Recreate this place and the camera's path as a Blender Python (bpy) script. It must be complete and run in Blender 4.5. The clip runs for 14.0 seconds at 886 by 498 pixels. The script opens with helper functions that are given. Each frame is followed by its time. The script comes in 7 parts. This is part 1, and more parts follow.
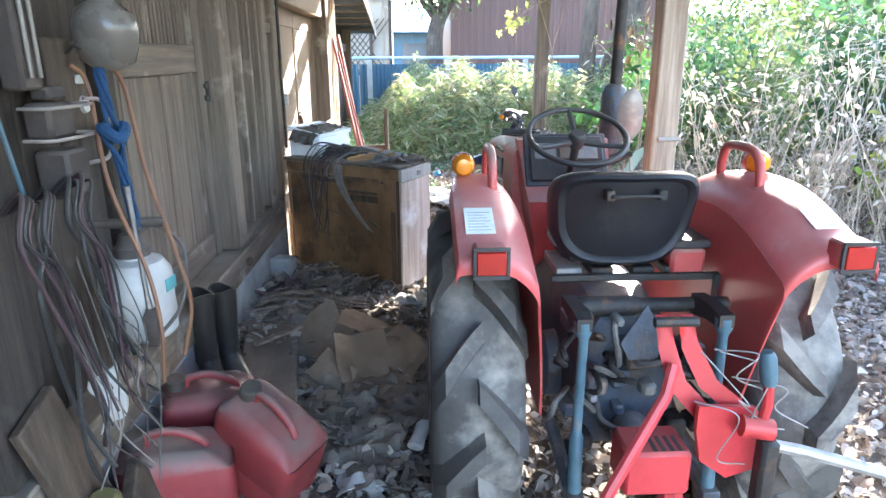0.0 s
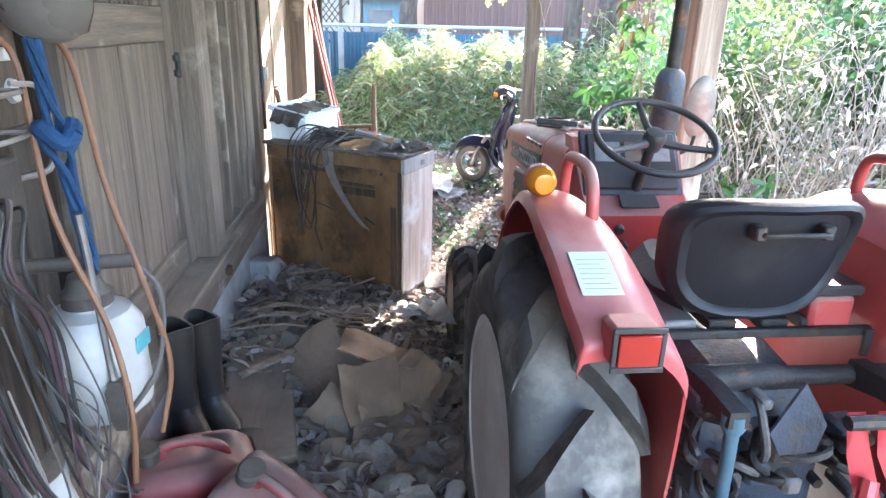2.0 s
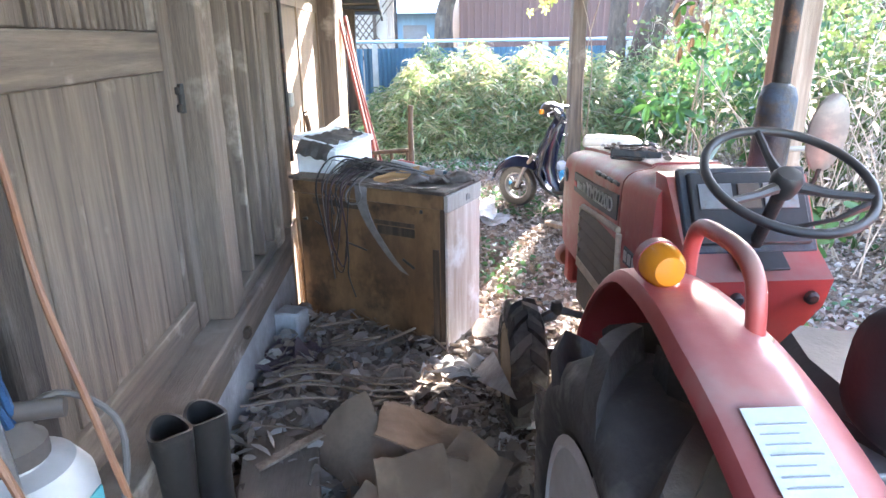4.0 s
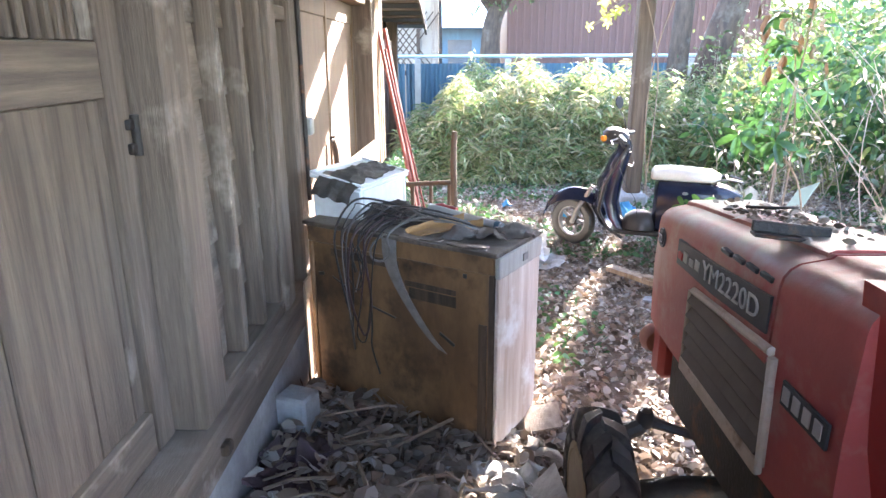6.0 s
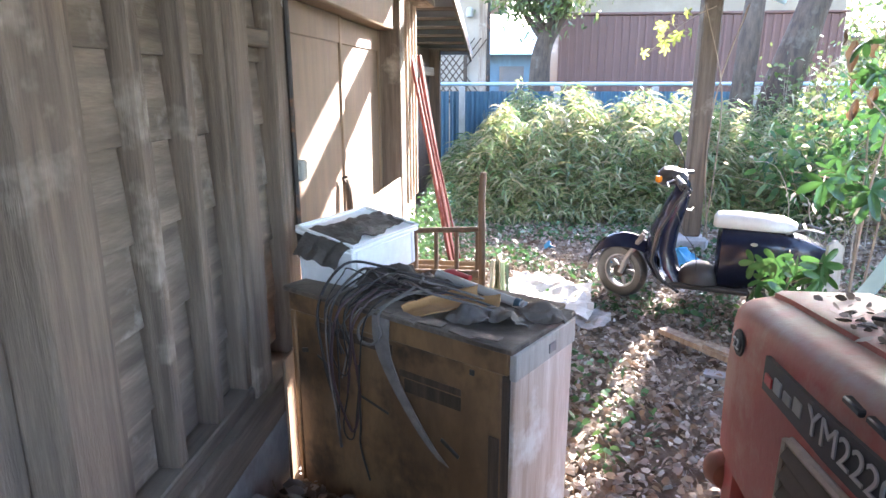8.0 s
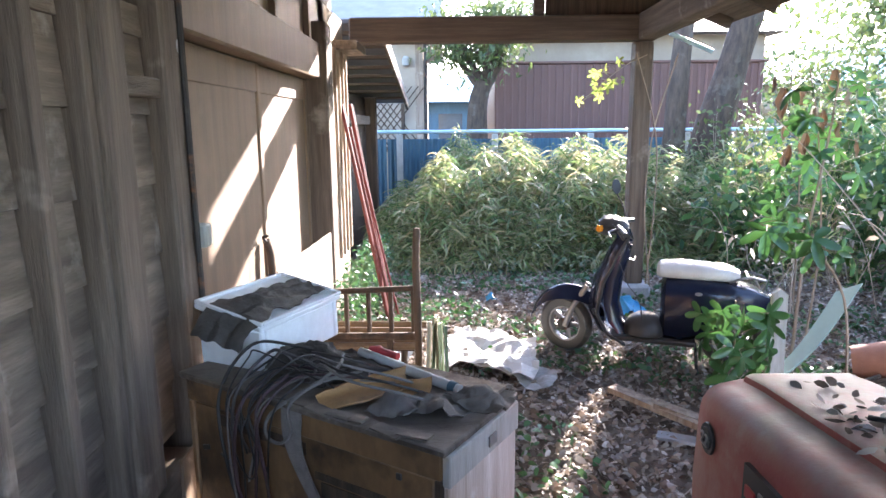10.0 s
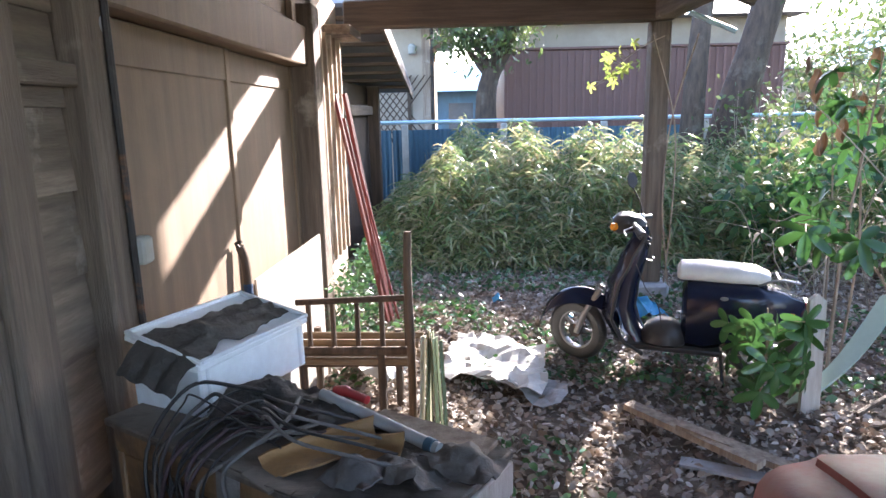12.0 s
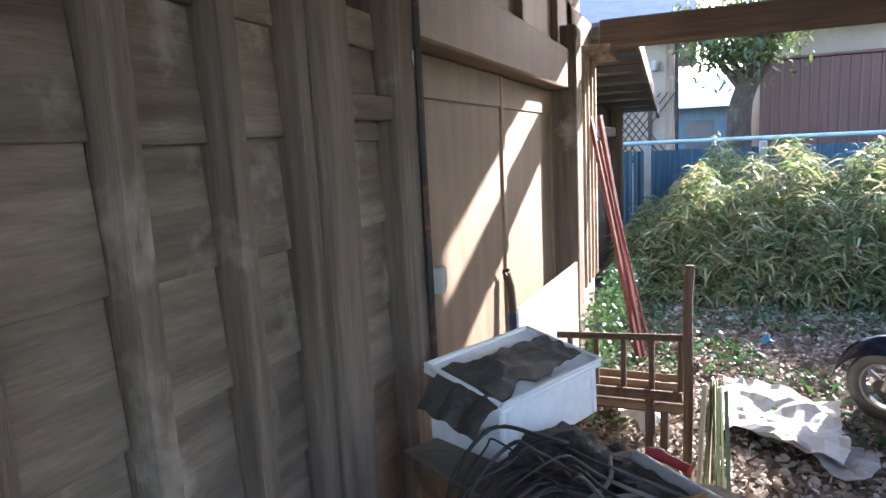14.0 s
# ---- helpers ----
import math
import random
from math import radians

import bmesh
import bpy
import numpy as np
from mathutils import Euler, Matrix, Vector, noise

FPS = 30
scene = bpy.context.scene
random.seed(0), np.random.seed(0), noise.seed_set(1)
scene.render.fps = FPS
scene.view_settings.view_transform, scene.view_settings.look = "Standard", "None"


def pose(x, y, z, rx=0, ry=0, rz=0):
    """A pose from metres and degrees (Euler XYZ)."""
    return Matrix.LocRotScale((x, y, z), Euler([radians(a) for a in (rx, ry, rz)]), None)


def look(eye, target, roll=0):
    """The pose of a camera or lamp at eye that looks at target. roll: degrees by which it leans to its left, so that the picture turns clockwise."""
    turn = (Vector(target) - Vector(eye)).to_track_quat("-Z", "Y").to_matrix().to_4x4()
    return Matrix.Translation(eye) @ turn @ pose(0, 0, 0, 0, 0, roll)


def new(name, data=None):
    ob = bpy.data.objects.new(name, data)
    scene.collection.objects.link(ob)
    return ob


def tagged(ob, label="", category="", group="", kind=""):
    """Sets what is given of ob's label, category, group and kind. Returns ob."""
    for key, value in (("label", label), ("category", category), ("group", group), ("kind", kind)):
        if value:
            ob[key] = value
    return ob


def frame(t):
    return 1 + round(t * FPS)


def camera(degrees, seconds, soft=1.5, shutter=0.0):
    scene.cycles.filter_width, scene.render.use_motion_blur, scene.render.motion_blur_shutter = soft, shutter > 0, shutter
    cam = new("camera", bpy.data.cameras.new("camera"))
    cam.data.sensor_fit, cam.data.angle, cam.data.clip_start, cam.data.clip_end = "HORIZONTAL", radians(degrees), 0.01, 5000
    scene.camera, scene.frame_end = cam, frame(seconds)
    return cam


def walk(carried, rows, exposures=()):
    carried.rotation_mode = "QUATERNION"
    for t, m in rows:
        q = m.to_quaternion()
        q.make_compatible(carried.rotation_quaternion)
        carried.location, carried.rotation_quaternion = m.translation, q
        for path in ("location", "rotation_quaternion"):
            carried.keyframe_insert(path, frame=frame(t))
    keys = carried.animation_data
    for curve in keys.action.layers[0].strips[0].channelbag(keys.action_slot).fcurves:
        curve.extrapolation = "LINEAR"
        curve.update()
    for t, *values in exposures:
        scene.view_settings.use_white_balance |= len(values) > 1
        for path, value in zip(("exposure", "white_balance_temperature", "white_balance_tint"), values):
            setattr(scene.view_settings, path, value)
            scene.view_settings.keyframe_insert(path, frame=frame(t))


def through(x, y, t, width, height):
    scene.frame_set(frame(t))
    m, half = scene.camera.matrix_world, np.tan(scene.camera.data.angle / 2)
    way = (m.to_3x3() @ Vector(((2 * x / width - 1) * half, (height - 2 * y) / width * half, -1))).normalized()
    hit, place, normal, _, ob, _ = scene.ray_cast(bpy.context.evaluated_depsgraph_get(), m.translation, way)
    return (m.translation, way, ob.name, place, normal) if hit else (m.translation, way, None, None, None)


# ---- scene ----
cam = camera(69.0, 14.0)
METRES, EYE, TILT, LEAN, TURN = 3.5, 1.55, 0.0, 0.0, -2.1
ROWS = [
    (0.0, 0.0, 0.0, 0.0, -0.08, -16.75, 0.26),
    (0.5, -0.0528, 0.0195, 0.0039, -1.5, -16.6, 0.13),
    (1.0, -0.0694, 0.0499, -0.0022, -2.19, -18.14, -0.04),
    (1.5, -0.0715, 0.115, 0.002, -2.82, -18.52, -0.66),
    (2.0, -0.0751, 0.1586, 0.0038, -3.27, -19.28, -1.27),
    (2.5, -0.0766, 0.1903, 0.0029, -3.71, -19.8, -2.13),
    (3.0, -0.0802, 0.2388, 0.0033, -3.57, -19.51, -1.4),
    (3.5, -0.082, 0.2664, 0.0058, -2.1, -18.84, -0.06),
    (6.0, -0.0957, 0.5116, 0.0069, 3.31, -17.01, 0.24),
    (6.5, -0.0874, 0.5519, 0.0079, 3.65, -16.75, -0.35),
    (7.0, -0.0748, 0.5944, 0.0084, 6.42, -16.41, -0.72),
    (7.5, -0.0684, 0.6261, 0.0081, 7.85, -15.92, -0.29),
    (8.0, -0.0663, 0.6757, 0.0131, 7.96, -14.86, 0.08),
    (8.5, -0.0615, 0.7064, 0.0172, 7.05, -13.25, 0.3),
    (11.0, -0.0505, 0.8079, 0.0187, 1.47, -10.78, 0.44),
    (11.5, -0.0396, 0.8448, 0.0197, 1.79, -11.53, 0.6),
    (12.0, -0.0378, 0.8628, 0.0179, 3.91, -11.8, 1.22),
    (12.5, -0.04, 0.8746, 0.0148, 7.17, -12.57, 1.36),
    (13.0, -0.0451, 0.8743, 0.0197, 9.21, -12.57, 1.59),
    (13.5, -0.0669, 0.8791, 0.023, 17.58, -10.11, 2.87),
    (14.0, -0.1086, 0.8927, 0.0234, 23.32, -9.22, 2.87),
]
walk(cam, [(t, pose(0, 0, EYE, TILT, LEAN, TURN) @ pose(METRES * x, METRES * y, METRES * z, 90 + pitch, roll, yaw)) for t, x, y, z, yaw, pitch, roll in ROWS],
     [(0.0, 4.2, 6000, 14), (1.5, 4.56, 6020, 16), (3.5, 4.6, 6050, 19), (6.5, 4.38, 6150, 21), (8.5, 3.96, 6000, 21), (11.0, 3.3, 5900, 21), (14.0, 3.1, 5950, 20)])

# ---- world and sun ----
SUN = Vector((1.05, 2.14, 0.935)).normalized()
world = bpy.data.worlds.new("daylight")
scene.world = world
world.use_nodes = True
wn = world.node_tree
sky = wn.nodes.new("ShaderNodeTexSky")
sky.sky_type = "NISHITA"
sky.sun_disc = False
sky.sun_elevation = math.asin(SUN.z)
sky.sun_rotation = math.atan2(SUN.x, SUN.y)
wn.links.new(sky.outputs[0], wn.nodes["Background"].inputs[0])
wn.nodes["Background"].inputs[1].default_value = 0.15
sun_data = bpy.data.lights.new("sun", "SUN")
sun_data.energy, sun_data.angle, sun_data.color = 4.2, radians(0.6), (1.0, 0.90, 0.74)
sun = new("sun", sun_data)
sun.matrix_basis = look(SUN * 60, (0, 0, 0))


# ---- materials ----
def material(name, base, dark, scale=6.0, stretch=(1, 1, 1), rough=0.8, bump=0.3, metal=0.0, fine=9.0, dust=0.0,
             dust_colour=(0.33, 0.28, 0.22), patch=None, patch_scale=2.5, patch_at=0.56, vary=0.12, glass=0.0, glow=0.0, ior=1.45, island=False):
    """A weathered surface: two scales of noise in the colour, stains in patches, dust on what faces up, fine relief."""
    m = bpy.data.materials.new(name)
    m.use_nodes = True
    nt = m.node_tree
    bsdf = nt.nodes["Principled BSDF"]

    def node(kind, **values):
        n = nt.nodes.new(kind)
        for k, v in values.items():
            n.inputs[k].default_value = v
        return n

    def mix(fac, a, b, blend="MIX"):
        n = nt.nodes.new("ShaderNodeMix")
        n.data_type, n.blend_type = "RGBA", blend
        for socket, v in ((n.inputs[0], fac), (n.inputs[6], a), (n.inputs[7], b)):
            if isinstance(v, bpy.types.NodeSocket):
                nt.links.new(v, socket)
            elif isinstance(v, (int, float)):
                socket.default_value = v
            else:
                socket.default_value = (*v, 1)
        return n.outputs[2]

    def ramp(value, low, high):
        n = nt.nodes.new("ShaderNodeMapRange")
        n.inputs[1].default_value, n.inputs[2].default_value = low, high
        nt.links.new(value, n.inputs[0])
        return n.outputs[0]

    coord = nt.nodes.new("ShaderNodeTexCoord").outputs["Object"]
    info = nt.nodes.new("ShaderNodeObjectInfo").outputs["Random"]
    geo = nt.nodes.new("ShaderNodeNewGeometry")
    rnd = geo.outputs["Random Per Island"] if island else info
    shift = nt.nodes.new("ShaderNodeVectorMath")
    shift.operation = "MULTIPLY_ADD"
    nt.links.new(rnd, shift.inputs[0])
    shift.inputs[1].default_value = (7, 5, 9)
    nt.links.new(coord, shift.inputs[2])
    mp = node("ShaderNodeMapping", Scale=stretch)
    nt.links.new(shift.outputs[0], mp.inputs[0])
    n1 = node("ShaderNodeTexNoise", Scale=scale, Detail=4.0, Roughness=0.6)
    n2 = node("ShaderNodeTexNoise", Scale=scale * fine, Detail=3.0, Roughness=0.65)
    n3 = node("ShaderNodeTexNoise", Scale=patch_scale, Detail=5.0, Roughness=0.65)
    nt.links.new(mp.outputs[0], n1.inputs[0])
    nt.links.new(mp.outputs[0], n2.inputs[0])
    nt.links.new(shift.outputs[0], n3.inputs[0])
    colour = mix(ramp(n1.outputs[0], 0.35, 0.68), dark, base)
    colour = mix(ramp(n2.outputs[0], 0.38, 0.72), colour, mix(0.45, colour, dark), "MIX")
    if patch:
        colour = mix(ramp(n3.outputs[0], patch_at, patch_at + 0.14), colour, patch)
    hsv = node("ShaderNodeHueSaturation")
    val = nt.nodes.new("ShaderNodeMapRange")
    val.inputs[3].default_value, val.inputs[4].default_value = 1 - vary, 1 + vary
    nt.links.new(rnd, val.inputs[0])
    nt.links.new(val.outputs[0], hsv.inputs["Value"])
    nt.links.new(colour, hsv.inputs["Color"])
    colour = hsv.outputs[0]
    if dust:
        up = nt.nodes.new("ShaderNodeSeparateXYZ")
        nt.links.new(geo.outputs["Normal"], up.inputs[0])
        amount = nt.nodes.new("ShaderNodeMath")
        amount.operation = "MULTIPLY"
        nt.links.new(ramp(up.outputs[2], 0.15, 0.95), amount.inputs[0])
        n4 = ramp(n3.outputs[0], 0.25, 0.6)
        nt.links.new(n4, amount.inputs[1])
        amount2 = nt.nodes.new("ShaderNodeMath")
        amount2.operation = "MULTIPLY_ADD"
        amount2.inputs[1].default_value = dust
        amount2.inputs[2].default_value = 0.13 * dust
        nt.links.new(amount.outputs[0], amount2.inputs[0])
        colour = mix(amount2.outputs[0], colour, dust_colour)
    nt.links.new(colour, bsdf.inputs["Base Color"])
    rr = nt.nodes.new("ShaderNodeMapRange")
    rr.inputs[3].default_value, rr.inputs[4].default_value = max(0.04, rough - 0.14), min(1, rough + 0.12)
    nt.links.new(n1.outputs[0], rr.inputs[0])
    nt.links.new(rr.outputs[0], bsdf.inputs["Roughness"])
    bsdf.inputs["Metallic"].default_value = metal
    bsdf.inputs["IOR"].default_value = ior
    if glass:
        bsdf.inputs["Transmission Weight"].default_value = glass
    if glow:
        nt.links.new(colour, bsdf.inputs["Emission Color"])
        bsdf.inputs["Emission Strength"].default_value = glow
    if bump:
        bp = node("ShaderNodeBump", Strength=bump, Distance=0.01)
        add = nt.nodes.new("ShaderNodeMath")
        nt.links.new(n1.outputs[0], add.inputs[0])
        nt.links.new(n2.outputs[0], add.inputs[1])
        nt.links.new(add.outputs[0], bp.inputs["Height"])
        nt.links.new(bp.outputs[0], bsdf.inputs["Normal"])
    return m


def leaf_material(name, colours, through=0.45, rough=0.5):
    """Leaves: a colour for each island out of a row of colours, some light passing through."""
    m = bpy.data.materials.new(name)
    m.use_nodes = True
    nt = m.node_tree
    bsdf, out = nt.nodes["Principled BSDF"], nt.nodes["Material Output"]
    geo = nt.nodes.new("ShaderNodeNewGeometry")
    cr = nt.nodes.new("ShaderNodeValToRGB")
    e = cr.color_ramp.elements
    while len(e) < len(colours):
        e.new(0.5)
    for i, c in enumerate(colours):
        e[i].position, e[i].color = i / (len(colours) - 1), (*c, 1)
    nt.links.new(geo.outputs["Random Per Island"], cr.inputs[0])
    nt.links.new(cr.outputs[0], bsdf.inputs["Base Color"])
    bsdf.inputs["Roughness"].default_value = rough
    tr = nt.nodes.new("ShaderNodeBsdfTranslucent")
    nt.links.new(cr.outputs[0], tr.inputs[0])
    mx = nt.nodes.new("ShaderNodeMixShader")
    mx.inputs[0].default_value = through
    nt.links.new(bsdf.outputs[0], mx.inputs[1])
    nt.links.new(tr.outputs[0], mx.inputs[2])
    nt.links.new(mx.outputs[0], out.inputs[0])
    return m


UP, ALONG_Y, ALONG_X = (14, 14, 0.8), (14, 0.8, 14), (0.8, 14, 14)
GREY_WOOD, GREY_DARK = (0.23, 0.178, 0.135), (0.095, 0.072, 0.054)
wood_up = material("weathered_wood_upright", GREY_WOOD, GREY_DARK, 2.2, UP, 0.85, 0.6, patch=(0.38, 0.33, 0.27), patch_at=0.6, dust=0.25)
wood_y = material("weathered_wood_along", GREY_WOOD, GREY_DARK, 2.2, ALONG_Y, 0.85, 0.5, patch=(0.45, 0.40, 0.34), patch_at=0.58, dust=0.6)
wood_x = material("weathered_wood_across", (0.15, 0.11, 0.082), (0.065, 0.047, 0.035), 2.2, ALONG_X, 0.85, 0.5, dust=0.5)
board_grey = material("weathered_boarding", (0.28, 0.225, 0.172), (0.12, 0.092, 0.068), 1.6, (12, 1.3, 12), 0.8, 0.45, patch=(0.38, 0.335, 0.28), patch_at=0.58, patch_scale=4, vary=0.22)
wood_dark = material("dark_timber", (0.13, 0.09, 0.06), (0.05, 0.035, 0.024), 2.2, UP, 0.8, 0.5)
# darker than wood_up, for the planks and posts behind the tools
wood_near = material("near_dark_planks", (0.085, 0.066, 0.051), (0.032, 0.024, 0.019), 2.2, UP, 0.9, 0.5, patch=(0.13, 0.11, 0.09), patch_at=0.6)
wood_light = material("pale_post_wood", (0.42, 0.34, 0.26), (0.22, 0.165, 0.12), 2.2, UP, 0.85, 0.5, patch=(0.5, 0.45, 0.38))
ply = material("aged_plywood", (0.225, 0.16, 0.105), (0.15, 0.105, 0.068), 1.4, (10, 10, 0.7), 0.65, 0.12, patch=(0.22, 0.155, 0.10), patch_at=0.58, patch_scale=1.6)
ply_brown = material("stained_cabinet_board", (0.30, 0.17, 0.075), (0.13, 0.072, 0.034), 1.6, (3, 3, 1.2), 0.5, 0.2, patch=(0.045, 0.027, 0.017), patch_at=0.5, patch_scale=2.8, dust=0.1)
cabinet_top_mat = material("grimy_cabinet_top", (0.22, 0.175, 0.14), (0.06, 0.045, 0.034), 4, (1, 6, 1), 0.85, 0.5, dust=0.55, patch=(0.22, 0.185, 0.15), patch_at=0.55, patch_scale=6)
# pale veneer, its colour raised for light bounced off the ground
ply_pale_lit = material("peeling_pale_veneer_lightened", (0.76, 0.68, 0.61), (0.50, 0.38, 0.29), 2.2, (8, 8, 0.7), 0.7, 0.25, patch=(0.80, 0.77, 0.73), patch_at=0.5, patch_scale=4)
concrete = material("grey_blue_concrete", (0.45, 0.46, 0.47), (0.24, 0.24, 0.24), 4, (1, 1, 1), 0.9, 0.4, patch=(0.20, 0.18, 0.15), patch_at=0.56)
plaster = material("old_plaster", (0.55, 0.47, 0.38), (0.36, 0.29, 0.22), 3, (1, 1, 1), 0.9, 0.3, patch=(0.40, 0.33, 0.25))
soil = material("leafy_soil", (0.20, 0.155, 0.115), (0.07, 0.052, 0.038), 7, (1, 1, 1), 0.95, 0.8, patch=(0.27, 0.22, 0.17), patch_scale=1.3)
roof_under = material("roof_boards", (0.20, 0.15, 0.11), (0.10, 0.07, 0.05), 2, ALONG_Y, 0.85, 0.4)
roof_tile = material("roof_tile_grey", (0.22, 0.22, 0.23), (0.13, 0.13, 0.14), 3, (1, 1, 1), 0.6, 0.3)
siding = material("brown_metal_siding", (0.17, 0.092, 0.075), (0.13, 0.07, 0.057), 1.5, (1, 1, 0.3), 0.55, 0.05)
cream = material("cream_render", (0.40, 0.345, 0.27), (0.32, 0.27, 0.21), 2, (1, 1, 1), 0.9, 0.1)
fence_blue = material("blue_corrugated_metal", (0.07, 0.17, 0.24), (0.045, 0.11, 0.16), 1.5, (1, 1, 0.4), 0.5, 0.05)
rail_blue = material("pale_blue_rail", (0.45, 0.62, 0.68), (0.34, 0.48, 0.54), 6, (1, 1, 1), 0.4, 0.05)
fence_post = material("grey_fence_post", (0.42, 0.42, 0.38), (0.30, 0.30, 0.27), 6, (1, 1, 1), 0.8, 0.2)
roof_blue = material("blue_roof_sheet", (0.16, 0.40, 0.56), (0.12, 0.30, 0.44), 2, (1, 1, 1), 0.5, 0.05)
bark = material("grey_brown_bark", (0.13, 0.095, 0.068), (0.055, 0.04, 0.03), 5, (3, 3, 0.8), 0.9, 0.9, patch=(0.16, 0.145, 0.11))
twig = material("dry_twig", (0.40, 0.32, 0.24), (0.22, 0.165, 0.12), 5, (1, 1, 1), 0.8, 0.2, island=True, vary=0.3)
window_glass = material("dark_window_glass", (0.10, 0.13, 0.15), (0.07, 0.09, 0.10), 2, (1, 1, 1), 0.1, 0.0)
dark_metal = material("dark_iron", (0.06, 0.055, 0.05), (0.03, 0.027, 0.025), 8, (1, 1, 1), 0.6, 0.3, metal=0.4, patch=(0.16, 0.075, 0.035), patch_scale=9)

sasa_leaf = leaf_material("bamboo_grass_leaf", [(0.05, 0.10, 0.03), (0.14, 0.22, 0.07), (0.24, 0.31, 0.12), (0.40, 0.37, 0.18), (0.17, 0.26, 0.09), (0.48, 0.40, 0.24), (0.07, 0.14, 0.05), (0.32, 0.25, 0.14)], 0.45, 0.35)
green_leaf = leaf_material("broad_green_leaf", [(0.03, 0.08, 0.03), (0.06, 0.14, 0.045), (0.10, 0.20, 0.05), (0.035, 0.09, 0.045), (0.15, 0.22, 0.06), (0.025, 0.06, 0.03)], 0.35, 0.55)
yellow_leaf = leaf_material("yellow_green_leaf", [(0.20, 0.29, 0.06), (0.32, 0.35, 0.08), (0.13, 0.24, 0.05), (0.40, 0.36, 0.09)], 0.55)
tree_leaf = leaf_material("evergreen_leaf", [(0.05, 0.08, 0.025), (0.09, 0.13, 0.04), (0.14, 0.17, 0.06), (0.05, 0.09, 0.035)], 0.35, 0.4)
dead_leaf = leaf_material("dead_leaf", [(0.18, 0.13, 0.095), (0.34, 0.275, 0.22), (0.10, 0.072, 0.052), (0.46, 0.41, 0.355), (0.23, 0.175, 0.13), (0.35, 0.325, 0.30), (0.13, 0.098, 0.075), (0.52, 0.48, 0.43), (0.20, 0.15, 0.12)], 0.1, 0.75)
ivy_leaf = leaf_material("ivy_leaf", [(0.04, 0.10, 0.03), (0.07, 0.15, 0.05), (0.05, 0.13, 0.07), (0.11, 0.20, 0.06)], 0.25, 0.35)
bleached_leaf = leaf_material("bleached_dry_stem", [(0.50, 0.44, 0.36), (0.62, 0.57, 0.50), (0.36, 0.30, 0.23), (0.55, 0.52, 0.40)], 0.3, 0.8)


milky_knob = material("pale_porcelain", (0.66, 0.65, 0.62), (0.5, 0.48, 0.45), 9, (1, 1, 1), 0.35, 0.0)


# ---- shape helpers ----
def thing(name, at=(0, 0, 0), label="", category="", group="", kind="", turn=(0, 0, 0)):
    ob = new(name)
    ob.empty_display_size = 0.1
    ob.matrix_basis = pose(*at, *turn)
    return tagged(ob, label, category, group, kind)


def mesh_of(name, bm, mat, smooth=True):
    bmesh.ops.recalc_face_normals(bm, faces=bm.faces[:])
    me = bpy.data.meshes.new(name)
    bm.to_mesh(me)
    bm.free()
    me.materials.append(mat)
    if smooth:
        me.polygons.foreach_set("use_smooth", [True] * len(me.polygons))
        me.set_sharp_from_angle(angle=radians(38))
    return me


def part(name, bm, mat, parent=None, label="", world_space=True, smooth=True):
    """One mesh object under parent. world_space: the bmesh is in world metres, else in the parent's own space."""
    me = bm if isinstance(bm, bpy.types.Mesh) else mesh_of(name, bm, mat, smooth)
    ob = new(name, me)
    if parent is not None:
        ob.parent = parent
        if world_space:
            m = parent.matrix_basis.copy()
            p = parent.parent
            inv = parent.matrix_parent_inverse.copy()
            full = inv @ m
            while p is not None:
                full = p.matrix_parent_inverse @ p.matrix_basis @ full
                p = p.parent
            ob.matrix_parent_inverse = full.inverted()
    return tagged(ob, label)


def solo(name, bm, mat, label, category, group="", kind="", smooth=True):
    ob = new(name, mesh_of(name, bm, mat, smooth))
    return tagged(ob, label, category, group, kind)


def fresh():
    return bmesh.new()


def box(bm, lo, hi, m=None, b=0.004):
    """A box with bevelled edges from corner lo to corner hi."""
    lo, hi = Vector(lo), Vector(hi)
    c, h = (lo + hi) / 2, (hi - lo) / 2
    b = min(b, 0.45 * min(abs(v) for v in h))
    vs = {}
    for a in range(3):
        for sx in (-1, 1):
            for sy in (-1, 1):
                for sz in (-1, 1):
                    s = (sx, sy, sz)
                    p = Vector([c[i] + s[i] * (h[i] - (0 if i == a else b)) for i in range(3)])
                    vs[a, s] = bm.verts.new(m @ p if m else p)
    for a in range(3):
        u, v = (a + 1) % 3, (a + 2) % 3
        for sa in (-1, 1):
            def key(su, sv):
                s = [0, 0, 0]
                s[a], s[u], s[v] = sa, su, sv
                return tuple(s)
            bm.faces.new([vs[a, key(*k)] for k in ((-1, -1), (1, -1), (1, 1), (-1, 1))])
            for su in (-1, 1):
                bm.faces.new([vs[a, key(su, -1)], vs[a, key(su, 1)], vs[u, key(su, 1)], vs[u, key(su, -1)]])
    for sx in (-1, 1):
        for sy in (-1, 1):
            for sz in (-1, 1):
                bm.faces.new([vs[a, (sx, sy, sz)] for a in range(3)])
    return bm


def boxed(lo, hi, m=None, b=0.004):
    return box(fresh(), lo, hi, m, b)


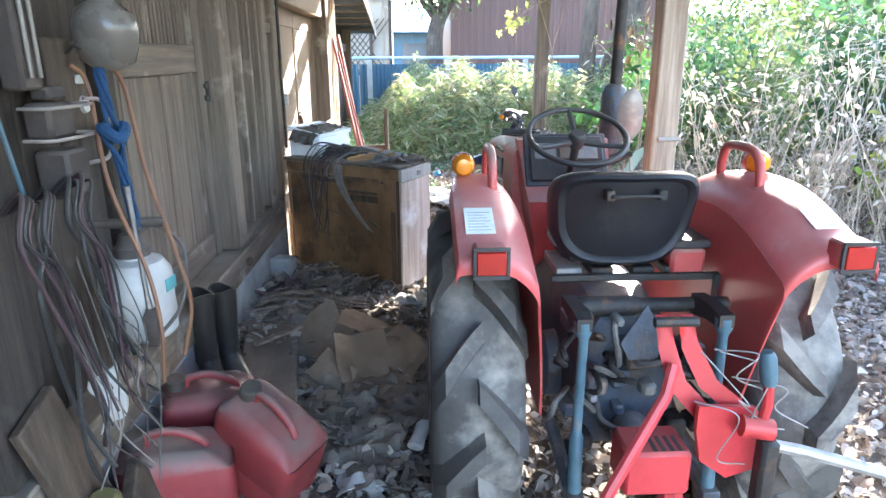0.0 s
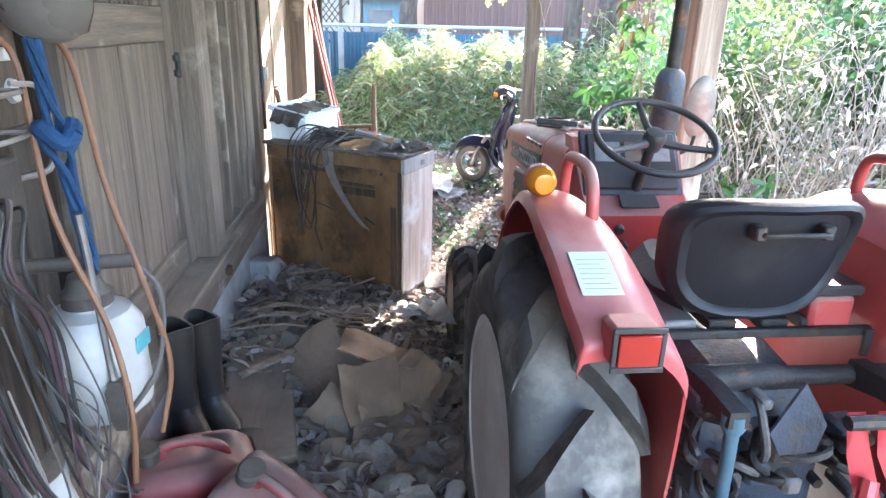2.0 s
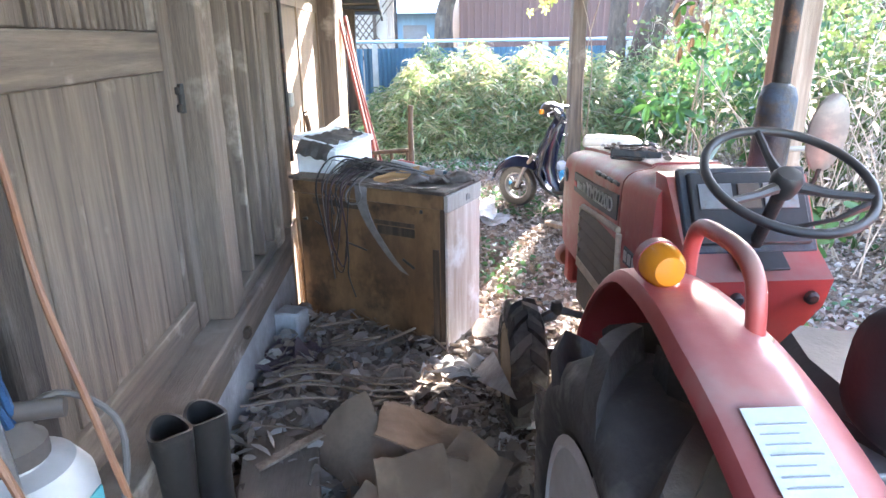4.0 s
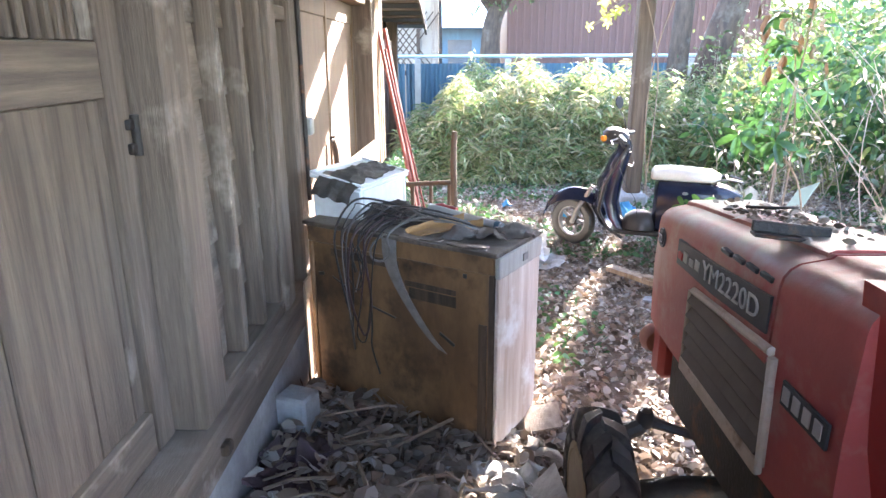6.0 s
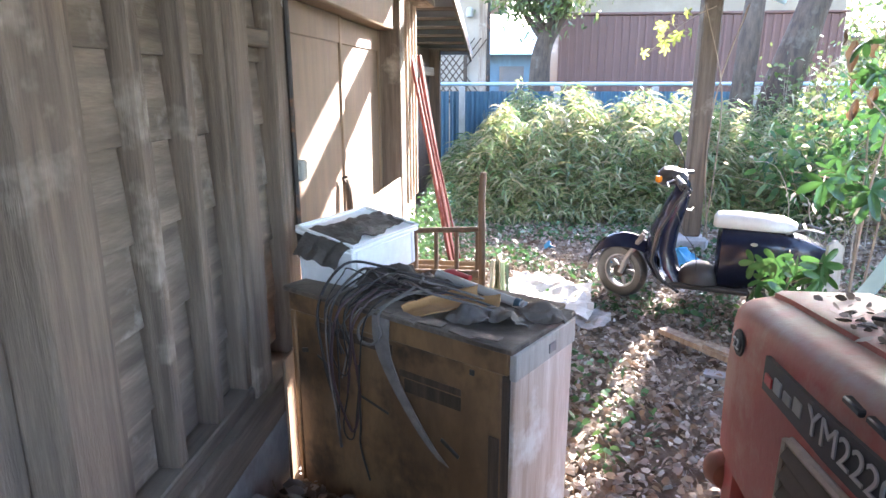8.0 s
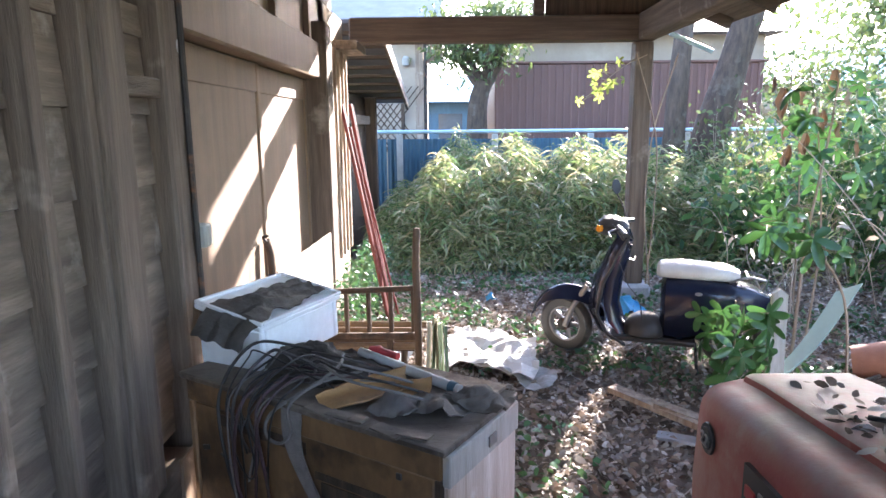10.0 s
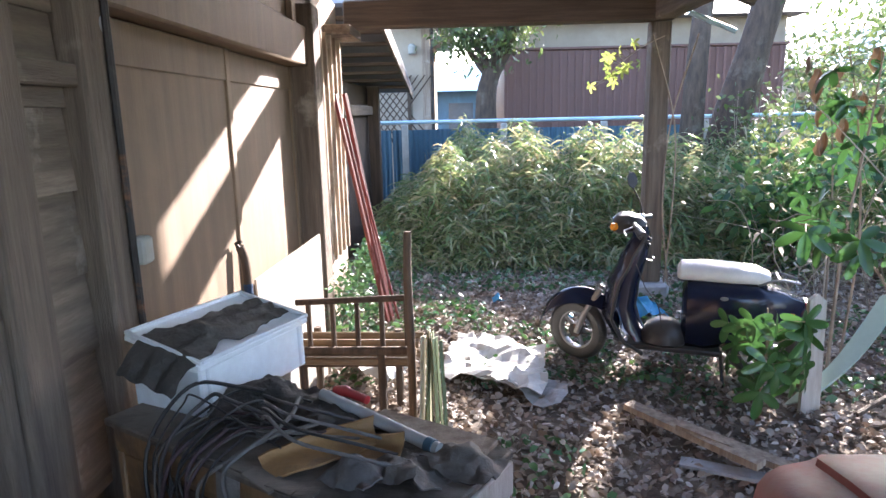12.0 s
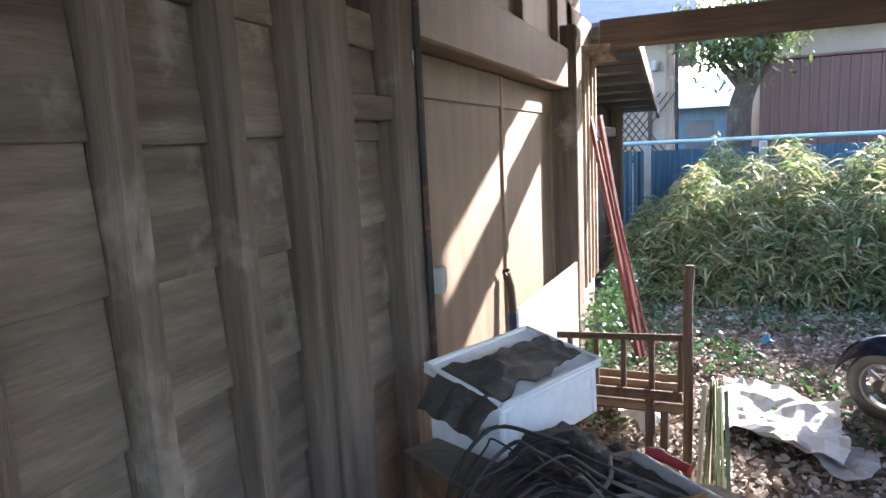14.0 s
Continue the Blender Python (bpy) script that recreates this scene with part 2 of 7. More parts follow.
def tube(bm, pts, r, n=8, cap=True):
    """A round bar along points; r is one radius or one for each point."""
    pts = [Vector(p) for p in pts]
    rs = r if isinstance(r, (list, tuple)) else [r] * len(pts)
    t = (pts[1] - pts[0]).normalized()
    side = t.cross(Vector((0, 0, 1)))
    if side.length < 0.1:
        side = t.cross(Vector((0, 1, 0)))
    side.normalize()
    rings = []
    for i, p in enumerate(pts):
        t = (pts[min(i + 1, len(pts) - 1)] - pts[max(i - 1, 0)]).normalized()
        side = (side - t * side.dot(t)).normalized()
        up = t.cross(side)
        rings.append([bm.verts.new(p + (side * math.cos(a) + up * math.sin(a)) * rs[i]) for a in [2 * math.pi * k / n for k in range(n)]])
    for a, b in zip(rings, rings[1:]):
        for k in range(n):
            bm.faces.new([a[k], a[(k + 1) % n], b[(k + 1) % n], b[k]])
    if cap:
        bm.faces.new(rings[0][::-1])
        bm.faces.new(rings[-1])
    return bm


def smooth_path(pts, steps=6):
    """Points on a smooth curve through pts."""
    pts = [Vector(p) for p in pts]
    ext = [2 * pts[0] - pts[1]] + pts + [2 * pts[-1] - pts[-2]]
    out = []
    for i in range(1, len(ext) - 2):
        p0, p1, p2, p3 = ext[i - 1:i + 3]
        for k in range(steps):
            u = k / steps
            out.append(0.5 * (2 * p1 + (p2 - p0) * u + (2 * p0 - 5 * p1 + 4 * p2 - p3) * u * u + (3 * p1 - p0 - 3 * p2 + p3) * u ** 3))
    out.append(pts[-1])
    return out


def lathe(bm, profile, m, n=32, closed=False):
    """Turns (radius, height) points round the z axis of m."""
    rings = [[bm.verts.new(m @ Vector((r * math.cos(2 * math.pi * k / n), r * math.sin(2 * math.pi * k / n), h))) for k in range(n)] for r, h in profile]
    pairs = list(zip(rings, rings[1:])) + ([(rings[-1], rings[0])] if closed else [])
    for a, b in pairs:
        for k in range(n):
            bm.faces.new([a[k], a[(k + 1) % n], b[(k + 1) % n], b[k]])
    if not closed:
        if profile[0][0] > 1e-5:
            bm.faces.new(rings[0][::-1])
        if profile[-1][0] > 1e-5:
            bm.faces.new(rings[-1])
    bmesh.ops.remove_doubles(bm, verts=bm.verts[:], dist=1e-5)
    return bm


def loft(bm, sections, cap=True):
    """Skins closed outlines with the same number of points."""
    rings = [[bm.verts.new(p) for p in s] for s in sections]
    n = len(rings[0])
    for a, b in zip(rings, rings[1:]):
        for k in range(n):
            bm.faces.new([a[k], a[(k + 1) % n], b[(k + 1) % n], b[k]])
    if cap:
        bm.faces.new(rings[0][::-1])
        bm.faces.new(rings[-1])
    return bm


def sheet(bm, fn, nu, nv, thick=0.004):
    """A bent sheet: fn(u, v) with u and v from 0 to 1 gives a point."""
    g = [[bm.verts.new(fn(i / nu, j / nv)) for j in range(nv + 1)] for i in range(nu + 1)]
    faces = [bm.faces.new([g[i][j], g[i + 1][j], g[i + 1][j + 1], g[i][j + 1]]) for i in range(nu) for j in range(nv)]
    if thick:
        bmesh.ops.recalc_face_normals(bm, faces=faces)
        bmesh.ops.solidify(bm, geom=faces, thickness=thick)
    return bm


def slab(bm, outline, depth, m):
    """A flat plate: an outline in the xy plane of m, depth along its z."""
    a = [bm.verts.new(m @ Vector((x, y, 0))) for x, y in outline]
    b = [bm.verts.new(m @ Vector((x, y, depth))) for x, y in outline]
    n = len(a)
    bm.faces.new(a[::-1])
    bm.faces.new(b)
    for k in range(n):
        bm.faces.new([a[k], a[(k + 1) % n], b[(k + 1) % n], b[k]])
    return bm


def frame_to(p, q):
    """A pose at p whose z axis runs to q."""
    p, q = Vector(p), Vector(q)
    return Matrix.Translation(p) @ (q - p).to_track_quat("Z", "Y").to_matrix().to_4x4()


def rod(bm, p, q, r, n=10):
    return tube(bm, [p, q], r, n)


def leaf_mesh(name, pos, along, length, width, mat, droop=0.25, shape="blade", rng=None):
    """Many small leaves as one mesh: a folded blade of four faces each."""
    n = len(pos)
    along = along / np.maximum(np.linalg.norm(along, axis=1, keepdims=True), 1e-6)
    side = np.cross(along, rng.normal(size=(n, 3)))
    side /= np.maximum(np.linalg.norm(side, axis=1, keepdims=True), 1e-6)
    nrm = np.cross(side, along)
    L, Wd = length[:, None], width[:, None]
    down = np.array([[0, 0, -1.0]])
    if shape == "blade":
        st = [(0.0, 0.12, 0.0), (0.35, 0.5, 0.05), (0.7, 0.36, 0.45)]
    else:
        st = [(0.0, 0.1, 0.0), (0.3, 0.5, 0.03), (0.7, 0.42, 0.3)]
    cols = []
    for f, w, d in st:
        c = pos + along * L * f + down * L * droop * d
        cols.append(c - side * Wd * w + nrm * Wd * 0.1 * (f > 0))
        cols.append(c + side * Wd * w + nrm * Wd * 0.1 * (f > 0))
    tip = pos + along * L + down * L * droop
    verts = np.stack(cols + [tip], 1).reshape(-1, 3)
    base = np.arange(n)[:, None] * 7
    quads = np.concatenate([base + np.array([[0, 1, 3, 2]]), base + np.array([[2, 3, 5, 4]])], 1).reshape(-1)
    tris = (base + np.array([[4, 5, 6]]))
    me = bpy.data.meshes.new(name)
    me.vertices.add(len(verts))
    me.vertices.foreach_set("co", verts.reshape(-1).astype(np.float32))
    loops = np.concatenate([np.concatenate([base + np.array([[0, 1, 3, 2, 2, 3, 5, 4, 4, 5, 6]])], 1).reshape(-1)])
    me.loops.add(len(loops))
    me.loops.foreach_set("vertex_index", loops.astype(np.int32))
    starts = (np.arange(n)[:, None] * 11 + np.array([[0, 4, 8]])).reshape(-1)
    me.polygons.add(3 * n)
    me.polygons.foreach_set("loop_start", starts.astype(np.int32))
    me.materials.append(mat)
    me.update(calc_edges=True)
    me.validate()
    return me


def ground_z(x, y):
    """The height of the ground: flat under the roof, heaped along the wall, uneven outside."""
    z = 0.035 * noise.noise(Vector((x * 0.9, y * 0.9, 0.3))) + 0.012 * noise.noise(Vector((x * 4, y * 4, 2.1)))
    if -1.3 < x < 0.2 and 1.5 < y < 4.6:
        z += 0.10 * max(0.0, 1 - (x + 1.1) / 1.2) * min(1, (y - 1.5) / 1.2)
    if y > 9:
        z += 0.02 * min(y - 9, 6)
    if x > 2.5:
        z += 0.10 * min(x - 2.5, 4)
    return z


# ---- the ground ----
bm = fresh()
xs = [-60, -20, -8, -4] + [-2 + 0.14 * i for i in range(58)] + [6.6, 8, 11, 16, 30, 80]
ys = [-60, -20, -8] + [-3 + 0.16 * i for i in range(104)] + [14.5, 17, 22, 35, 80]
grid = [[bm.verts.new((x, y, ground_z(x, y) if -3 < x < 8 and -4 < y < 16 else (0.35 if x > 6 else 0.1))) for y in ys] for x in xs]
for i in range(len(xs) - 1):
    for j in range(len(ys) - 1):
        bm.faces.new([grid[i][j], grid[i + 1][j], grid[i + 1][j + 1], grid[i][j + 1]])
solo("ground", bm, soil, "brown trodden soil under dead leaves", "ground", kind="structure")

# ---- the shed wall ----
WALL_TOP = 3.9
wall = tagged(new("wall_west", mesh_of("wall_west", boxed((-1.45, -1.44, 0.0), (-1.13, 8.45, WALL_TOP), b=0.01), wood_dark)),
              "old weathered timber shed wall with posts, doors and boarding", "wall", kind="structure")
f = solo("foundation", boxed((-1.13, -1.0, -0.1), (-0.975, 7.1, 0.37), b=0.012), concrete, "bluish grey concrete footing under the timber wall", "foundation", kind="structure")
part("sill_beam", boxed((-1.13, 0.6, 0.385), (-0.955, 4.86, 0.53), b=0.008), wood_y, wall, "weathered sill beam")
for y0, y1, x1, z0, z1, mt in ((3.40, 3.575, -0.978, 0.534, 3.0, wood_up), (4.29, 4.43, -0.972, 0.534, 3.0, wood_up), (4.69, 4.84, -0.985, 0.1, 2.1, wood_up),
                               (7.15, 7.36, -0.945, 0.1, 2.3, wood_up), (1.35, 1.55, -0.98, 0.534, 3.0, wood_near), (2.19, 2.286, -1.02, 0.534, 3.0, wood_near)):
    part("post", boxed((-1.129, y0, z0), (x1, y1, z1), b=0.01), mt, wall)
part("plinth_board", boxed((-0.953, 4.47, 0.10), (-0.941, 4.86, 0.60), b=0.004), ply, wall, "tan board nailed over the footing")
part("header_beam", boxed((-1.129, 4.845, 1.925), (-0.985, 7.30, 2.16), b=0.01), ply, wall, "pale timber lintel above the sliding doors")
part("header_beam", boxed((-1.129, 3.577, 1.98), (-1.0, 4.288, 2.14), b=0.01), wood_y, wall)
part("upper_panel", boxed((-1.129, 4.845, 2.164), (-1.04, 7.6, 3.4), b=0.01), ply, wall, "plain boarded wall above the lintel")
for y in (5.3, 6.1, 6.9):
    part("batten", boxed((-1.038, y, 2.166), (-1.0, y + 0.05, 3.0)), ply, wall)
part("end_panel", boxed((-1.129, 7.365, 0.05), (-1.04, 8.45, 2.5), b=0.01), plaster, wall, "stained plaster panel")
part("tie_plate", boxed((-1.038, 7.9, 2.2), (-0.84, 8.42, 2.27), b=0.006), wood_y, wall)
for k in range(6):
    y = 7.42 + 0.17 * k
    part("lattice_bar", boxed((-1.036, y, 0.55), (-0.99, y + 0.045, 2.2), pose(0, 0, 0)), wood_light, wall)

# battens and lapped boards
part("bottom_rail", boxed((-1.06, 3.577, 0.534), (-0.985, 4.288, 0.588), b=0.006), wood_y, wall)
for y0, y1 in ((3.577, 3.602), (3.80, 3.842), (4.03, 4.074), (4.252, 4.288)):
    part("batten", boxed((-1.065, y0, 0.59), (-0.992, y1, 1.978)), wood_up, wall)
part("top_rail", boxed((-1.065, 4.432, 1.70), (-1.0, 4.688, 1.76), b=0.006), wood_y, wall)
rng = random.Random(4)
for y0, y1 in ((3.604, 3.798), (3.844, 4.028), (4.076, 4.25), (4.432, 4.688)):
    pitch = 0.22
    z = 1.655 - 4 * pitch
    part("board", boxed((-1.072, y0, 0.59), (-1.054, y1, z - 0.004), b=0.003), board_grey, wall)
    while z < 1.93:
        dz = rng.uniform(-0.008, 0.008)
        part("board", boxed((-0.006, y0, dz), (0.006, y1, min(pitch + 0.012, 1.972 - z)), pose(-1.047 + rng.uniform(-0.003, 0.003), 0, z, 0, -3.8, 0), 0.002), board_grey, wall)
        z += pitch

# the panelled door with a barred vent
door = thing("door_1", (-1.09, 2.84, 0.53), "closed grey wooden panel door with a barred vent", "door", kind="structure")
for y0, y1, z0, z1 in ((2.29, 2.408, 0.535, 2.3), (3.30, 3.397, 0.535, 2.3)):
    part("stile", boxed((-1.125, y0, z0), (-1.072, y1, z1)), wood_up, door)
for z0, z1 in ((0.535, 0.66), (1.475, 1.60), (1.93, 2.05)):
    part("rail", boxed((-1.125, 2.41, z0), (-1.076, 3.298, z1)), wood_y, door)
joints = (2.411, 2.475, 2.68, 2.858, 3.082, 3.242, 3.297)
for y0, y1 in zip(joints, joints[1:]):
    part("plank", boxed((-1.12, y0 + 0.001, 0.662), (-1.092 + rng.uniform(-0.004, 0.004), y1 - 0.0015, 1.473), b=0.004), wood_up, door)
for k in range(17):
    y = 2.558 + 0.0425 * k
    part("slat", boxed((-1.118, y, 1.602), (-1.092, y + 0.02, 1.928), b=0.003), wood_up, door)
part("vent_backing", boxed((-1.129, 2.411, 1.602), (-1.121, 3.297, 1.928), b=0.002), wood_dark, door)
part("vent_frame", boxed((-1.12, 2.411, 1.602), (-1.08, 2.55, 1.928)), wood_up, door)
part("vent_frame", boxed((-1.12, 3.277, 1.602), (-1.08, 3.298, 1.928)), wood_up, door)
bm = fresh()
rod(bm, (-1.062, 3.393, 1.33), (-1.062, 3.393, 1.43), 0.011)
box(bm, (-1.073, 3.36, 1.335), (-1.058, 3.41, 1.362), None, 0.003)
box(bm, (-1.073, 3.36, 1.395), (-1.058, 3.41, 1.42), None, 0.003)
part("hinge", bm, dark_metal, door, "rusty iron hinge")
part("peg", boxed((-0.956, 3.405, 0.445), (-0.93, 3.455, 0.483), b=0.006), wood_dark, wall)

# the two plywood sliding doors
for k, (y0, y1, x) in enumerate(((4.845, 6.0, -1.105), (5.985, 7.148, -1.125))):
    d = thing("door_2" if k == 0 else "door_3", (x, (y0 + y1) / 2, 0.1), "closed pale brown plywood sliding door in a thin frame", "door", kind="structure")
    part("panel", boxed((x, y0 + 0.03, 0.12), (x + 0.02, y1 - 0.03, 1.90)), ply, d)
    for a, b in ((y0, y0 + 0.05), (y1 - 0.05, y1)):
        part("stile", boxed((x - 0.002, a, 0.10), (x + 0.032, b, 1.92)), ply, d)
    part("rail", boxed((x - 0.001, y0 + 0.051, 1.78), (x + 0.03, y1 - 0.051, 1.92)), ply, d)
    part("rail", boxed((x - 0.001, y0 + 0.051, 0.10), (x + 0.03, y1 - 0.051, 0.22)), ply, d)
part("conduit", tube(fresh(), [(-0.97, 4.80, 0.9), (-0.972, 4.80, 1.5), (-0.97, 4.795, 2.0), (-0.97, 4.79, 2.9)], 0.011), dark_metal, wall, "thin pipe clipped to the post")
bm = boxed((-0.985, 4.80, 1.205), (-0.94, 4.86, 1.285), b=0.008)
part("latch", bm, fence_post, wall, "grey metal latch")
part("insulator", lathe(fresh(), [(0, 0.014), (0.011, 0.011), (0.014, 0.0), (0.0, -0.003)], pose(-0.984, 4.80, 1.868, 0, 90, 0) @ Matrix.Diagonal((1.5, 0.9, 1, 1)), 16), milky_knob, wall, "small pale porcelain insulator")
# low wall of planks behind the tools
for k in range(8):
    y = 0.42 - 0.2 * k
    part("plank", boxed((-1.128, y, 0.54), (-1.06 + rng.uniform(-0.006, 0.006), y + 0.196, 3.0), b=0.005), wood_near, wall)
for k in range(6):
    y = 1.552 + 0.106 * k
    part("plank", boxed((-1.128, y, 0.54), (-1.06 + rng.uniform(-0.006, 0.006), y + 0.103, 3.0), b=0.005), wood_near, wall)
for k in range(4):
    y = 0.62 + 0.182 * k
    part("plank", boxed((-1.128, y, 0.54), (-1.055 + rng.uniform(-0.006, 0.006), y + 0.178, 3.0), b=0.005), wood_near, wall)

# unseen wall added behind the camera to keep sky light off the tools
solo("wall_south", boxed((-1.45, -1.6, 0), (-0.3, -1.45, 3.6), b=0.01), wood_up, "plain weathered plank wall added unseen to shade the tool wall", "wall", kind="structure")

# ---- posts, beams and roof of the open shed ----
for i, (x, y, w) in enumerate(((1.66, 4.40, 0.085), (1.60, 8.64, 0.08), (1.66, -0.4, 0.085))):
    p = thing("post_%d" % (i + 1), (x, y, 0), "weathered square timber post carrying the shed roof", "post", kind="structure")
    part("shaft", boxed((x - w, y - w, 0.13), (x + w, y + w, 2.32), b=0.012), wood_light if i == 0 else wood_up, p)
    part("base_stone", boxed((x - 0.15, y - 0.14, -0.1), (x + 0.15, y + 0.14, 0.128), b=0.03), concrete, p, "rough footing stone")
    if i == 0:
        bm = tube(fresh(), [(x - 0.05, y - w - 0.012, 1.0), (x + 0.09, y - w - 0.016, 1.0)], 0.014)
        part("bracket", bm, fence_post, p, "pale metal bracket")
def roof_z(x):
    return 2.80 + (1.75 - x) * 0.42


fr = thing("roof_frame", (0.3, 3, 2.3), "dark old roof timbers on posts", "roof frame", kind="structure")
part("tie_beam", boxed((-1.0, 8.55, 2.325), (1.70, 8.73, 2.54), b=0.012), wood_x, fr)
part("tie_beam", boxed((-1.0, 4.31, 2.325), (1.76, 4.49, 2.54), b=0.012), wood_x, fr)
part("purlin", boxed((1.53, -0.6, 2.33), (1.70, 8.545, 2.55), b=0.012), wood_y, fr)
# unseen board added to cut the sun above the upper door stripe
part("gable_board", boxed((-1.1, 9.0, 2.93), (1.2, 9.04, 3.55), b=0.006), wood_x, fr)
for k in range(6):
    part("infill_board", boxed((0.73 + 0.17 * k, 8.63, 2.545), (0.899 + 0.17 * k, 8.655, roof_z(0.8 + 0.17 * k) - 0.10), b=0.001), wood_dark, fr)
part("eaves_bar", tube(fresh(), [(1.86, 8.72, 2.40), (2.25, 8.72, 2.24)], 0.022, 8), rail_blue, fr, "pale blue bar sticking out under the eaves")
part("king_post", boxed((0.62, 8.59, 2.545), (0.72, 8.69, 3.02), b=0.008), wood_x, fr)


part("purlin", boxed((0.3, -0.6, roof_z(0.35) - 0.3), (0.42, 9.0, roof_z(0.35) - 0.16), b=0.01), wood_y, fr)
for k in range(12):
    y = -0.6 + 0.86 * k
    m = pose(1.75, y, 2.76, 0, math.degrees(math.atan(0.42)), 0)
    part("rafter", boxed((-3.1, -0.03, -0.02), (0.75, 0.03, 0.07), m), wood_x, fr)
bm = boxed((-3.15, -1.2, 0.075), (0.8, 9.10, 0.11), pose(1.75, 0, 2.76, 0, math.degrees(math.atan(0.42)), 0))
solo("roof", bm, roof_under, "low lean-to roof of dark boards", "roof", kind="structure")

# ---- more materials ----
DUST = (0.36, 0.30, 0.24)
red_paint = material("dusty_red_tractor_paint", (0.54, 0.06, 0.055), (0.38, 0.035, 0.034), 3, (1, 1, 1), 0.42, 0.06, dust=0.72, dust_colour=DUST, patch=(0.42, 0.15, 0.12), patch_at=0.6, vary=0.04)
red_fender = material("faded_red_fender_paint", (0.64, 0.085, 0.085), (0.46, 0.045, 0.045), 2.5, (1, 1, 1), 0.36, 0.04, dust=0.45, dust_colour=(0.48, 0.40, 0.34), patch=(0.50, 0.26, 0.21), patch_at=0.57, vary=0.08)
rubber = material("dusty_black_rubber", (0.11, 0.102, 0.096), (0.045, 0.042, 0.04), 5, (1, 1, 1), 0.75, 0.3, dust=0.45, dust_colour=(0.28, 0.24, 0.20), patch=(0.25, 0.23, 0.20), patch_at=0.5, patch_scale=4)
vinyl = material("worn_black_vinyl", (0.009, 0.010, 0.014), (0.005, 0.0055, 0.008), 6, (1, 1, 1), 0.55, 0.12, dust=0.05, patch=(0.022, 0.021, 0.022), patch_at=0.6, patch_scale=5)
black_plastic = material("matt_black_plastic", (0.035, 0.035, 0.037), (0.02, 0.02, 0.021), 6, (1, 1, 1), 0.45, 0.05, dust=0.22)
white_rim = material("rusty_white_wheel_paint", (0.74, 0.71, 0.66), (0.56, 0.51, 0.46), 5, (1, 1, 1), 0.55, 0.1, patch=(0.36, 0.22, 0.14), patch_at=0.70, patch_scale=9)
cream_rim = material("dirty_cream_wheel_paint", (0.45, 0.36, 0.22), (0.28, 0.21, 0.13), 5, (1, 1, 1), 0.6, 0.1, patch=(0.16, 0.10, 0.06), patch_scale=8)
blue_iron = material("oily_blue_casting", (0.06, 0.085, 0.125), (0.02, 0.025, 0.035), 6, (1, 1, 1), 0.5, 0.4, patch=(0.07, 0.055, 0.043), patch_at=0.5, patch_scale=9, dust=0.3)
teal_rod = material("chipped_light_blue_paint", (0.085, 0.155, 0.19), (0.05, 0.095, 0.12), 6, (1, 1, 1), 0.5, 0.1, patch=(0.20, 0.14, 0.10), patch_at=0.58, patch_scale=12)
hitch_red = material("bright_red_hitch_paint", (0.64, 0.045, 0.055), (0.42, 0.025, 0.03), 4, (1, 1, 1), 0.4, 0.05, dust=0.25, patch=(0.35, 0.10, 0.08), patch_at=0.62)
steel = material("dull_grey_steel", (0.36, 0.35, 0.33), (0.22, 0.21, 0.2), 8, (1, 1, 1), 0.5, 0.1, metal=0.5, patch=(0.25, 0.15, 0.10), patch_at=0.6, patch_scale=10)
label_white = material("worn_white_sticker", (0.82, 0.83, 0.78), (0.70, 0.71, 0.66), 12, (1, 1, 1), 0.6, 0.0, patch=(0.62, 0.63, 0.58), patch_scale=30)
grey_print = material("grey_small_print", (0.42, 0.43, 0.42), (0.34, 0.35, 0.34), 12, (1, 1, 1), 0.6, 0.0)
decal_black = material("black_decal", (0.035, 0.04, 0.045), (0.02, 0.022, 0.025), 6, (1, 1, 1), 0.5, 0.0, dust=0.3)
decal_text = material("pale_decal_letters", (0.55, 0.54, 0.52), (0.45, 0.44, 0.42), 6, (1, 1, 1), 0.5, 0.0)
grille_dark = material("dusty_brown_louvre", (0.12, 0.085, 0.06), (0.06, 0.042, 0.03), 4, (1, 1, 1), 0.7, 0.1, dust=0.5)
grille_cream = material("chipped_cream_grille_frame", (0.55, 0.46, 0.36), (0.38, 0.30, 0.22), 6, (1, 1, 1), 0.6, 0.15, patch=(0.25, 0.16, 0.10), patch_scale=9)
lens_red = material("red_lens", (0.40, 0.024, 0.018), (0.30, 0.017, 0.012), 6, (1, 1, 1), 0.2, 0.0, glow=0.0)
lens_orange = material("orange_lens", (0.9, 0.32, 0.02), (0.8, 0.26, 0.015), 6, (1, 1, 1), 0.2, 0.0)
mirror_mat = material("dusty_mirror", (0.30, 0.28, 0.25), (0.20, 0.185, 0.165), 7, (1, 1, 1), 0.4, 0.0, metal=0.2, patch=(0.34, 0.30, 0.25), patch_at=0.5, patch_scale=14)
lamp_faded = material("faded_reddish_lamp", (0.40, 0.14, 0.075), (0.28, 0.09, 0.05), 8, (1, 1, 1), 0.5, 0.05)

# ---- the tractor ----
CX = 0.62
tractor = thing("tractor", (CX, 2.6, 0), "dusty red compact tractor with big lugged rear tyres", "tractor")


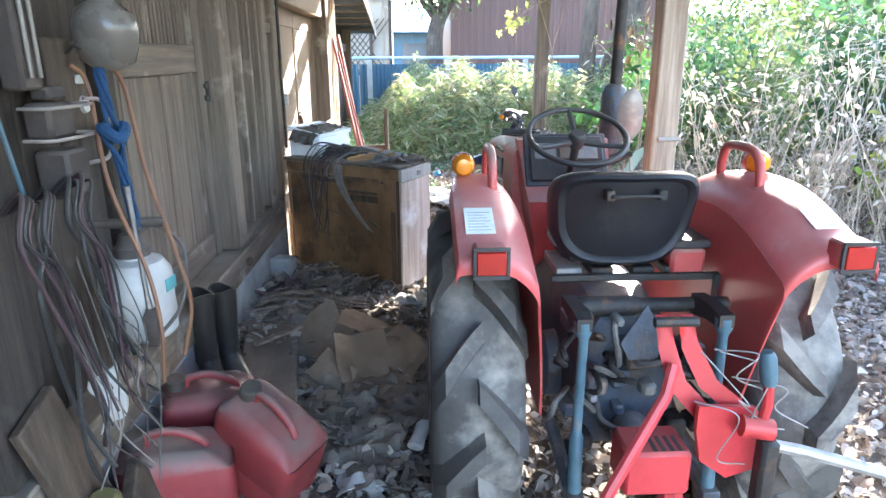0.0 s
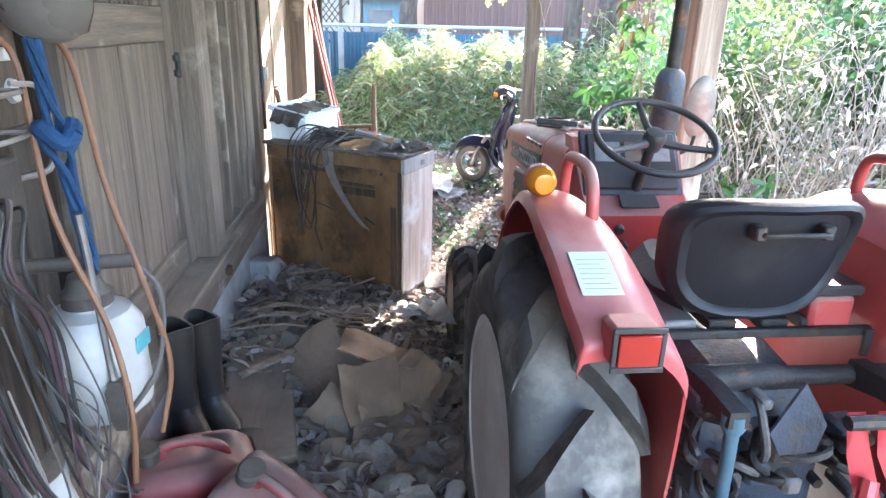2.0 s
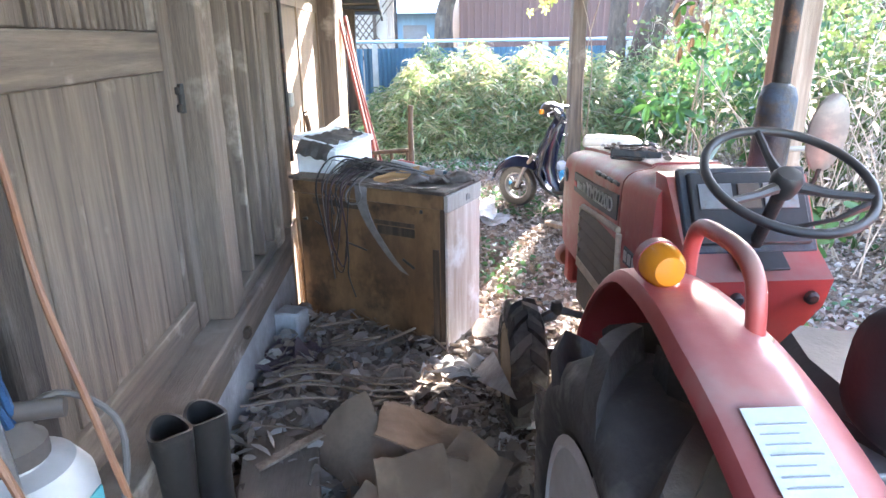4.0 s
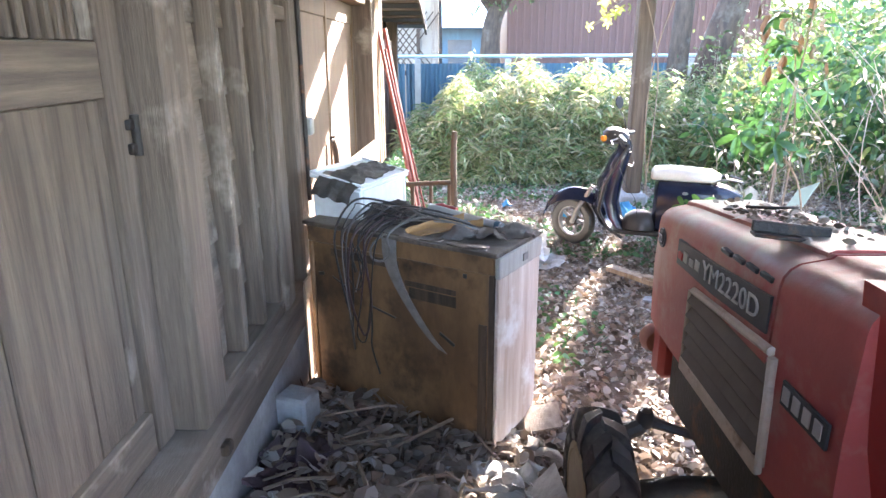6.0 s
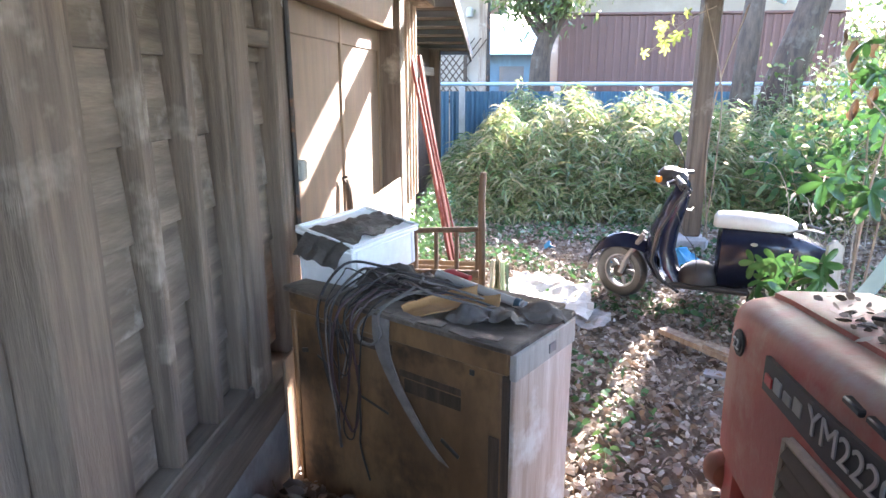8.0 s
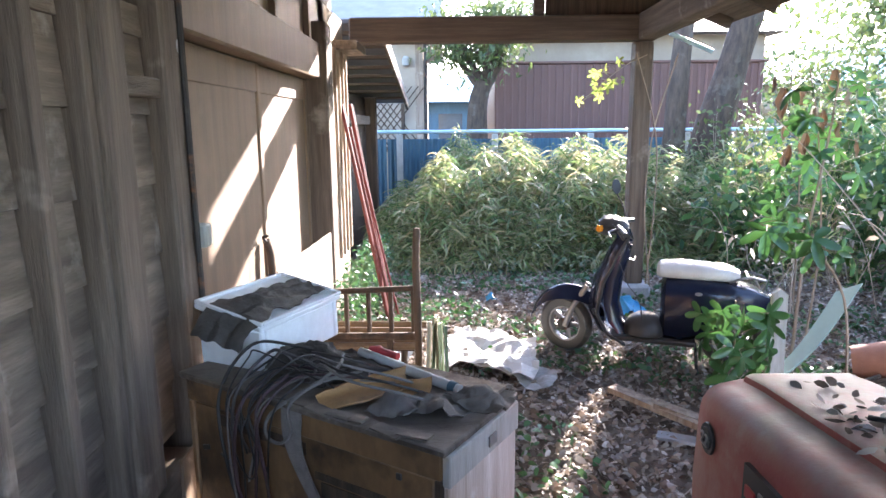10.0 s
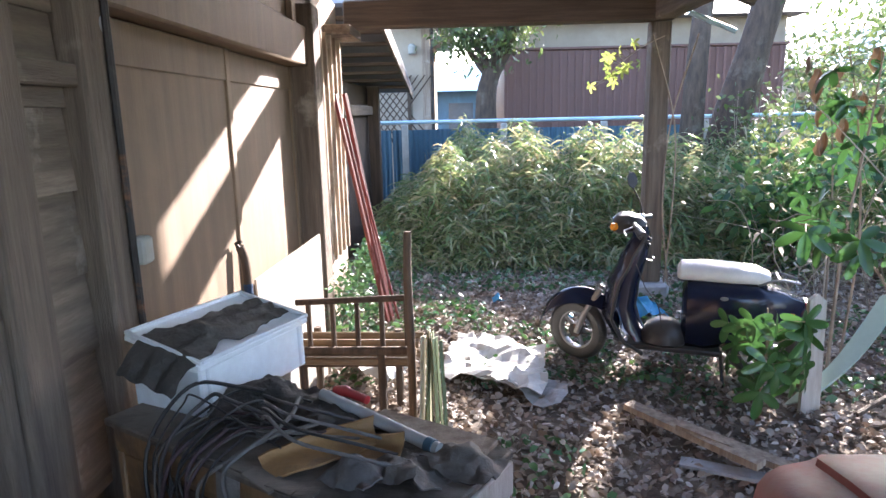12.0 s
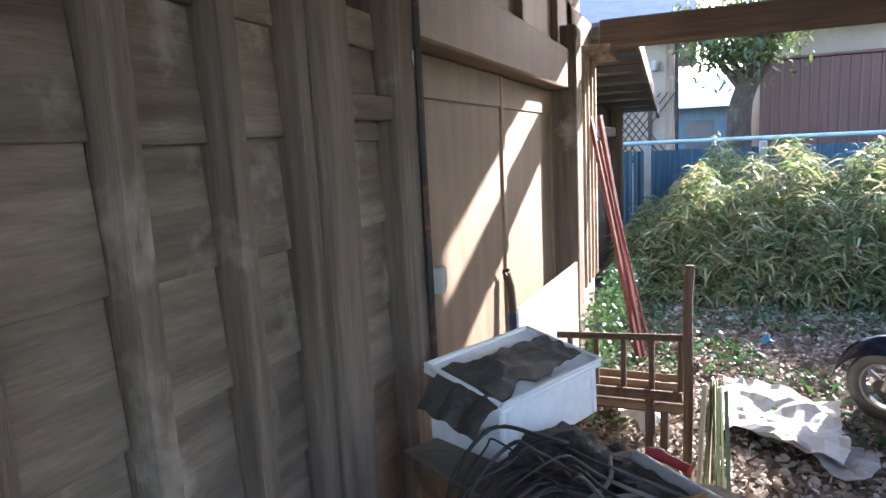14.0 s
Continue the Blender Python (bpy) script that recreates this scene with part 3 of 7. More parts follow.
def big_wheel(cx, cy, cz, R, width, rim_r, out, lugs, lug_h, rim_mat, names):
    """A lugged tyre with its rim; out is -1 or 1, the side that faces outwards."""
    m = pose(cx, cy, cz, 0, 90 * out, 0)
    w = width / 2
    lean = -1
    bm = fresh()
    lathe(bm, [(rim_r, -w * 0.72), (rim_r + 0.03, -w * 0.92), ((R + rim_r) / 2, -w), (R - 0.055, -w * 0.95), (R - 0.025, -w * 0.78), (R - 0.008, -w * 0.3), (R - 0.006, 0),
               (R - 0.008, w * 0.3), (R - 0.025, w * 0.78), (R - 0.055, w * 0.95), ((R + rim_r) / 2, w), (rim_r + 0.03, w * 0.92), (rim_r, w * 0.72)], m, 48, closed=True)
    tyre = part(names[0], bm, rubber, tractor, "black lugged tyre grey with dust")
    step = 2 * math.pi / lugs
    for k in range(lugs):
        for s in (-1, 1):
            a0 = k * step + (0.5 * step if s > 0 else 0)
            secs = []
            for i in range(5):
                u = i / 4
                h = s * w * (-0.06 + 1.03 * u)
                a = a0 + lean * step * (0.42 * u + 0.16 * u * u)
                rad_in = R - 0.03 - (0.05 * max(0, u - 0.7) / 0.3)
                rad_out = R + lug_h - (0.05 * max(0, u - 0.75) / 0.25) - 0.006 * u
                fat = (R / 0.5) ** 0.5 * (0.85 + 0.35 * u)
                da, db = 0.046 * fat / R, 0.030 * fat / R
                sec = []
                for rr, d in ((rad_in, -da), (rad_out, -db), (rad_out, db), (rad_in, da)):
                    sec.append(m @ Vector((rr * math.cos(a + d), rr * math.sin(a + d), h)))
                secs.append(sec)
            part("lug", loft(fresh(), secs), rubber, tyre)
    bm = fresh()
    r = rim_r
    lathe(bm, [(r + 0.014, w * 0.9), (r - 0.008, w * 0.95), (r - 0.02, w * 0.84), (r - 0.05, w * 0.72), (r * 0.72, w * 0.55), (r * 0.45, w * 0.58), (r * 0.4, w * 0.72), (r * 0.2, w * 0.76), (0.0, w * 0.76)], m, 40)
    lathe(bm, [(r + 0.012, -w * 0.75), (r - 0.02, -w * 0.7), (r - 0.04, w * 0.1), (r - 0.05, w * 0.3)], m, 40)
    rim = part(names[1], bm, rim_mat, tyre)
    for k in range(6):
        a = k * math.pi / 3
        p = m @ Vector((r * 0.58 * math.cos(a), r * 0.58 * math.sin(a), w * 0.56))
        q = m @ Vector((r * 0.58 * math.cos(a), r * 0.58 * math.sin(a), w * 0.56 + 0.022))
        part("bolt", tube(fresh(), [p, q], 0.012, 6), dark_metal, rim)
    return tyre


RW_Y, RW_Z = 2.03, 0.52
big_wheel(0.16, RW_Y, RW_Z, 0.488, 0.275, 0.305, -1, 10, 0.054, white_rim, ("rear_tyre", "rim"))
big_wheel(1.08, RW_Y, RW_Z, 0.488, 0.275, 0.305, 1, 10, 0.054, white_rim, ("rear_tyre", "rim"))
big_wheel(0.165, 3.47, 0.27, 0.255, 0.15, 0.155, -1, 13, 0.018, cream_rim, ("front_tyre", "rim"))
big_wheel(1.075, 3.47, 0.27, 0.255, 0.15, 0.155, 1, 13, 0.018, cream_rim, ("front_tyre", "rim"))

# fenders: side line as (y, z), swept over the width
FEND = [(1.497, 1.03), (1.50, 1.06), (1.525, 1.077), (1.605, 1.10), (1.716, 1.141), (1.83, 1.17), (1.95, 1.183), (2.10, 1.174), (2.24, 1.135), (2.36, 1.05), (2.46, 0.93), (2.50, 0.84)]
FS = smooth_path([(0, y, z) for y, z in FEND], 3)
# across: where the top is flat, rounded off and folded down towards the seat
ACROSS = ((0.0, 0.086, -0.034), (0.05, 0.088, -0.018), (0.1, 0.095, -0.004), (0.16, 0.108, 0.0), (0.45, 0.16, 0.003), (0.62, 0.205, -0.001), (0.74, 0.237, -0.014), (0.86, 0.272, -0.045), (0.94, 0.292, -0.072), (1.0, 0.303, -0.10))


def fender(side):
    """side -1: the fender nearer to the wall."""
    bm = fresh()
    n = len(FS)

    def top(u, v):
        p = FS[min(n - 1, round(u * (n - 1)))]
        x, dz = np.interp(v, [a[0] for a in ACROSS], [a[1] for a in ACROSS]), np.interp(v, [a[0] for a in ACROSS], [a[2] for a in ACROSS])
        narrow = min(1.0, max(0.0, (p.y - 1.85) / 0.4))
        x += 0.038 * narrow * (0.303 - x) / 0.217
        steep = 1 - 0.55 * min(1.0, max(0.0, (p.y - 2.1) / 0.3))
        return Vector((CX + side * (CX - x), p.y + 0.06 * max(0.0, v - 0.5) * max(0.0, 1 - (p.y - 1.49) / 0.1), p.z + dz * steep))

    sheet(bm, top, n - 1, 20, 0.008)
    fd = part("fender", bm, red_fender, tractor, "faded red mudguard with dust on top")
    bm = fresh()

    def inner(u, v):
        p = FS[min(n - 1, round(u * (n - 1)))]
        a = math.atan2(p.z - RW_Z, p.y - RW_Y)
        low = Vector((0, RW_Y + 0.43 * math.cos(a) if abs(math.cos(a)) > 0.3 else p.y, 0.62))
        y = p.y + (low.y - p.y) * v * 0.4
        z = p.z - 0.095 + (0.66 - p.z) * v
        y += 0.03 * max(0.0, 1 - (p.y - 1.49) / 0.1)
        x = 0.303 + 0.02 * math.sin(v * math.pi * 0.5) + 0.015 * v
        return Vector((CX + side * (CX - x), y, z))

    sheet(bm, inner, n - 1, 6, 0.006)
    part("inner_panel", bm, red_paint, fd)
    # lamp, reflector, sticker and grab rail
    sx = lambda x: CX + side * (CX - x)
    bm = fresh()
    box(bm, (sx(0.17) - 0.042, 1.462, 1.035), (sx(0.17) + 0.042, 1.53, 1.108), pose(0, 0, 0), 0.008)
    tl = part("tail_lamp", bm, red_fender, fd, "square red tail lamp in a dark rim")
    rimb = fresh()
    for lo, hi in (((-0.045, 1.455, 1.031), (0.045, 1.4615, 1.041)), ((-0.045, 1.455, 1.102), (0.045, 1.4615, 1.112)), ((-0.045, 1.455, 1.0415), (-0.036, 1.4615, 1.1015)), ((0.036, 1.455, 1.0415), (0.045, 1.4615, 1.1015))):
        box(rimb, (sx(0.17) + lo[0], lo[1], lo[2]), (sx(0.17) + hi[0], hi[1], hi[2]), None, 0.002)
    part("rim", rimb, black_plastic, tl)
    part("lens", boxed((sx(0.17) - 0.035, 1.452, 1.043), (sx(0.17) + 0.035, 1.4615, 1.10), b=0.006), lens_red, tl, "red plastic lens")
    c = Vector((sx(0.141), 2.04, 1.213))
    bm = lathe(fresh(), [(0.0, -0.036), (0.024, -0.032), (0.033, -0.016), (0.036, 0.0), (0.036, 0.012), (0.0, 0.014)], pose(*c, -90, 0, 0), 24)
    lamp = part("turn_signal", bm, lens_orange, fd, "round orange turn signal")
    bm = lathe(fresh(), [(0.038, 0.0), (0.038, 0.022), (0.027, 0.032), (0.0, 0.034)], pose(*(c + Vector((0, 0.012, 0))), -90, 0, 0), 24)
    rod(bm, c + Vector((0, 0.02, -0.03)), c + Vector((0, 0.02, -0.08)), 0.016)
    part("lamp_base", bm, red_paint, lamp)
    bm = tube(fresh(), smooth_path([(sx(0.216), 1.875, 1.14), (sx(0.216), 1.88, 1.20), (sx(0.217), 1.90, 1.245), (sx(0.218), 1.95, 1.268), (sx(0.22), 2.05, 1.268), (sx(0.222), 2.10, 1.255), (sx(0.222), 2.122, 1.21), (sx(0.222), 2.124, 1.15)], 4), 0.0145, 10)
    lathe(bm, [(0.0, 0.0), (0.028, 0.0), (0.026, 0.012), (0.0, 0.014)], pose(sx(0.216), 1.875, 1.15), 14)
    part("grab_rail", bm, red_paint, fd, "bent red tube grab rail")
    bm = fresh()

    def sticker(u, v):
        y = 1.603 + 0.115 * u
        for a, b in zip(FS, FS[1:]):
            if a.y <= y <= b.y:
                z = a.z + (b.z - a.z) * (y - a.y) / (b.y - a.y)
        x = 0.119 + 0.078 * v
        return Vector((sx(x), y, z + 0.0075))

    sheet(bm, sticker, 8, 4, 0.001)
    st = part("sticker", bm, label_white, fd, "worn white warning sticker with small print")
    for k in range(7):
        bm = fresh()
        sheet(bm, lambda u, v, k=k: sticker(0.12 + 0.11 * k + 0.016 * v, 0.1 + (0.78 - 0.1 * (k % 3)) * u) + Vector((0, 0, 0.0015)), 3, 1, 0.0006)
        part("text_line", bm, grey_print, st)


fender(-1)
fender(1)

# seat
seat = part("seat", loft(fresh(), [[Vector((CX - 0.01 + a * w, y, z + dz)) for a, dz in ((-1, 0.0), (-0.8, 0.035), (0, 0.02), (0.8, 0.035), (1, 0.0), (0.85, -0.04), (0, -0.05), (-0.85, -0.04))]
     for y, z, w in ((1.90, 0.97, 0.16), (2.0, 0.955, 0.175), (2.12, 0.955, 0.175), (2.21, 0.965, 0.155), (2.24, 0.965, 0.11))]), vinyl, tractor, "black vinyl bucket seat")
bm = fresh()


def backrest(rr, a, depth):
    """Outline of the backrest: broad and round on top, narrower below."""
    c, s = math.cos(a), math.sin(a)
    ex = 0.5
    x = 0.222 * (abs(c) ** ex) * (1 if c > 0 else -1) * (1 + 0.13 * s)
    z = (0.135 if s > 0 else 0.165) * (abs(s) ** 0.65) * (1 if s > 0 else -1)
    x, z = x * rr, z * rr
    curve = 0.16 * (x / 0.22) ** 2 * 0.55
    return Vector((CX - 0.01 + x, 1.80 + curve * 0.8 + depth - z * 0.28, 1.095 + z))


N = 36
loft(bm, [[backrest(r, 2 * math.pi * k / N, d) for k in range(N)] for r, d in
          ((0.02, 0.0), (0.5, 0.002), (0.80, 0.004), (0.83, -0.004), (0.9, -0.012), (0.97, -0.004), (1.0, 0.014), (0.99, 0.05), (0.93, 0.072), (0.7, 0.07), (0.3, 0.075), (0.02, 0.08))])
br = part("backrest", bm, vinyl, tractor, "black vinyl backrest with a piped edge")
bm = tube(fresh(), smooth_path([(CX - 0.08, 1.765, 1.165), (CX - 0.07, 1.745, 1.168), (CX - 0.01, 1.742, 1.17), (CX + 0.055, 1.745, 1.168), (CX + 0.065, 1.765, 1.165)], 3), 0.0055, 8)
box(bm, (CX - 0.095, 1.755, 1.152), (CX - 0.07, 1.79, 1.184))
box(bm, (CX + 0.055, 1.755, 1.152), (CX + 0.08, 1.79, 1.184))
part("seat_handle", bm, dark_metal, br, "thin metal grab handle")

# platform behind and beneath the seat
part("crossbar", boxed((0.40, 1.85, 0.88), (0.93, 1.87, 0.902), b=0.003), dark_metal, tractor)
for x0, x1 in ((0.42, 0.50), (0.53, 0.60), (0.66, 0.73), (0.76, 0.82)):
    part("seat_bracket", boxed((x0, 1.88, 0.885), (x1, 2.08, 0.915)), dark_metal if x0 > 0.5 else steel, tractor)
tb = part("tool_box", boxed((0.775, 1.87, 0.885), (0.885, 2.12, 0.975), b=0.012), red_paint, tractor, "small red tool box with a black lid")
part("lid", boxed((0.768, 1.86, 0.977), (0.892, 2.13, 1.005), b=0.014), black_plastic, tb)
part("bolt_bracket", boxed((0.90, 1.838, 0.83), (0.932, 1.85, 0.90)), dark_metal, tractor)
bm = fresh()
loft(bm, [[Vector((CX + a * w, y, z + b * h)) for a, b in ((-1, -0.7), (-0.7, -1), (0.7, -1), (1, -0.7), (1, 0.6), (0.6, 1), (-0.6, 1), (-1, 0.6))]
          for y, z, w, h in ((1.70, 0.60, 0.10, 0.17), (1.74, 0.60, 0.15, 0.21), (1.95, 0.60, 0.16, 0.23), (2.2, 0.6, 0.15, 0.22), (2.6, 0.56, 0.13, 0.17), (2.9, 0.55, 0.14, 0.17))])
housing = part("gearbox_housing", bm, blue_iron, tractor, "oily blue cast gearbox housing")
for a in range(8):
    p = Vector((CX + 0.115 * math.cos(a * math.pi / 4), 1.712, 0.60 + 0.155 * math.sin(a * math.pi / 4)))
    part("bolt", rod(fresh(), p, p + Vector((0, -0.035, 0)), 0.013, 6), dark_metal, housing)
for s in (-1, 1):
    bm = tube(fresh(), [(CX + s * 0.14, RW_Y, RW_Z), (CX + s * 0.2, RW_Y, RW_Z), (CX + s * 0.22, RW_Y, RW_Z), (CX + s * 0.45, RW_Y, RW_Z)], [0.12, 0.11, 0.075, 0.07], 16)
    part("axle_tube", bm, blue_iron, tractor)
bm = lathe(fresh(), [(0.0, 0), (0.055, 0), (0.06, 0.02), (0.045, 0.05), (0.02, 0.055), (0.02, 0.12), (0, 0.12)], pose(CX, 1.70, 0.47, 90, 0, 0), 16)
part("drive_shaft", bm, steel, tractor)
bm = slab(fresh(), [(0, 0), (0.06, 0.115), (0.125, 0.03), (0.11, -0.03), (0.03, -0.045)], 0.008, pose(0.555, 1.635, 0.775, 78, 8, 0))
part("shaft_guard", bm, blue_iron, tractor, "bent blue-grey guard plate")
bm = tube(fresh(), [(0.42, 1.74, 0.845), (0.62, 1.74, 0.845), (0.64, 1.74, 0.845), (0.9, 1.74, 0.845)], [0.03, 0.03, 0.022, 0.022], 12)
part("rocker_shaft", bm, dark_metal, tractor)
for x, y in ((0.43, 1.57), (0.815, 1.58)):
    bm = loft(fresh(), [[Vector((x + a * 0.02, yy, z + b * h)) for a, b in ((-1, -1), (1, -1), (1, 1), (-1, 1))] for yy, z, h in ((1.75, 0.845, 0.032), (1.65, 0.862, 0.024), (y - 0.02, 0.865, 0.018))])
    part("lift_arm", bm, dark_metal, tractor)
    bm = tube(fresh(), [(x, y, 0.87), (x + 0.002, y, 0.84), (x + 0.003, y, 0.82), (x - 0.005, y - 0.02, 0.55), (x - 0.005, y - 0.02, 0.53), (x - 0.01, y - 0.05, 0.33)], [0.024, 0.024, 0.014, 0.014, 0.02, 0.02], 10)
    part("lift_rod", bm, teal_rod, tractor, "chipped light blue lift rod")
    bm = tube(fresh(), [(x - 0.01, y - 0.05, 0.35), (x - 0.02, 1.80, 0.42)], 0.022, 8)
    box(bm, (x - 0.035, y - 0.08, 0.315), (x + 0.015, y - 0.02, 0.375))
    part("lower_link", bm, blue_iron, tractor)
rng = random.Random(8)
for k in range(16):
    x = rng.uniform(0.40, 0.84)
    z = rng.uniform(0.55, 0.84)
    a, b = Vector((x, 1.75, z)), Vector((x + rng.uniform(-0.1, 0.1), 1.63, z + rng.uniform(-0.12, 0.06)))
    mid = (a + b) / 2 + Vector((rng.uniform(-0.06, 0.06), -0.05, rng.uniform(-0.03, 0.05)))
    part("hydraulic_hose", tube(fresh(), smooth_path([a, mid, b, b + Vector((0, 0.12, -0.05))], 5), 0.009, 7), rubber if k % 2 else dark_metal, tractor)
for k in range(22):
    x, z, s = rng.uniform(0.42, 0.82), rng.uniform(0.38, 0.84), rng.uniform(0.012, 0.034)
    part("valve_block", boxed((x - s, 1.655, z - s), (x + s, 1.74, z + s), b=0.01), (blue_iron, dark_metal, blue_iron, steel, dark_metal)[k % 5], tractor)

# red hitch frame with its levers
hitch = part("hitch_frame", slab(fresh(), [(0, 0), (0.16, -0.02), (0.2, -0.09), (0.19, -0.20), (0.10, -0.22), (0.02, -0.16), (0.0, -0.07)], 0.014, pose(0.685, 1.41, 0.71, 90, 0, 8)), hitch_red, tractor, "bright red three-point hitch frame")
for x, d in ((0.622, 0.0), (0.682, 0.05)):
    pts = [(x - 0.015, 1.475, 0.92), (x, 1.465, 0.84), (x + 0.03 + d * 0.4, 1.445, 0.74), (x + 0.12 + d, 1.42, 0.64)]
    bm = loft(fresh(), [[Vector(p) + Vector((a * 0.006 + b * w * 0.8, 0, b * w * 0.5)) if k else Vector(p) + Vector((a * 0.006 + b * w, 0, 0)) for a, b in ((-1, -1), (1, -1), (1, 1), (-1, 1))] for k, (p, w) in enumerate(zip(pts, (0.012, 0.018, 0.02, 0.022)))])
    for v in bm.verts:
        v.co.y += 0.012 if v.index % 2 else -0.012
    part("mast_plate", bm, hitch_red, hitch)
bm = tube(fresh(), [(0.585, 1.475, 0.905), (0.695, 1.475, 0.905)], 0.014)
part("pin", bm, dark_metal, hitch)
part("strut", tube(fresh(), [(0.635, 1.45, 0.80), (0.61, 1.42, 0.73), (0.47, 1.35, 0.52), (0.41, 1.32, 0.42)], 0.016, 8), hitch_red, hitch)
hb = part("hitch_box", boxed((0.525, 1.42, 0.43), (0.70, 1.56, 0.56), b=0.01), hitch_red, hitch)
for k in range(4):
    part("slot", boxed((0.60 + 0.022 * k, 1.43, 0.5602), (0.611 + 0.022 * k, 1.50, 0.5618), b=0.0004), black_plastic, hb)
part("drawbar", tube(fresh(), [(0.68, 1.5, 0.44), (0.68, 1.45, 0.22), (0.66, 1.4, 0.03)], 0.035, 8), hitch_red, hitch)
bm = tube(fresh(), [(0.84, 1.38, 0.66), (0.85, 1.38, 0.72), (0.845, 1.38, 0.78)], 0.013, 8)
lev = part("adjust_lever", bm, hitch_red, hitch, "red lever with a blue rubber grip")
part("grip", tube(fresh(), [(0.845, 1.38, 0.775), (0.844, 1.38, 0.785), (0.832, 1.38, 0.85), (0.829, 1.38, 0.865)], [0.016, 0.02, 0.021, 0.014], 12), teal_rod, lev)
part("clamp", tube(fresh(), [(0.79, 1.38, 0.665), (0.865, 1.37, 0.655)], 0.028, 10), hitch_red, hitch)
part("swivel", boxed((0.835, 1.34, 0.42), (0.88, 1.39, 0.635), b=0.01), dark_metal, hitch)
part("side_bar", tube(fresh(), [(0.86, 1.37, 0.615), (0.945, 1.36, 0.60), (1.14, 1.30, 0.565), (1.3, 1.26, 0.54)], 0.016, 8), steel, hitch, "bare grey steel bar")
for k in range(5):
    x = rng.uniform(0.62, 0.8)
    a = Vector((x, 1.42, rng.uniform(0.6, 0.86)))
    b = a + Vector((rng.uniform(0.06, 0.2), -0.04, rng.uniform(-0.25, -0.08)))
    part("wire", tube(fresh(), smooth_path([a, a.lerp(b, 0.35) + Vector((0.05, -0.03, rng.uniform(-0.1, 0.06))), a.lerp(b, 0.7) + Vector((-0.04, -0.02, rng.uniform(-0.06, 0.08))), b], 6), 0.002, 5), steel, hitch)

# bonnet: outline across, swept forward
bm = fresh()


def hood_ring(y, top, half, low, r=0.055):
    pts = []
    for s in (-1, 1):
        arc = [(half, low), (half + 0.006, (low + top) / 2), (half, top - r)]
        arc += [(half - r + r * math.cos(a), top - r + r * math.sin(a)) for a in (0.4, 0.8, 1.2, 1.5)]
        arc += [(half * 0.55, top + 0.008), (half * 0.5, top + 0.016)]
        pts += [(s * x, z) for x, z in (arc if s < 0 else arc[::-1])]
    return [Vector((CX + x, y, z)) for x, z in pts]


loft(bm, [hood_ring(y, t, h - 0.03, l) for y, t, h, l in ((2.80, 1.175, 0.235, 0.66), (3.078, 1.155, 0.242, 0.66), (3.08, 1.148, 0.238, 0.66), (3.086, 1.148, 0.238, 0.66), (3.088, 1.154, 0.242, 0.66),
                                                   (3.5, 1.118, 0.24, 0.66), (3.85, 1.085, 0.235, 0.66), (3.95, 1.07, 0.225, 0.665), (3.99, 1.04, 0.205, 0.68), (4.005, 0.99, 0.18, 0.70))])
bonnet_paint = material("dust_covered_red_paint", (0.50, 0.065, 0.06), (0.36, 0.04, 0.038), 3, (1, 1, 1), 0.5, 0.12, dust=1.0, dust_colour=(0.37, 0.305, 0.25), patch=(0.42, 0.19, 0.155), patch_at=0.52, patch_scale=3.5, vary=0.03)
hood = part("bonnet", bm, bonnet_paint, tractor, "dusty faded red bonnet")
part("bonnet_ridge", loft(fresh(), [[Vector((CX + x, y, t + dz)) for x, dz in ((-0.118, 0.0), (-0.114, 0.018), (-0.10, 0.024), (0.10, 0.024), (0.114, 0.018), (0.118, 0.0))] for y, t in ((3.10, 1.152), (3.5, 1.118), (3.85, 1.085), (3.93, 1.073))]), bonnet_paint, hood, "raised dusty centre panel")
SX = 0.4
part("decal_strip", loft(fresh(), [[Vector((SX + 0.003, 3.69, 0.955)), Vector((SX + 0.003, 3.69, 1.03)), Vector((SX + 0.012, 3.69, 1.03)), Vector((SX + 0.012, 3.69, 0.955))],
                                   [Vector((SX, 3.40, 0.962)), Vector((SX, 3.40, 1.045)), Vector((SX + 0.012, 3.4, 1.045)), Vector((SX + 0.012, 3.4, 0.962))],
                                   [Vector((SX, 3.10, 0.985)), Vector((SX, 3.10, 1.072)), Vector((SX + 0.012, 3.1, 1.072)), Vector((SX + 0.012, 3.1, 0.985))]]), decal_black, hood, "black model strip with pale figures")


def writing(text, size, m, mat, parent, depth=0.0015):
    cu = bpy.data.curves.new("lettering", "FONT")
    cu.body, cu.size, cu.extrude = text, size, depth
    ob = bpy.data.objects.new("lettering", cu)
    scene.collection.objects.link(ob)
    me = bpy.data.meshes.new_from_object(ob)
    bpy.data.objects.remove(ob)
    bpy.data.curves.remove(cu)
    me.transform(m)
    me.materials.clear()
    me.materials.append(mat)
    return part("lettering", me, mat, parent)


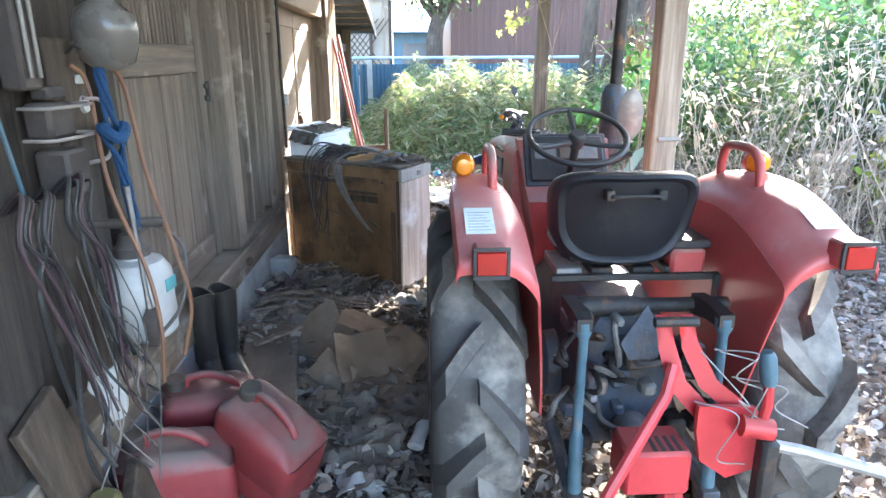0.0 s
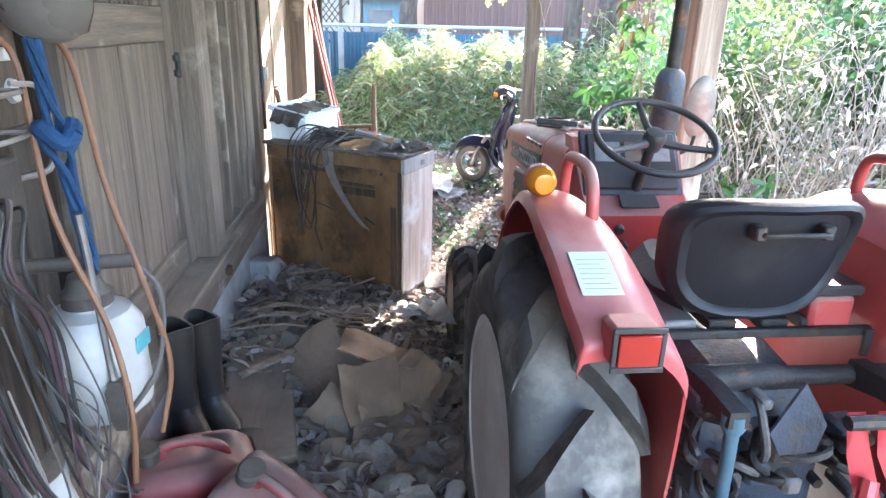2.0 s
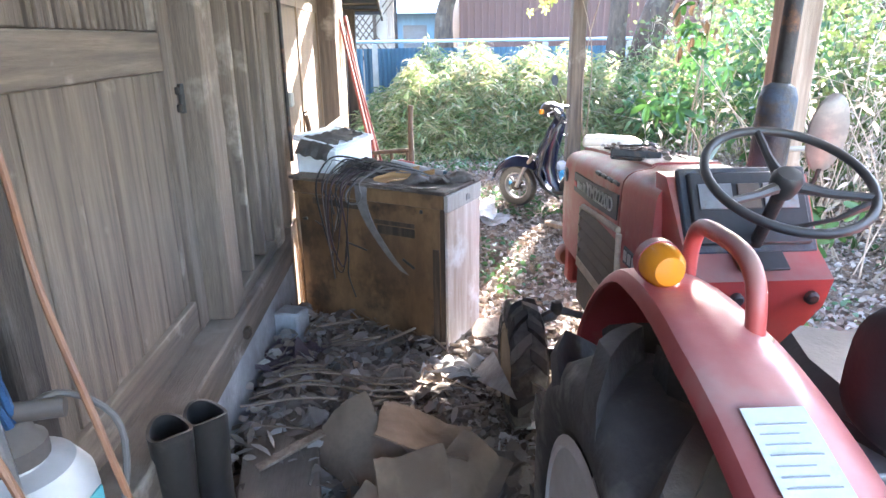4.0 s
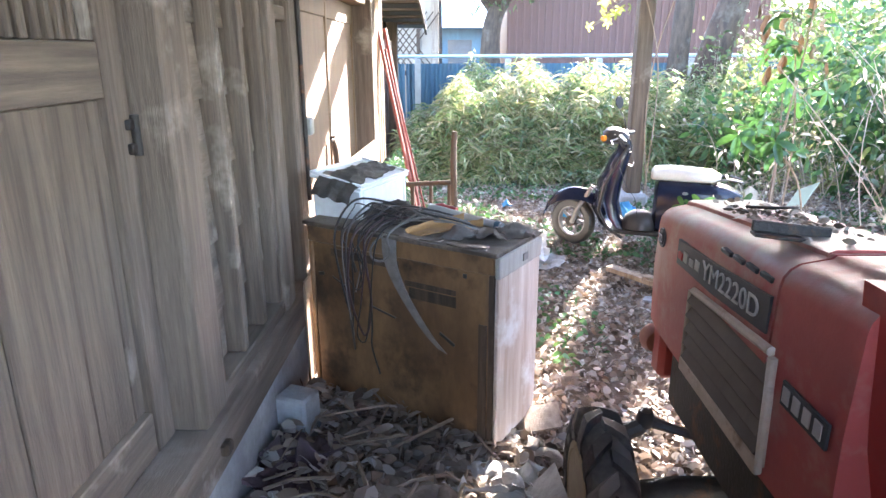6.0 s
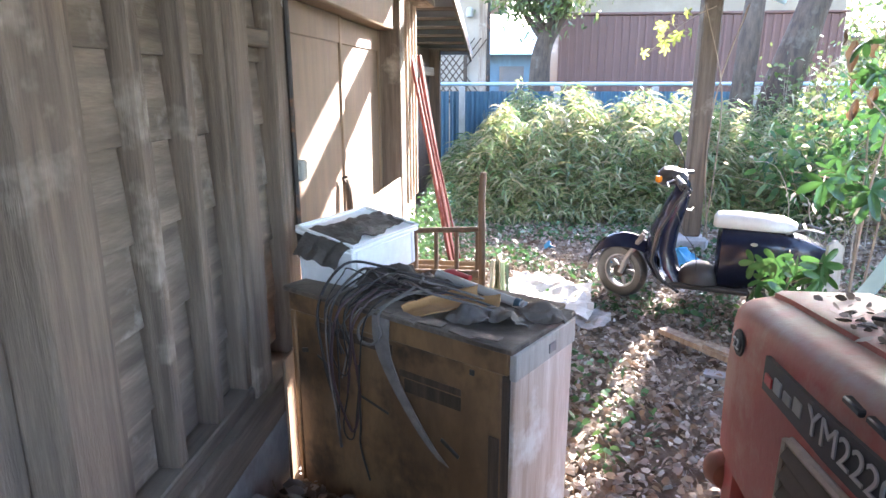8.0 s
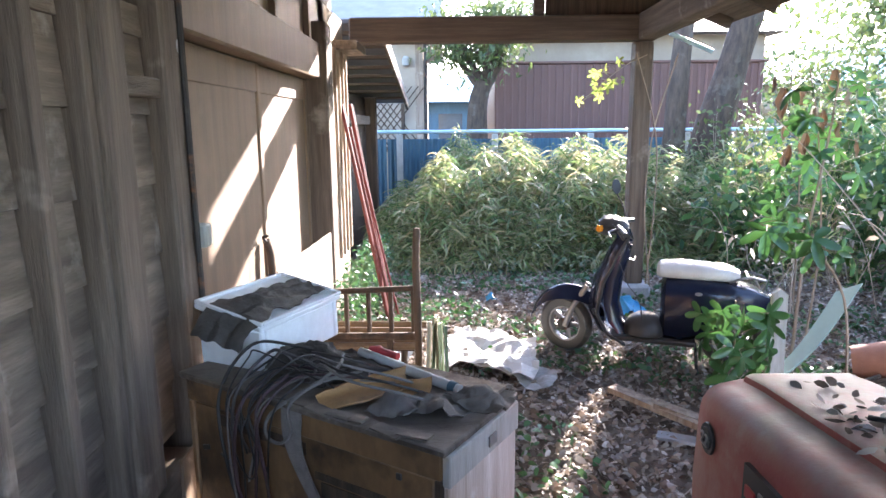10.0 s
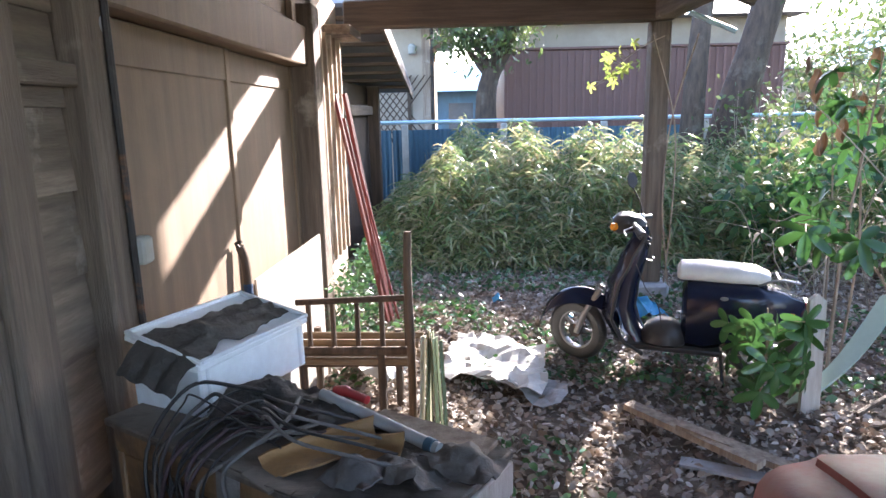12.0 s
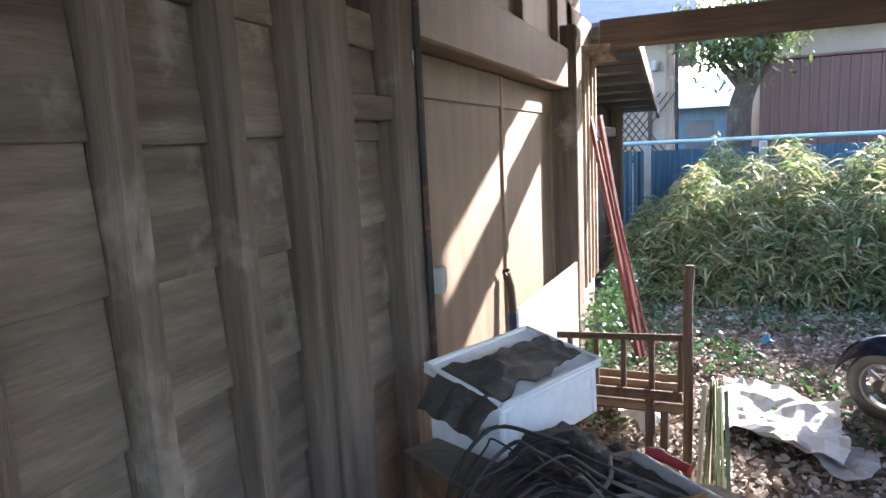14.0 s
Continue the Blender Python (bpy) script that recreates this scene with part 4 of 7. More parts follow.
side_face = Matrix(((0, 0, -1, SX - 0.002), (-1, 0, 0, 3.475), (0, 1, 0, 0.982), (0, 0, 0, 1))) @ pose(0, 0, 0, 0, 0, 3.2) @ Matrix.Diagonal((1.12, 1, 1, 1))
writing("YM2220D", 0.073, side_face, decal_text, hood)
for k in range(4):
    y = 3.675 - 0.046 * k
    part("emblem_bar", boxed((SX - 0.001, y - 0.034, 0.976 + 0.003 * k), (SX + 0.004, y, 0.998 + 0.003 * k + 0.008 * (k % 2)), b=0.001), hitch_red if k == 0 else grey_print, hood)
for k in range(4):
    y = 3.385 - 0.072 * k
    part("vent_slot", boxed((SX + 0.002, y - 0.055, 1.085 + 0.0035 * k), (SX + 0.02, y, 1.098 + 0.0035 * k), b=0.003), black_plastic, hood)
bm = lathe(fresh(), [(0, 0.006), (0.022, 0.007), (0.024, 0.004), (0.031, 0.004), (0.033, 0.0)], pose(SX + 0.012, 3.865, 0.985, 0, -90, 0), 28)
em = part("badge", bm, decal_black, hood, "round dark badge with pale figures")
writing("22", 0.036, Matrix(((0, 0, -1, SX + 0.003), (-1, 0, 0, 3.884), (0, 1, 0, 0.972), (0, 0, 0, 1))), decal_text, em)
# side grille
g0, g1 = 3.545, 3.035
fr_bm = fresh()
tube(fr_bm, [(SX + 0.002, g0 - 0.02, 0.925), (SX - 0.002, 3.3, 0.945), (SX - 0.004, g1 + 0.02, 0.965)], 0.011, 8)
tube(fr_bm, [(SX + 0.002, g0, 0.70), (SX + 0.002, g0 - 0.005, 0.92)], 0.011, 8)
tube(fr_bm, [(SX - 0.002, g1, 0.70), (SX - 0.004, g1 + 0.01, 0.955)], 0.011, 8)
box(fr_bm, (SX - 0.012, g1, 0.672), (SX + 0.008, g0, 0.715))
gr = part("side_grille", fr_bm, grille_cream, tractor, "chipped cream grille frame with dark louvres")
for k in range(5):
    z = 0.735 + 0.043 * k
    part("louvre", boxed((-0.004, g1 + 0.012, -0.021), (0.004, g0 - 0.012, 0.021), pose(SX + 0.0, 0, z, 0, 28, 0), 0.002), grille_dark, gr)
part("decal_strip", boxed((SX - 0.001, 2.83, 0.875), (SX + 0.006, 3.0, 0.93), b=0.002), decal_black, hood)
for k in range(4):
    part("decal_bar", boxed((SX - 0.003, 2.965 - 0.04 * k, 0.885), (SX + 0.003, 2.992 - 0.04 * k, 0.92), b=0.001), decal_text, hood)
part("front_lamp", lathe(fresh(), [(0, 0.0), (0.05, 0.0), (0.055, 0.02), (0.04, 0.06), (0, 0.07)], pose(0.455, 4.0, 0.57, 90, 0, 0), 20), lamp_faded, tractor, "faded reddish front lamp")
part("engine_block", boxed((0.47, 2.9, 0.38), (0.83, 3.85, 0.68), b=0.03), dark_metal, tractor)
part("front_bumper", boxed((0.44, 3.86, 0.46), (0.86, 3.96, 0.66), b=0.02), red_paint, tractor)
part("front_axle", tube(fresh(), [(0.22, 3.47, 0.27), (0.4, 3.47, 0.30), (0.9, 3.47, 0.30), (1.08, 3.47, 0.27)], 0.045, 10), dark_metal, tractor)
part("tie_rod", tube(fresh(), [(0.24, 3.66, 0.36), (0.33, 3.66, 0.40), (0.36, 3.66, 0.42), (0.50, 3.60, 0.40)], [0.02, 0.028, 0.02, 0.013], 8), black_plastic, tractor)
part("ball_joint", lathe(fresh(), [(0, -0.03), (0.025, -0.025), (0.03, 0), (0.022, 0.03), (0, 0.035)], pose(0.345, 3.66, 0.43), 12), black_plastic, tractor)
part("footboard", boxed((0.30, 2.42, 0.42), (0.94, 2.85, 0.445)), dark_metal, tractor)
# what lies on the bonnet belongs to nobody: separate things below

# dash, console and steering
bm = loft(fresh(), [[Vector((CX + a * w, y, z)) for a in (-1, 1)] + [Vector((CX + a * w, y2, z)) for a in (1, -1)] for z, w, y, y2 in
                    ((0.55, 0.12, 2.66, 2.85), (0.80, 0.14, 2.61, 2.85), (0.90, 0.165, 2.56, 2.85), (0.975, 0.175, 2.55, 2.85), (1.03, 0.18, 2.645, 2.85), (1.20, 0.195, 2.77, 2.85))])
con = part("console", bm, red_paint, tractor, "red steering console")
dm = pose(CX, 2.70, 1.115, 58, 0, 0)
part("dash_panel", boxed((-0.155, -0.095, 0.01), (0.155, 0.105, 0.03), dm, 0.012), black_plastic, tractor, "dark instrument panel")
for k, (x, w) in enumerate(((-0.09, 0.045), (0.0, 0.03), (0.085, 0.045))):
    dial = part("dial", boxed((x - w, 0.0, 0.031), (x + w, 0.07, 0.036), dm, 0.003), steel if k != 1 else grille_dark, tractor)
part("dash_frame", boxed((-0.175, -0.115, -0.01), (0.175, 0.125, 0.012), dm, 0.014), blue_iron, tractor)
part("nameplate", boxed((-0.065, -0.03, 0.0), (0.065, 0.03, 0.008), pose(CX, 2.59, 1.012, 32, 0, 0), 0.003), black_plastic, con)
for x, z in ((0.55, 0.93), (0.745, 0.93), (0.57, 0.87)):
    part("knob", lathe(fresh(), [(0, 0), (0.018, 0), (0.018, 0.03), (0.012, 0.036), (0, 0.036)], pose(x, 2.575, z, 100, 0, 0), 12), black_plastic, con)
WC = Vector((0.625, 2.545, 1.225))
wm = Matrix.Translation(WC) @ pose(0, 0, 0, 27, 0, 0)
bm = fresh()
ring = [wm @ Vector((0.192 * math.cos(a), 0.192 * math.sin(a), 0.02)) for a in [2 * math.pi * k / 48 for k in range(49)]]
tube(bm, ring, 0.0115, 10, cap=False)
wh = part("steering_wheel", bm, black_plastic, tractor, "worn black three-spoke steering wheel")
for a in (90, 205, 335):
    d = Vector((math.cos(radians(a)), math.sin(radians(a)), 0))
    part("spoke", tube(fresh(), [wm @ (d * 0.02), wm @ (d * 0.1 + Vector((0, 0, 0.004))), wm @ (d * 0.19 + Vector((0, 0, 0.02)))], [0.016, 0.011, 0.010], 8), black_plastic, wh)
part("hub", lathe(fresh(), [(0, -0.03), (0.028, -0.028), (0.036, 0.0), (0.036, 0.022), (0.028, 0.034), (0, 0.038)], wm, 20), black_plastic, wh)
part("steering_column", tube(fresh(), [wm @ Vector((0, 0, -0.02)), wm @ Vector((0, 0, -0.2))], 0.017, 10), dark_metal, tractor)
part("throttle_lever", tube(fresh(), [(0.70, 2.60, 1.10), (0.78, 2.56, 1.13), (0.85, 2.55, 1.17)], [0.006, 0.006, 0.012], 8), black_plastic, tractor)
# exhaust and mirror
bm = tube(fresh(), [(0.965, 3.25, 1.06), (0.966, 3.25, 1.09), (0.968, 3.25, 1.12), (0.975, 3.25, 1.36), (0.976, 3.25, 1.395), (0.977, 3.25, 1.41)], [0.028, 0.05, 0.062, 0.062, 0.05, 0.028], 20)
ex = part("exhaust_muffler", bm, blue_iron, tractor, "upright dark exhaust muffler")
part("exhaust_pipe", tube(fresh(), [(0.977, 3.25, 1.40), (0.98, 3.25, 1.55), (0.99, 3.25, 2.05)], 0.029, 14), dark_metal, ex, "tall rusty exhaust pipe")
part("exhaust_elbow", tube(fresh(), smooth_path([(0.88, 3.25, 0.98), (0.94, 3.25, 1.0), (0.964, 3.25, 1.07)], 4), 0.026, 10), dark_metal, ex)
bm = lathe(fresh(), [(0, 0.012), (0.05, 0.01), (0.072, 0.0), (0.075, -0.006), (0.0, -0.02)], pose(0.955, 2.92, 1.285, 98, 0, -10) @ Matrix.Diagonal((0.76, 1.6, 1, 1)), 28)
mr = part("rear_mirror", bm, mirror_mat, tractor, "oval dusty rear-view mirror")
part("mirror_arm", tube(fresh(), smooth_path([(0.955, 2.935, 1.18), (0.95, 2.95, 1.13), (0.90, 2.96, 1.10), (0.82, 2.96, 1.09)], 4), 0.007, 8), dark_metal, mr)

# ---- background: fence, houses ----
G = np.random.default_rng(11)
fence = thing("fence", (1.5, 13.4, 0.1), "dark blue corrugated metal fence with a pale rail", "fence", kind="structure")
for k in range(11):
    x0 = -3.2 + 1.02 * k
    me_bm = fresh()
    sheet(me_bm, lambda u, v, x0=x0: Vector((x0 + u * 1.0, 13.40 + 0.012 * math.sin(u * 26 * math.pi), 0.1 + 1.28 * v)), 78, 1, 0.003)
    part("sheet", me_bm, fence_blue, fence)
part("rail", rod(fresh(), (-3.3, 13.34, 1.5), (8.0, 13.34, 1.5), 0.03), rail_blue, fence, "pale blue tubular top rail")
for k in range(7):
    x = -0.95 + 1.55 * k
    part("fence_post", boxed((x - 0.05, 13.25, 0), (x + 0.05, 13.33, 1.46), b=0.01), fence_post, fence, "grey concrete fence post")

house = thing("house", (3.7, 19, 0), "low house clad in brown ribbed metal", "house")
part("wall", boxed((0.84, 17.0, 0), (6.6, 23, 2.87), b=0.02), siding, house)
for k in range(36):
    x = 0.86 + 0.16 * k
    part("rib", boxed((x, 16.97, 0.02), (x + 0.045, 16.998, 2.86), b=0.008), siding, house)
part("upper_wall", boxed((0.9, 17.05, 2.875), (6.6, 23, 3.45), b=0.02), cream, house, "cream rendered band under the eaves")
part("band", boxed((0.8, 16.95, 2.87), (6.65, 17.04, 2.92), b=0.01), siding, house)
part("roof", loft(fresh(), [[Vector((0.6, 16.6, 3.45)), Vector((0.6, 23.4, 3.45)), Vector((0.6, 20, 4.4))], [Vector((6.9, 16.6, 3.45)), Vector((6.9, 23.4, 3.45)), Vector((6.9, 20, 4.4))]]), roof_tile, house)

house2 = thing("house", (-3.5, 18, 0), "cream rendered house with a latticed window", "house")
part("wall", boxed((-8, 16.0, 0), (-0.78, 22, 3.4), b=0.02), cream, house2)
part("corner_board", boxed((-0.82, 15.94, 0), (-0.66, 16.1, 3.4), b=0.01), wood_light, house2)
part("drain_pipe", rod(fresh(), (-0.62, 15.97, 0), (-0.62, 15.97, 3.4), 0.035), dark_metal, house2)
win = part("window", boxed((-2.6, 15.94, 1.1), (-1.05, 15.998, 2.35), b=0.01), wood_dark, house2, "window behind a diamond lattice")
part("pane", boxed((-2.52, 15.925, 1.17), (-1.12, 15.937, 2.28)), cream, win)
for k in range(12):
    for s in (-1, 1):
        x = -2.6 + 0.13 * k
        part("lattice_bar", boxed((-0.012, -0.006, -0.82), (0.012, 0.006, 0.82), pose(x + 0.03, 15.915 - 0.004 * s, 1.72, 0, 38 * s, 0), 0.002), wood_dark, win)
lamp = part("wall_lamp", lathe(fresh(), [(0, -0.1), (0.07, -0.08), (0.08, 0.05), (0.04, 0.1), (0, 0.1)], pose(-1.0, 15.9, 2.85), 14), fence_post, house2)
part("roof", loft(fresh(), [[Vector((-8.5, 15.4, 3.4)), Vector((-8.5, 22.6, 3.4)), Vector((-8.5, 19, 5.0))], [Vector((-0.3, 15.4, 3.4)), Vector((-0.3, 22.6, 3.4)), Vector((-0.3, 19, 5.0))]]), roof_tile, house2)

house3 = thing("house", (2, 36, 0), "distant house with a light blue metal roof", "house")
part("wall", boxed((-4, 33, 0), (3, 40, 2.7), b=0.02), fence_blue, house3)
part("roof", loft(fresh(), [[Vector((-5, 32, 2.6)), Vector((-5, 41, 2.6)), Vector((-5, 36.5, 4.0))], [Vector((4, 32, 2.6)), Vector((4, 41, 2.6)), Vector((4, 36.5, 4.0))]]), roof_blue, house3)
for k in range(3):
    part("window", boxed((-2.6 + 1.9 * k, 32.94, 0.9), (-1.5 + 1.9 * k, 33.0, 2.1)), window_glass, house3)
house4 = thing("house", (20, 34, 0), "distant house with a pale blue roof", "house")
part("wall", boxed((13, 32, 0), (24, 40, 3.2), b=0.02), cream, house4)
part("roof", loft(fresh(), [[Vector((12, 31, 3.2)), Vector((12, 41, 3.2)), Vector((12, 36, 5.2))], [Vector((25, 31, 3.2)), Vector((25, 41, 3.2)), Vector((25, 36, 5.2))]]), roof_blue, house4)
for k in range(4):
    part("window", boxed((14 + 2.4 * k, 31.94, 0.9), (15.4 + 2.4 * k, 32.0, 2.2)), window_glass, house4)

annex = thing("annex", (-1.8, 11, 0), "small lean-to with a low dark boarded roof", "lean-to", kind="structure")
part("wall", boxed((-2.6, 9.6, 0), (-1.35, 12.3, 2.0), b=0.01), wood_dark, annex)
part("post", boxed((-1.32, 11.9, 0), (-1.17, 12.05, 2.0), b=0.01), wood_dark, annex)
part("lintel", boxed((-1.348, 9.6, 1.62), (-1.25, 12.3, 1.74), b=0.01), wood_y, annex)
tilt = pose(0, 9.0, 2.52, -9.4, 0, 0)
part("roof_sheet", boxed((-2.6, -0.1, 0.0), (-0.74, 3.6, 0.05), tilt, 0.01), roof_tile, annex)
for k in range(8):
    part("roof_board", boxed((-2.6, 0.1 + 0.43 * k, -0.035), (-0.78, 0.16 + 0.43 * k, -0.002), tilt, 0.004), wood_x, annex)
part("verge_board", boxed((-0.775, -0.1, -0.10), (-0.742, 3.6, -0.003), tilt, 0.004), wood_y, annex)


# ---- plants ----
def stems(paths, radius, mat_name, n=4):
    bm = fresh()
    for p in paths:
        rs = [max(0.0015, radius * (1 - 0.75 * i / (len(p) - 1))) for i in range(len(p))]
        tube(bm, p, rs, n, cap=False)
    return mesh_of("stems", bm, mat_name)


def clump(name, label, category, centre, size, count, mat, leaf, width, stem_count=14, spread=0.8, stem_mat=None, hollow=0.5, droop=0.3, group="", stem_r=0.008):
    """A shrub: stems that fan out from the foot and leaves in an uneven crown."""
    cx, cy, cz = centre
    ob = thing(name, (cx, cy, ground_z(cx, cy)), label, category, group)
    foot = Vector((cx, cy, ground_z(cx, cy)))
    paths, tips = [], []
    for k in range(stem_count):
        a, r = G.uniform(0, 6.28), G.uniform(0.2, 1) ** 0.6
        tip = Vector((cx + size[0] * r * math.cos(a) * spread, cy + size[1] * r * math.sin(a) * spread, cz + size[2] * G.uniform(-0.4, 0.95)))
        st = foot + Vector((G.uniform(-0.2, 0.2), G.uniform(-0.2, 0.2), -0.03)) * min(1, size[0])
        mid = st.lerp(tip, 0.5) + Vector((G.uniform(-0.1, 0.1), G.uniform(-0.1, 0.1), G.uniform(0.0, 0.25)))
        paths.append(smooth_path([st, mid, tip], 4))
        tips.append(tip)
    part("stem", stems(paths, stem_r, stem_mat or twig), stem_mat or twig, ob)
    # leaves gather round points along the stems
    seeds = np.array([list(p[i]) for p in paths for i in range(3, len(p))])
    pick = seeds[G.integers(0, len(seeds), count)]
    pos = pick + G.normal(size=(count, 3)) * np.array(size)[None] * 0.2
    zlow = np.array([ground_z(a, b) for a, b in pos[:, :2]]) + 0.04
    pos[:, 2] = np.maximum(pos[:, 2], zlow)
    along = G.normal(size=(count, 3)) * 0.8 + (pos - np.array([cx, cy, cz - size[2] * 0.3])) * 0.5
    along[:, 2] -= 0.1
    L = G.uniform(0.6, 1.25, count) * leaf
    me = leaf_mesh("crown", pos, along, L, L * width, mat, droop, "broad", G)
    part("crown", me, mat, ob)
    return ob


# bamboo grass in front of the fence
def sasa(n, x0, x1, y0, y1, top, name, label):
    x, y = G.uniform(x0, x1, n), G.uniform(y0, y1, n) ** 1.0
    edge = np.clip((y - y0) / 0.9, 0.12, 1) * np.clip((x - x0) / 1.7 + 0.5, 0.5, 1) * np.clip((x1 - x) / 0.6 + 0.3, 0.3, 1)
    lump = np.array([0.88 + 0.4 * noise.noise(Vector((a * 0.9, b * 0.9, 4.4))) + 0.45 * noise.noise(Vector((a * 3.2, b * 3.2, 1.4))) for a, b in zip(x, y)])
    h = top * edge * lump
    gz = np.array([ground_z(a, b) for a, b in zip(x, y)])
    z = gz + np.maximum(0.03, h * G.uniform(0, 1, n) ** 0.55)
    pos = np.stack([x, y, z], 1)
    a = G.uniform(0, 6.28, n)
    along = np.stack([np.cos(a), np.sin(a) - 0.25, G.normal(0.15, 0.45, n)], 1)
    L = G.uniform(0.12, 0.29, n)
    me = leaf_mesh(name, pos, along, L, L * 0.062 + 0.007, sasa_leaf, 0.55, "blade", G)
    ob = new(name, me)
    tagged(ob, label, "bamboo grass", kind="stuff")
    paths = []
    for k in range(n // 45):
        i = int(G.integers(0, n))
        b = Vector((x[i], y[i], gz[i] - 0.02))
        t = b + Vector((G.normal(0, 0.09), G.normal(-0.05, 0.09), max(0.15, h[i] * 0.98)))
        paths.append([b, b.lerp(t, 0.5) + Vector((0, 0, 0.03)), t])
    part("stalks", stems(paths, 0.005, bleach_stem, 3), bleach_stem, ob)


bleach_stem = material("pale_stalk", (0.40, 0.36, 0.20), (0.25, 0.22, 0.11), 5, (1, 1, 1), 0.7, 0.0, island=True, vary=0.3)
sasa(38000, -1.05, 3.6, 9.55, 13.1, 1.22, "bamboo_grass", "dense thicket of green and straw-coloured bamboo grass")
sasa(9000, 2.6, 8.5, 8.6, 13.2, 1.05, "bamboo_grass", "loose bamboo grass at the edge of the trees")

# leaf litter on the ground
def litter(n, x0, x1, y0, y1, size, mat, name, label, category, lift=0.012, keep=None, tilt=0.35):
    x, y = G.uniform(x0, x1, n), G.uniform(y0, y1, n)
    if keep is not None:
        ok = np.array([keep(a, b) for a, b in zip(x, y)])
        x, y = x[ok], y[ok]
    n = len(x)
    z = np.array([ground_z(a, b) for a, b in zip(x, y)]) + G.uniform(0.004, lift, n)
    a = G.uniform(0, 6.28, n)
    along = np.stack([np.cos(a), np.sin(a), G.normal(tilt * 0.3, tilt, n)], 1)
    L = G.uniform(0.5, 1.3, n) * size
    me = leaf_mesh(name, np.stack([x, y, z], 1), along, L, L * G.uniform(0.25, 0.7, n), mat, 0.35, "broad", G)
    return tagged(new(name, me), label, category, kind="stuff")


def patchy(f, level, seed):
    return lambda a, b: noise.noise(Vector((a * f, b * f, seed))) > level


litter(60000, -0.95, 5.0, 3.2, 10.2, 0.05, dead_leaf, "leaf_litter", "thick carpet of dry brown fallen leaves", "leaf litter", 0.03)
litter(30000, -1.0, 3.2, -1.3, 4.4, 0.06, dead_leaf, "leaf_litter", "dusty dead leaves strewn under the roof", "leaf litter", 0.04)
litter(9000, -0.9, 4.5, 6.6, 10.0, 0.06, ivy_leaf, "ground_ivy", "patches of green ivy creeping over the litter", "ivy", 0.06, patchy(1.1, 0.02, 3.3), 0.6)
litter(2600, 0.1, 3.2, 4.2, 7.0, 0.055, ivy_leaf, "ground_ivy", "sparse green weeds in the litter", "weeds", 0.05, patchy(1.6, 0.12, 7.3), 0.6)
litter(1500, -1.0, -0.75, 7.0, 9.6, 0.05, ivy_leaf, "ground_ivy", "ivy climbing at the foot of the wall", "ivy", 0.5, None, 0.6)

# shrubs along the open side of the shed
SHRUBS = (
    (3.1, 9.4, 0.6, 0.7, 0.6, 0.6, 700, "g"), (3.9, 8.2, 0.9, 0.8, 0.8, 0.9, 1100, "g"), (4.6, 9.8, 1.2, 1.0, 0.9, 1.0, 1300, "g"),
    (3.4, 6.6, 0.9, 0.6, 0.7, 0.9, 1200, "t"), (4.6, 6.4, 1.3, 0.9, 0.9, 1.2, 1500, "g"), (5.2, 11.0, 1.6, 1.3, 0.9, 1.5, 2600, "t"), (6.4, 9.2, 1.9, 1.1, 1.1, 1.7, 2400, "t"), (3.9, 10.6, 0.9, 0.9, 0.6, 0.9, 1500, "t"), (5.8, 8.0, 1.8, 1.2, 1.2, 1.6, 2200, "g"),
    (4.2, 4.6, 0.9, 0.8, 0.8, 0.9, 900, "y"), (5.8, 5.2, 1.5, 1.1, 1.1, 1.5, 1700, "g"), (5.4, 2.6, 1.1, 1.0, 1.0, 1.1, 1300, "g"),
    (7.4, 6.8, 2.2, 1.3, 1.4, 1.9, 1900, "t"), (7.2, 3.4, 1.8, 1.3, 1.3, 1.7, 1700, "t"), (6.5, 11.0, 1.9, 1.3, 1.3, 1.8, 2200, "t"),
    (3.7, 11.5, 1.2, 0.8, 0.6, 0.9, 800, "t"), (8.6, 9.6, 2.6, 1.6, 1.6, 2.3, 2000, "t"))
for x, y, z, a, b, c, n, kind in SHRUBS:
    mt = {"g": green_leaf, "y": yellow_leaf, "t": tree_leaf}[kind]
    lab = {"g": "leafy green shrub with broad glossy leaves", "y": "sunlit shrub with yellow-green leaves", "t": "dark evergreen shrub at the edge of the yard"}[kind]
    clump("shrub", lab, "shrub", (x, y, z), (a, b, c), n, mt, 0.125 if kind != "t" else 0.08, 0.45, 22, group="shrubs beside the shed")

# bleached dry vines and dead stalks
def tangle(centre, size, n, name, label):
    cx, cy, cz = centre
    paths = []
    for k in range(n):
        p = Vector((cx + G.uniform(-size[0], size[0]), cy + G.uniform(-size[1], size[1]), 0))
        p.z = ground_z(p.x, p.y)
        h = G.uniform(0.3, 1) * size[2]
        d = Vector((G.normal(0, 0.35), G.normal(0, 0.35), 1))
        pts = [p, p + d * h * 0.45 + Vector((G.normal(0, 0.08), G.normal(0, 0.08), 0)), p + d * h * 0.8, p + d * h * 0.85 + Vector((G.normal(0, 0.3), G.normal(0, 0.3), G.normal(-0.15, 0.2)))]
        paths.append(smooth_path(pts, 4))
    ob = new(name, stems(paths, 0.006, dry_white, 4))
    tagged(ob, label, "dead stalks", kind="stuff")
    m = n * 9
    sd = np.array([list(p[i]) for p in paths for i in range(3, len(p))])
    pos = sd[G.integers(0, len(sd), m)] + G.normal(size=(m, 3)) * 0.05
    L = G.uniform(0.03, 0.09, m)
    part("dry_leaves", leaf_mesh("dry_leaves", pos, G.normal(size=(m, 3)), L, L * 0.35, bleached_leaf, 0.4, "broad", G), bleached_leaf, ob)


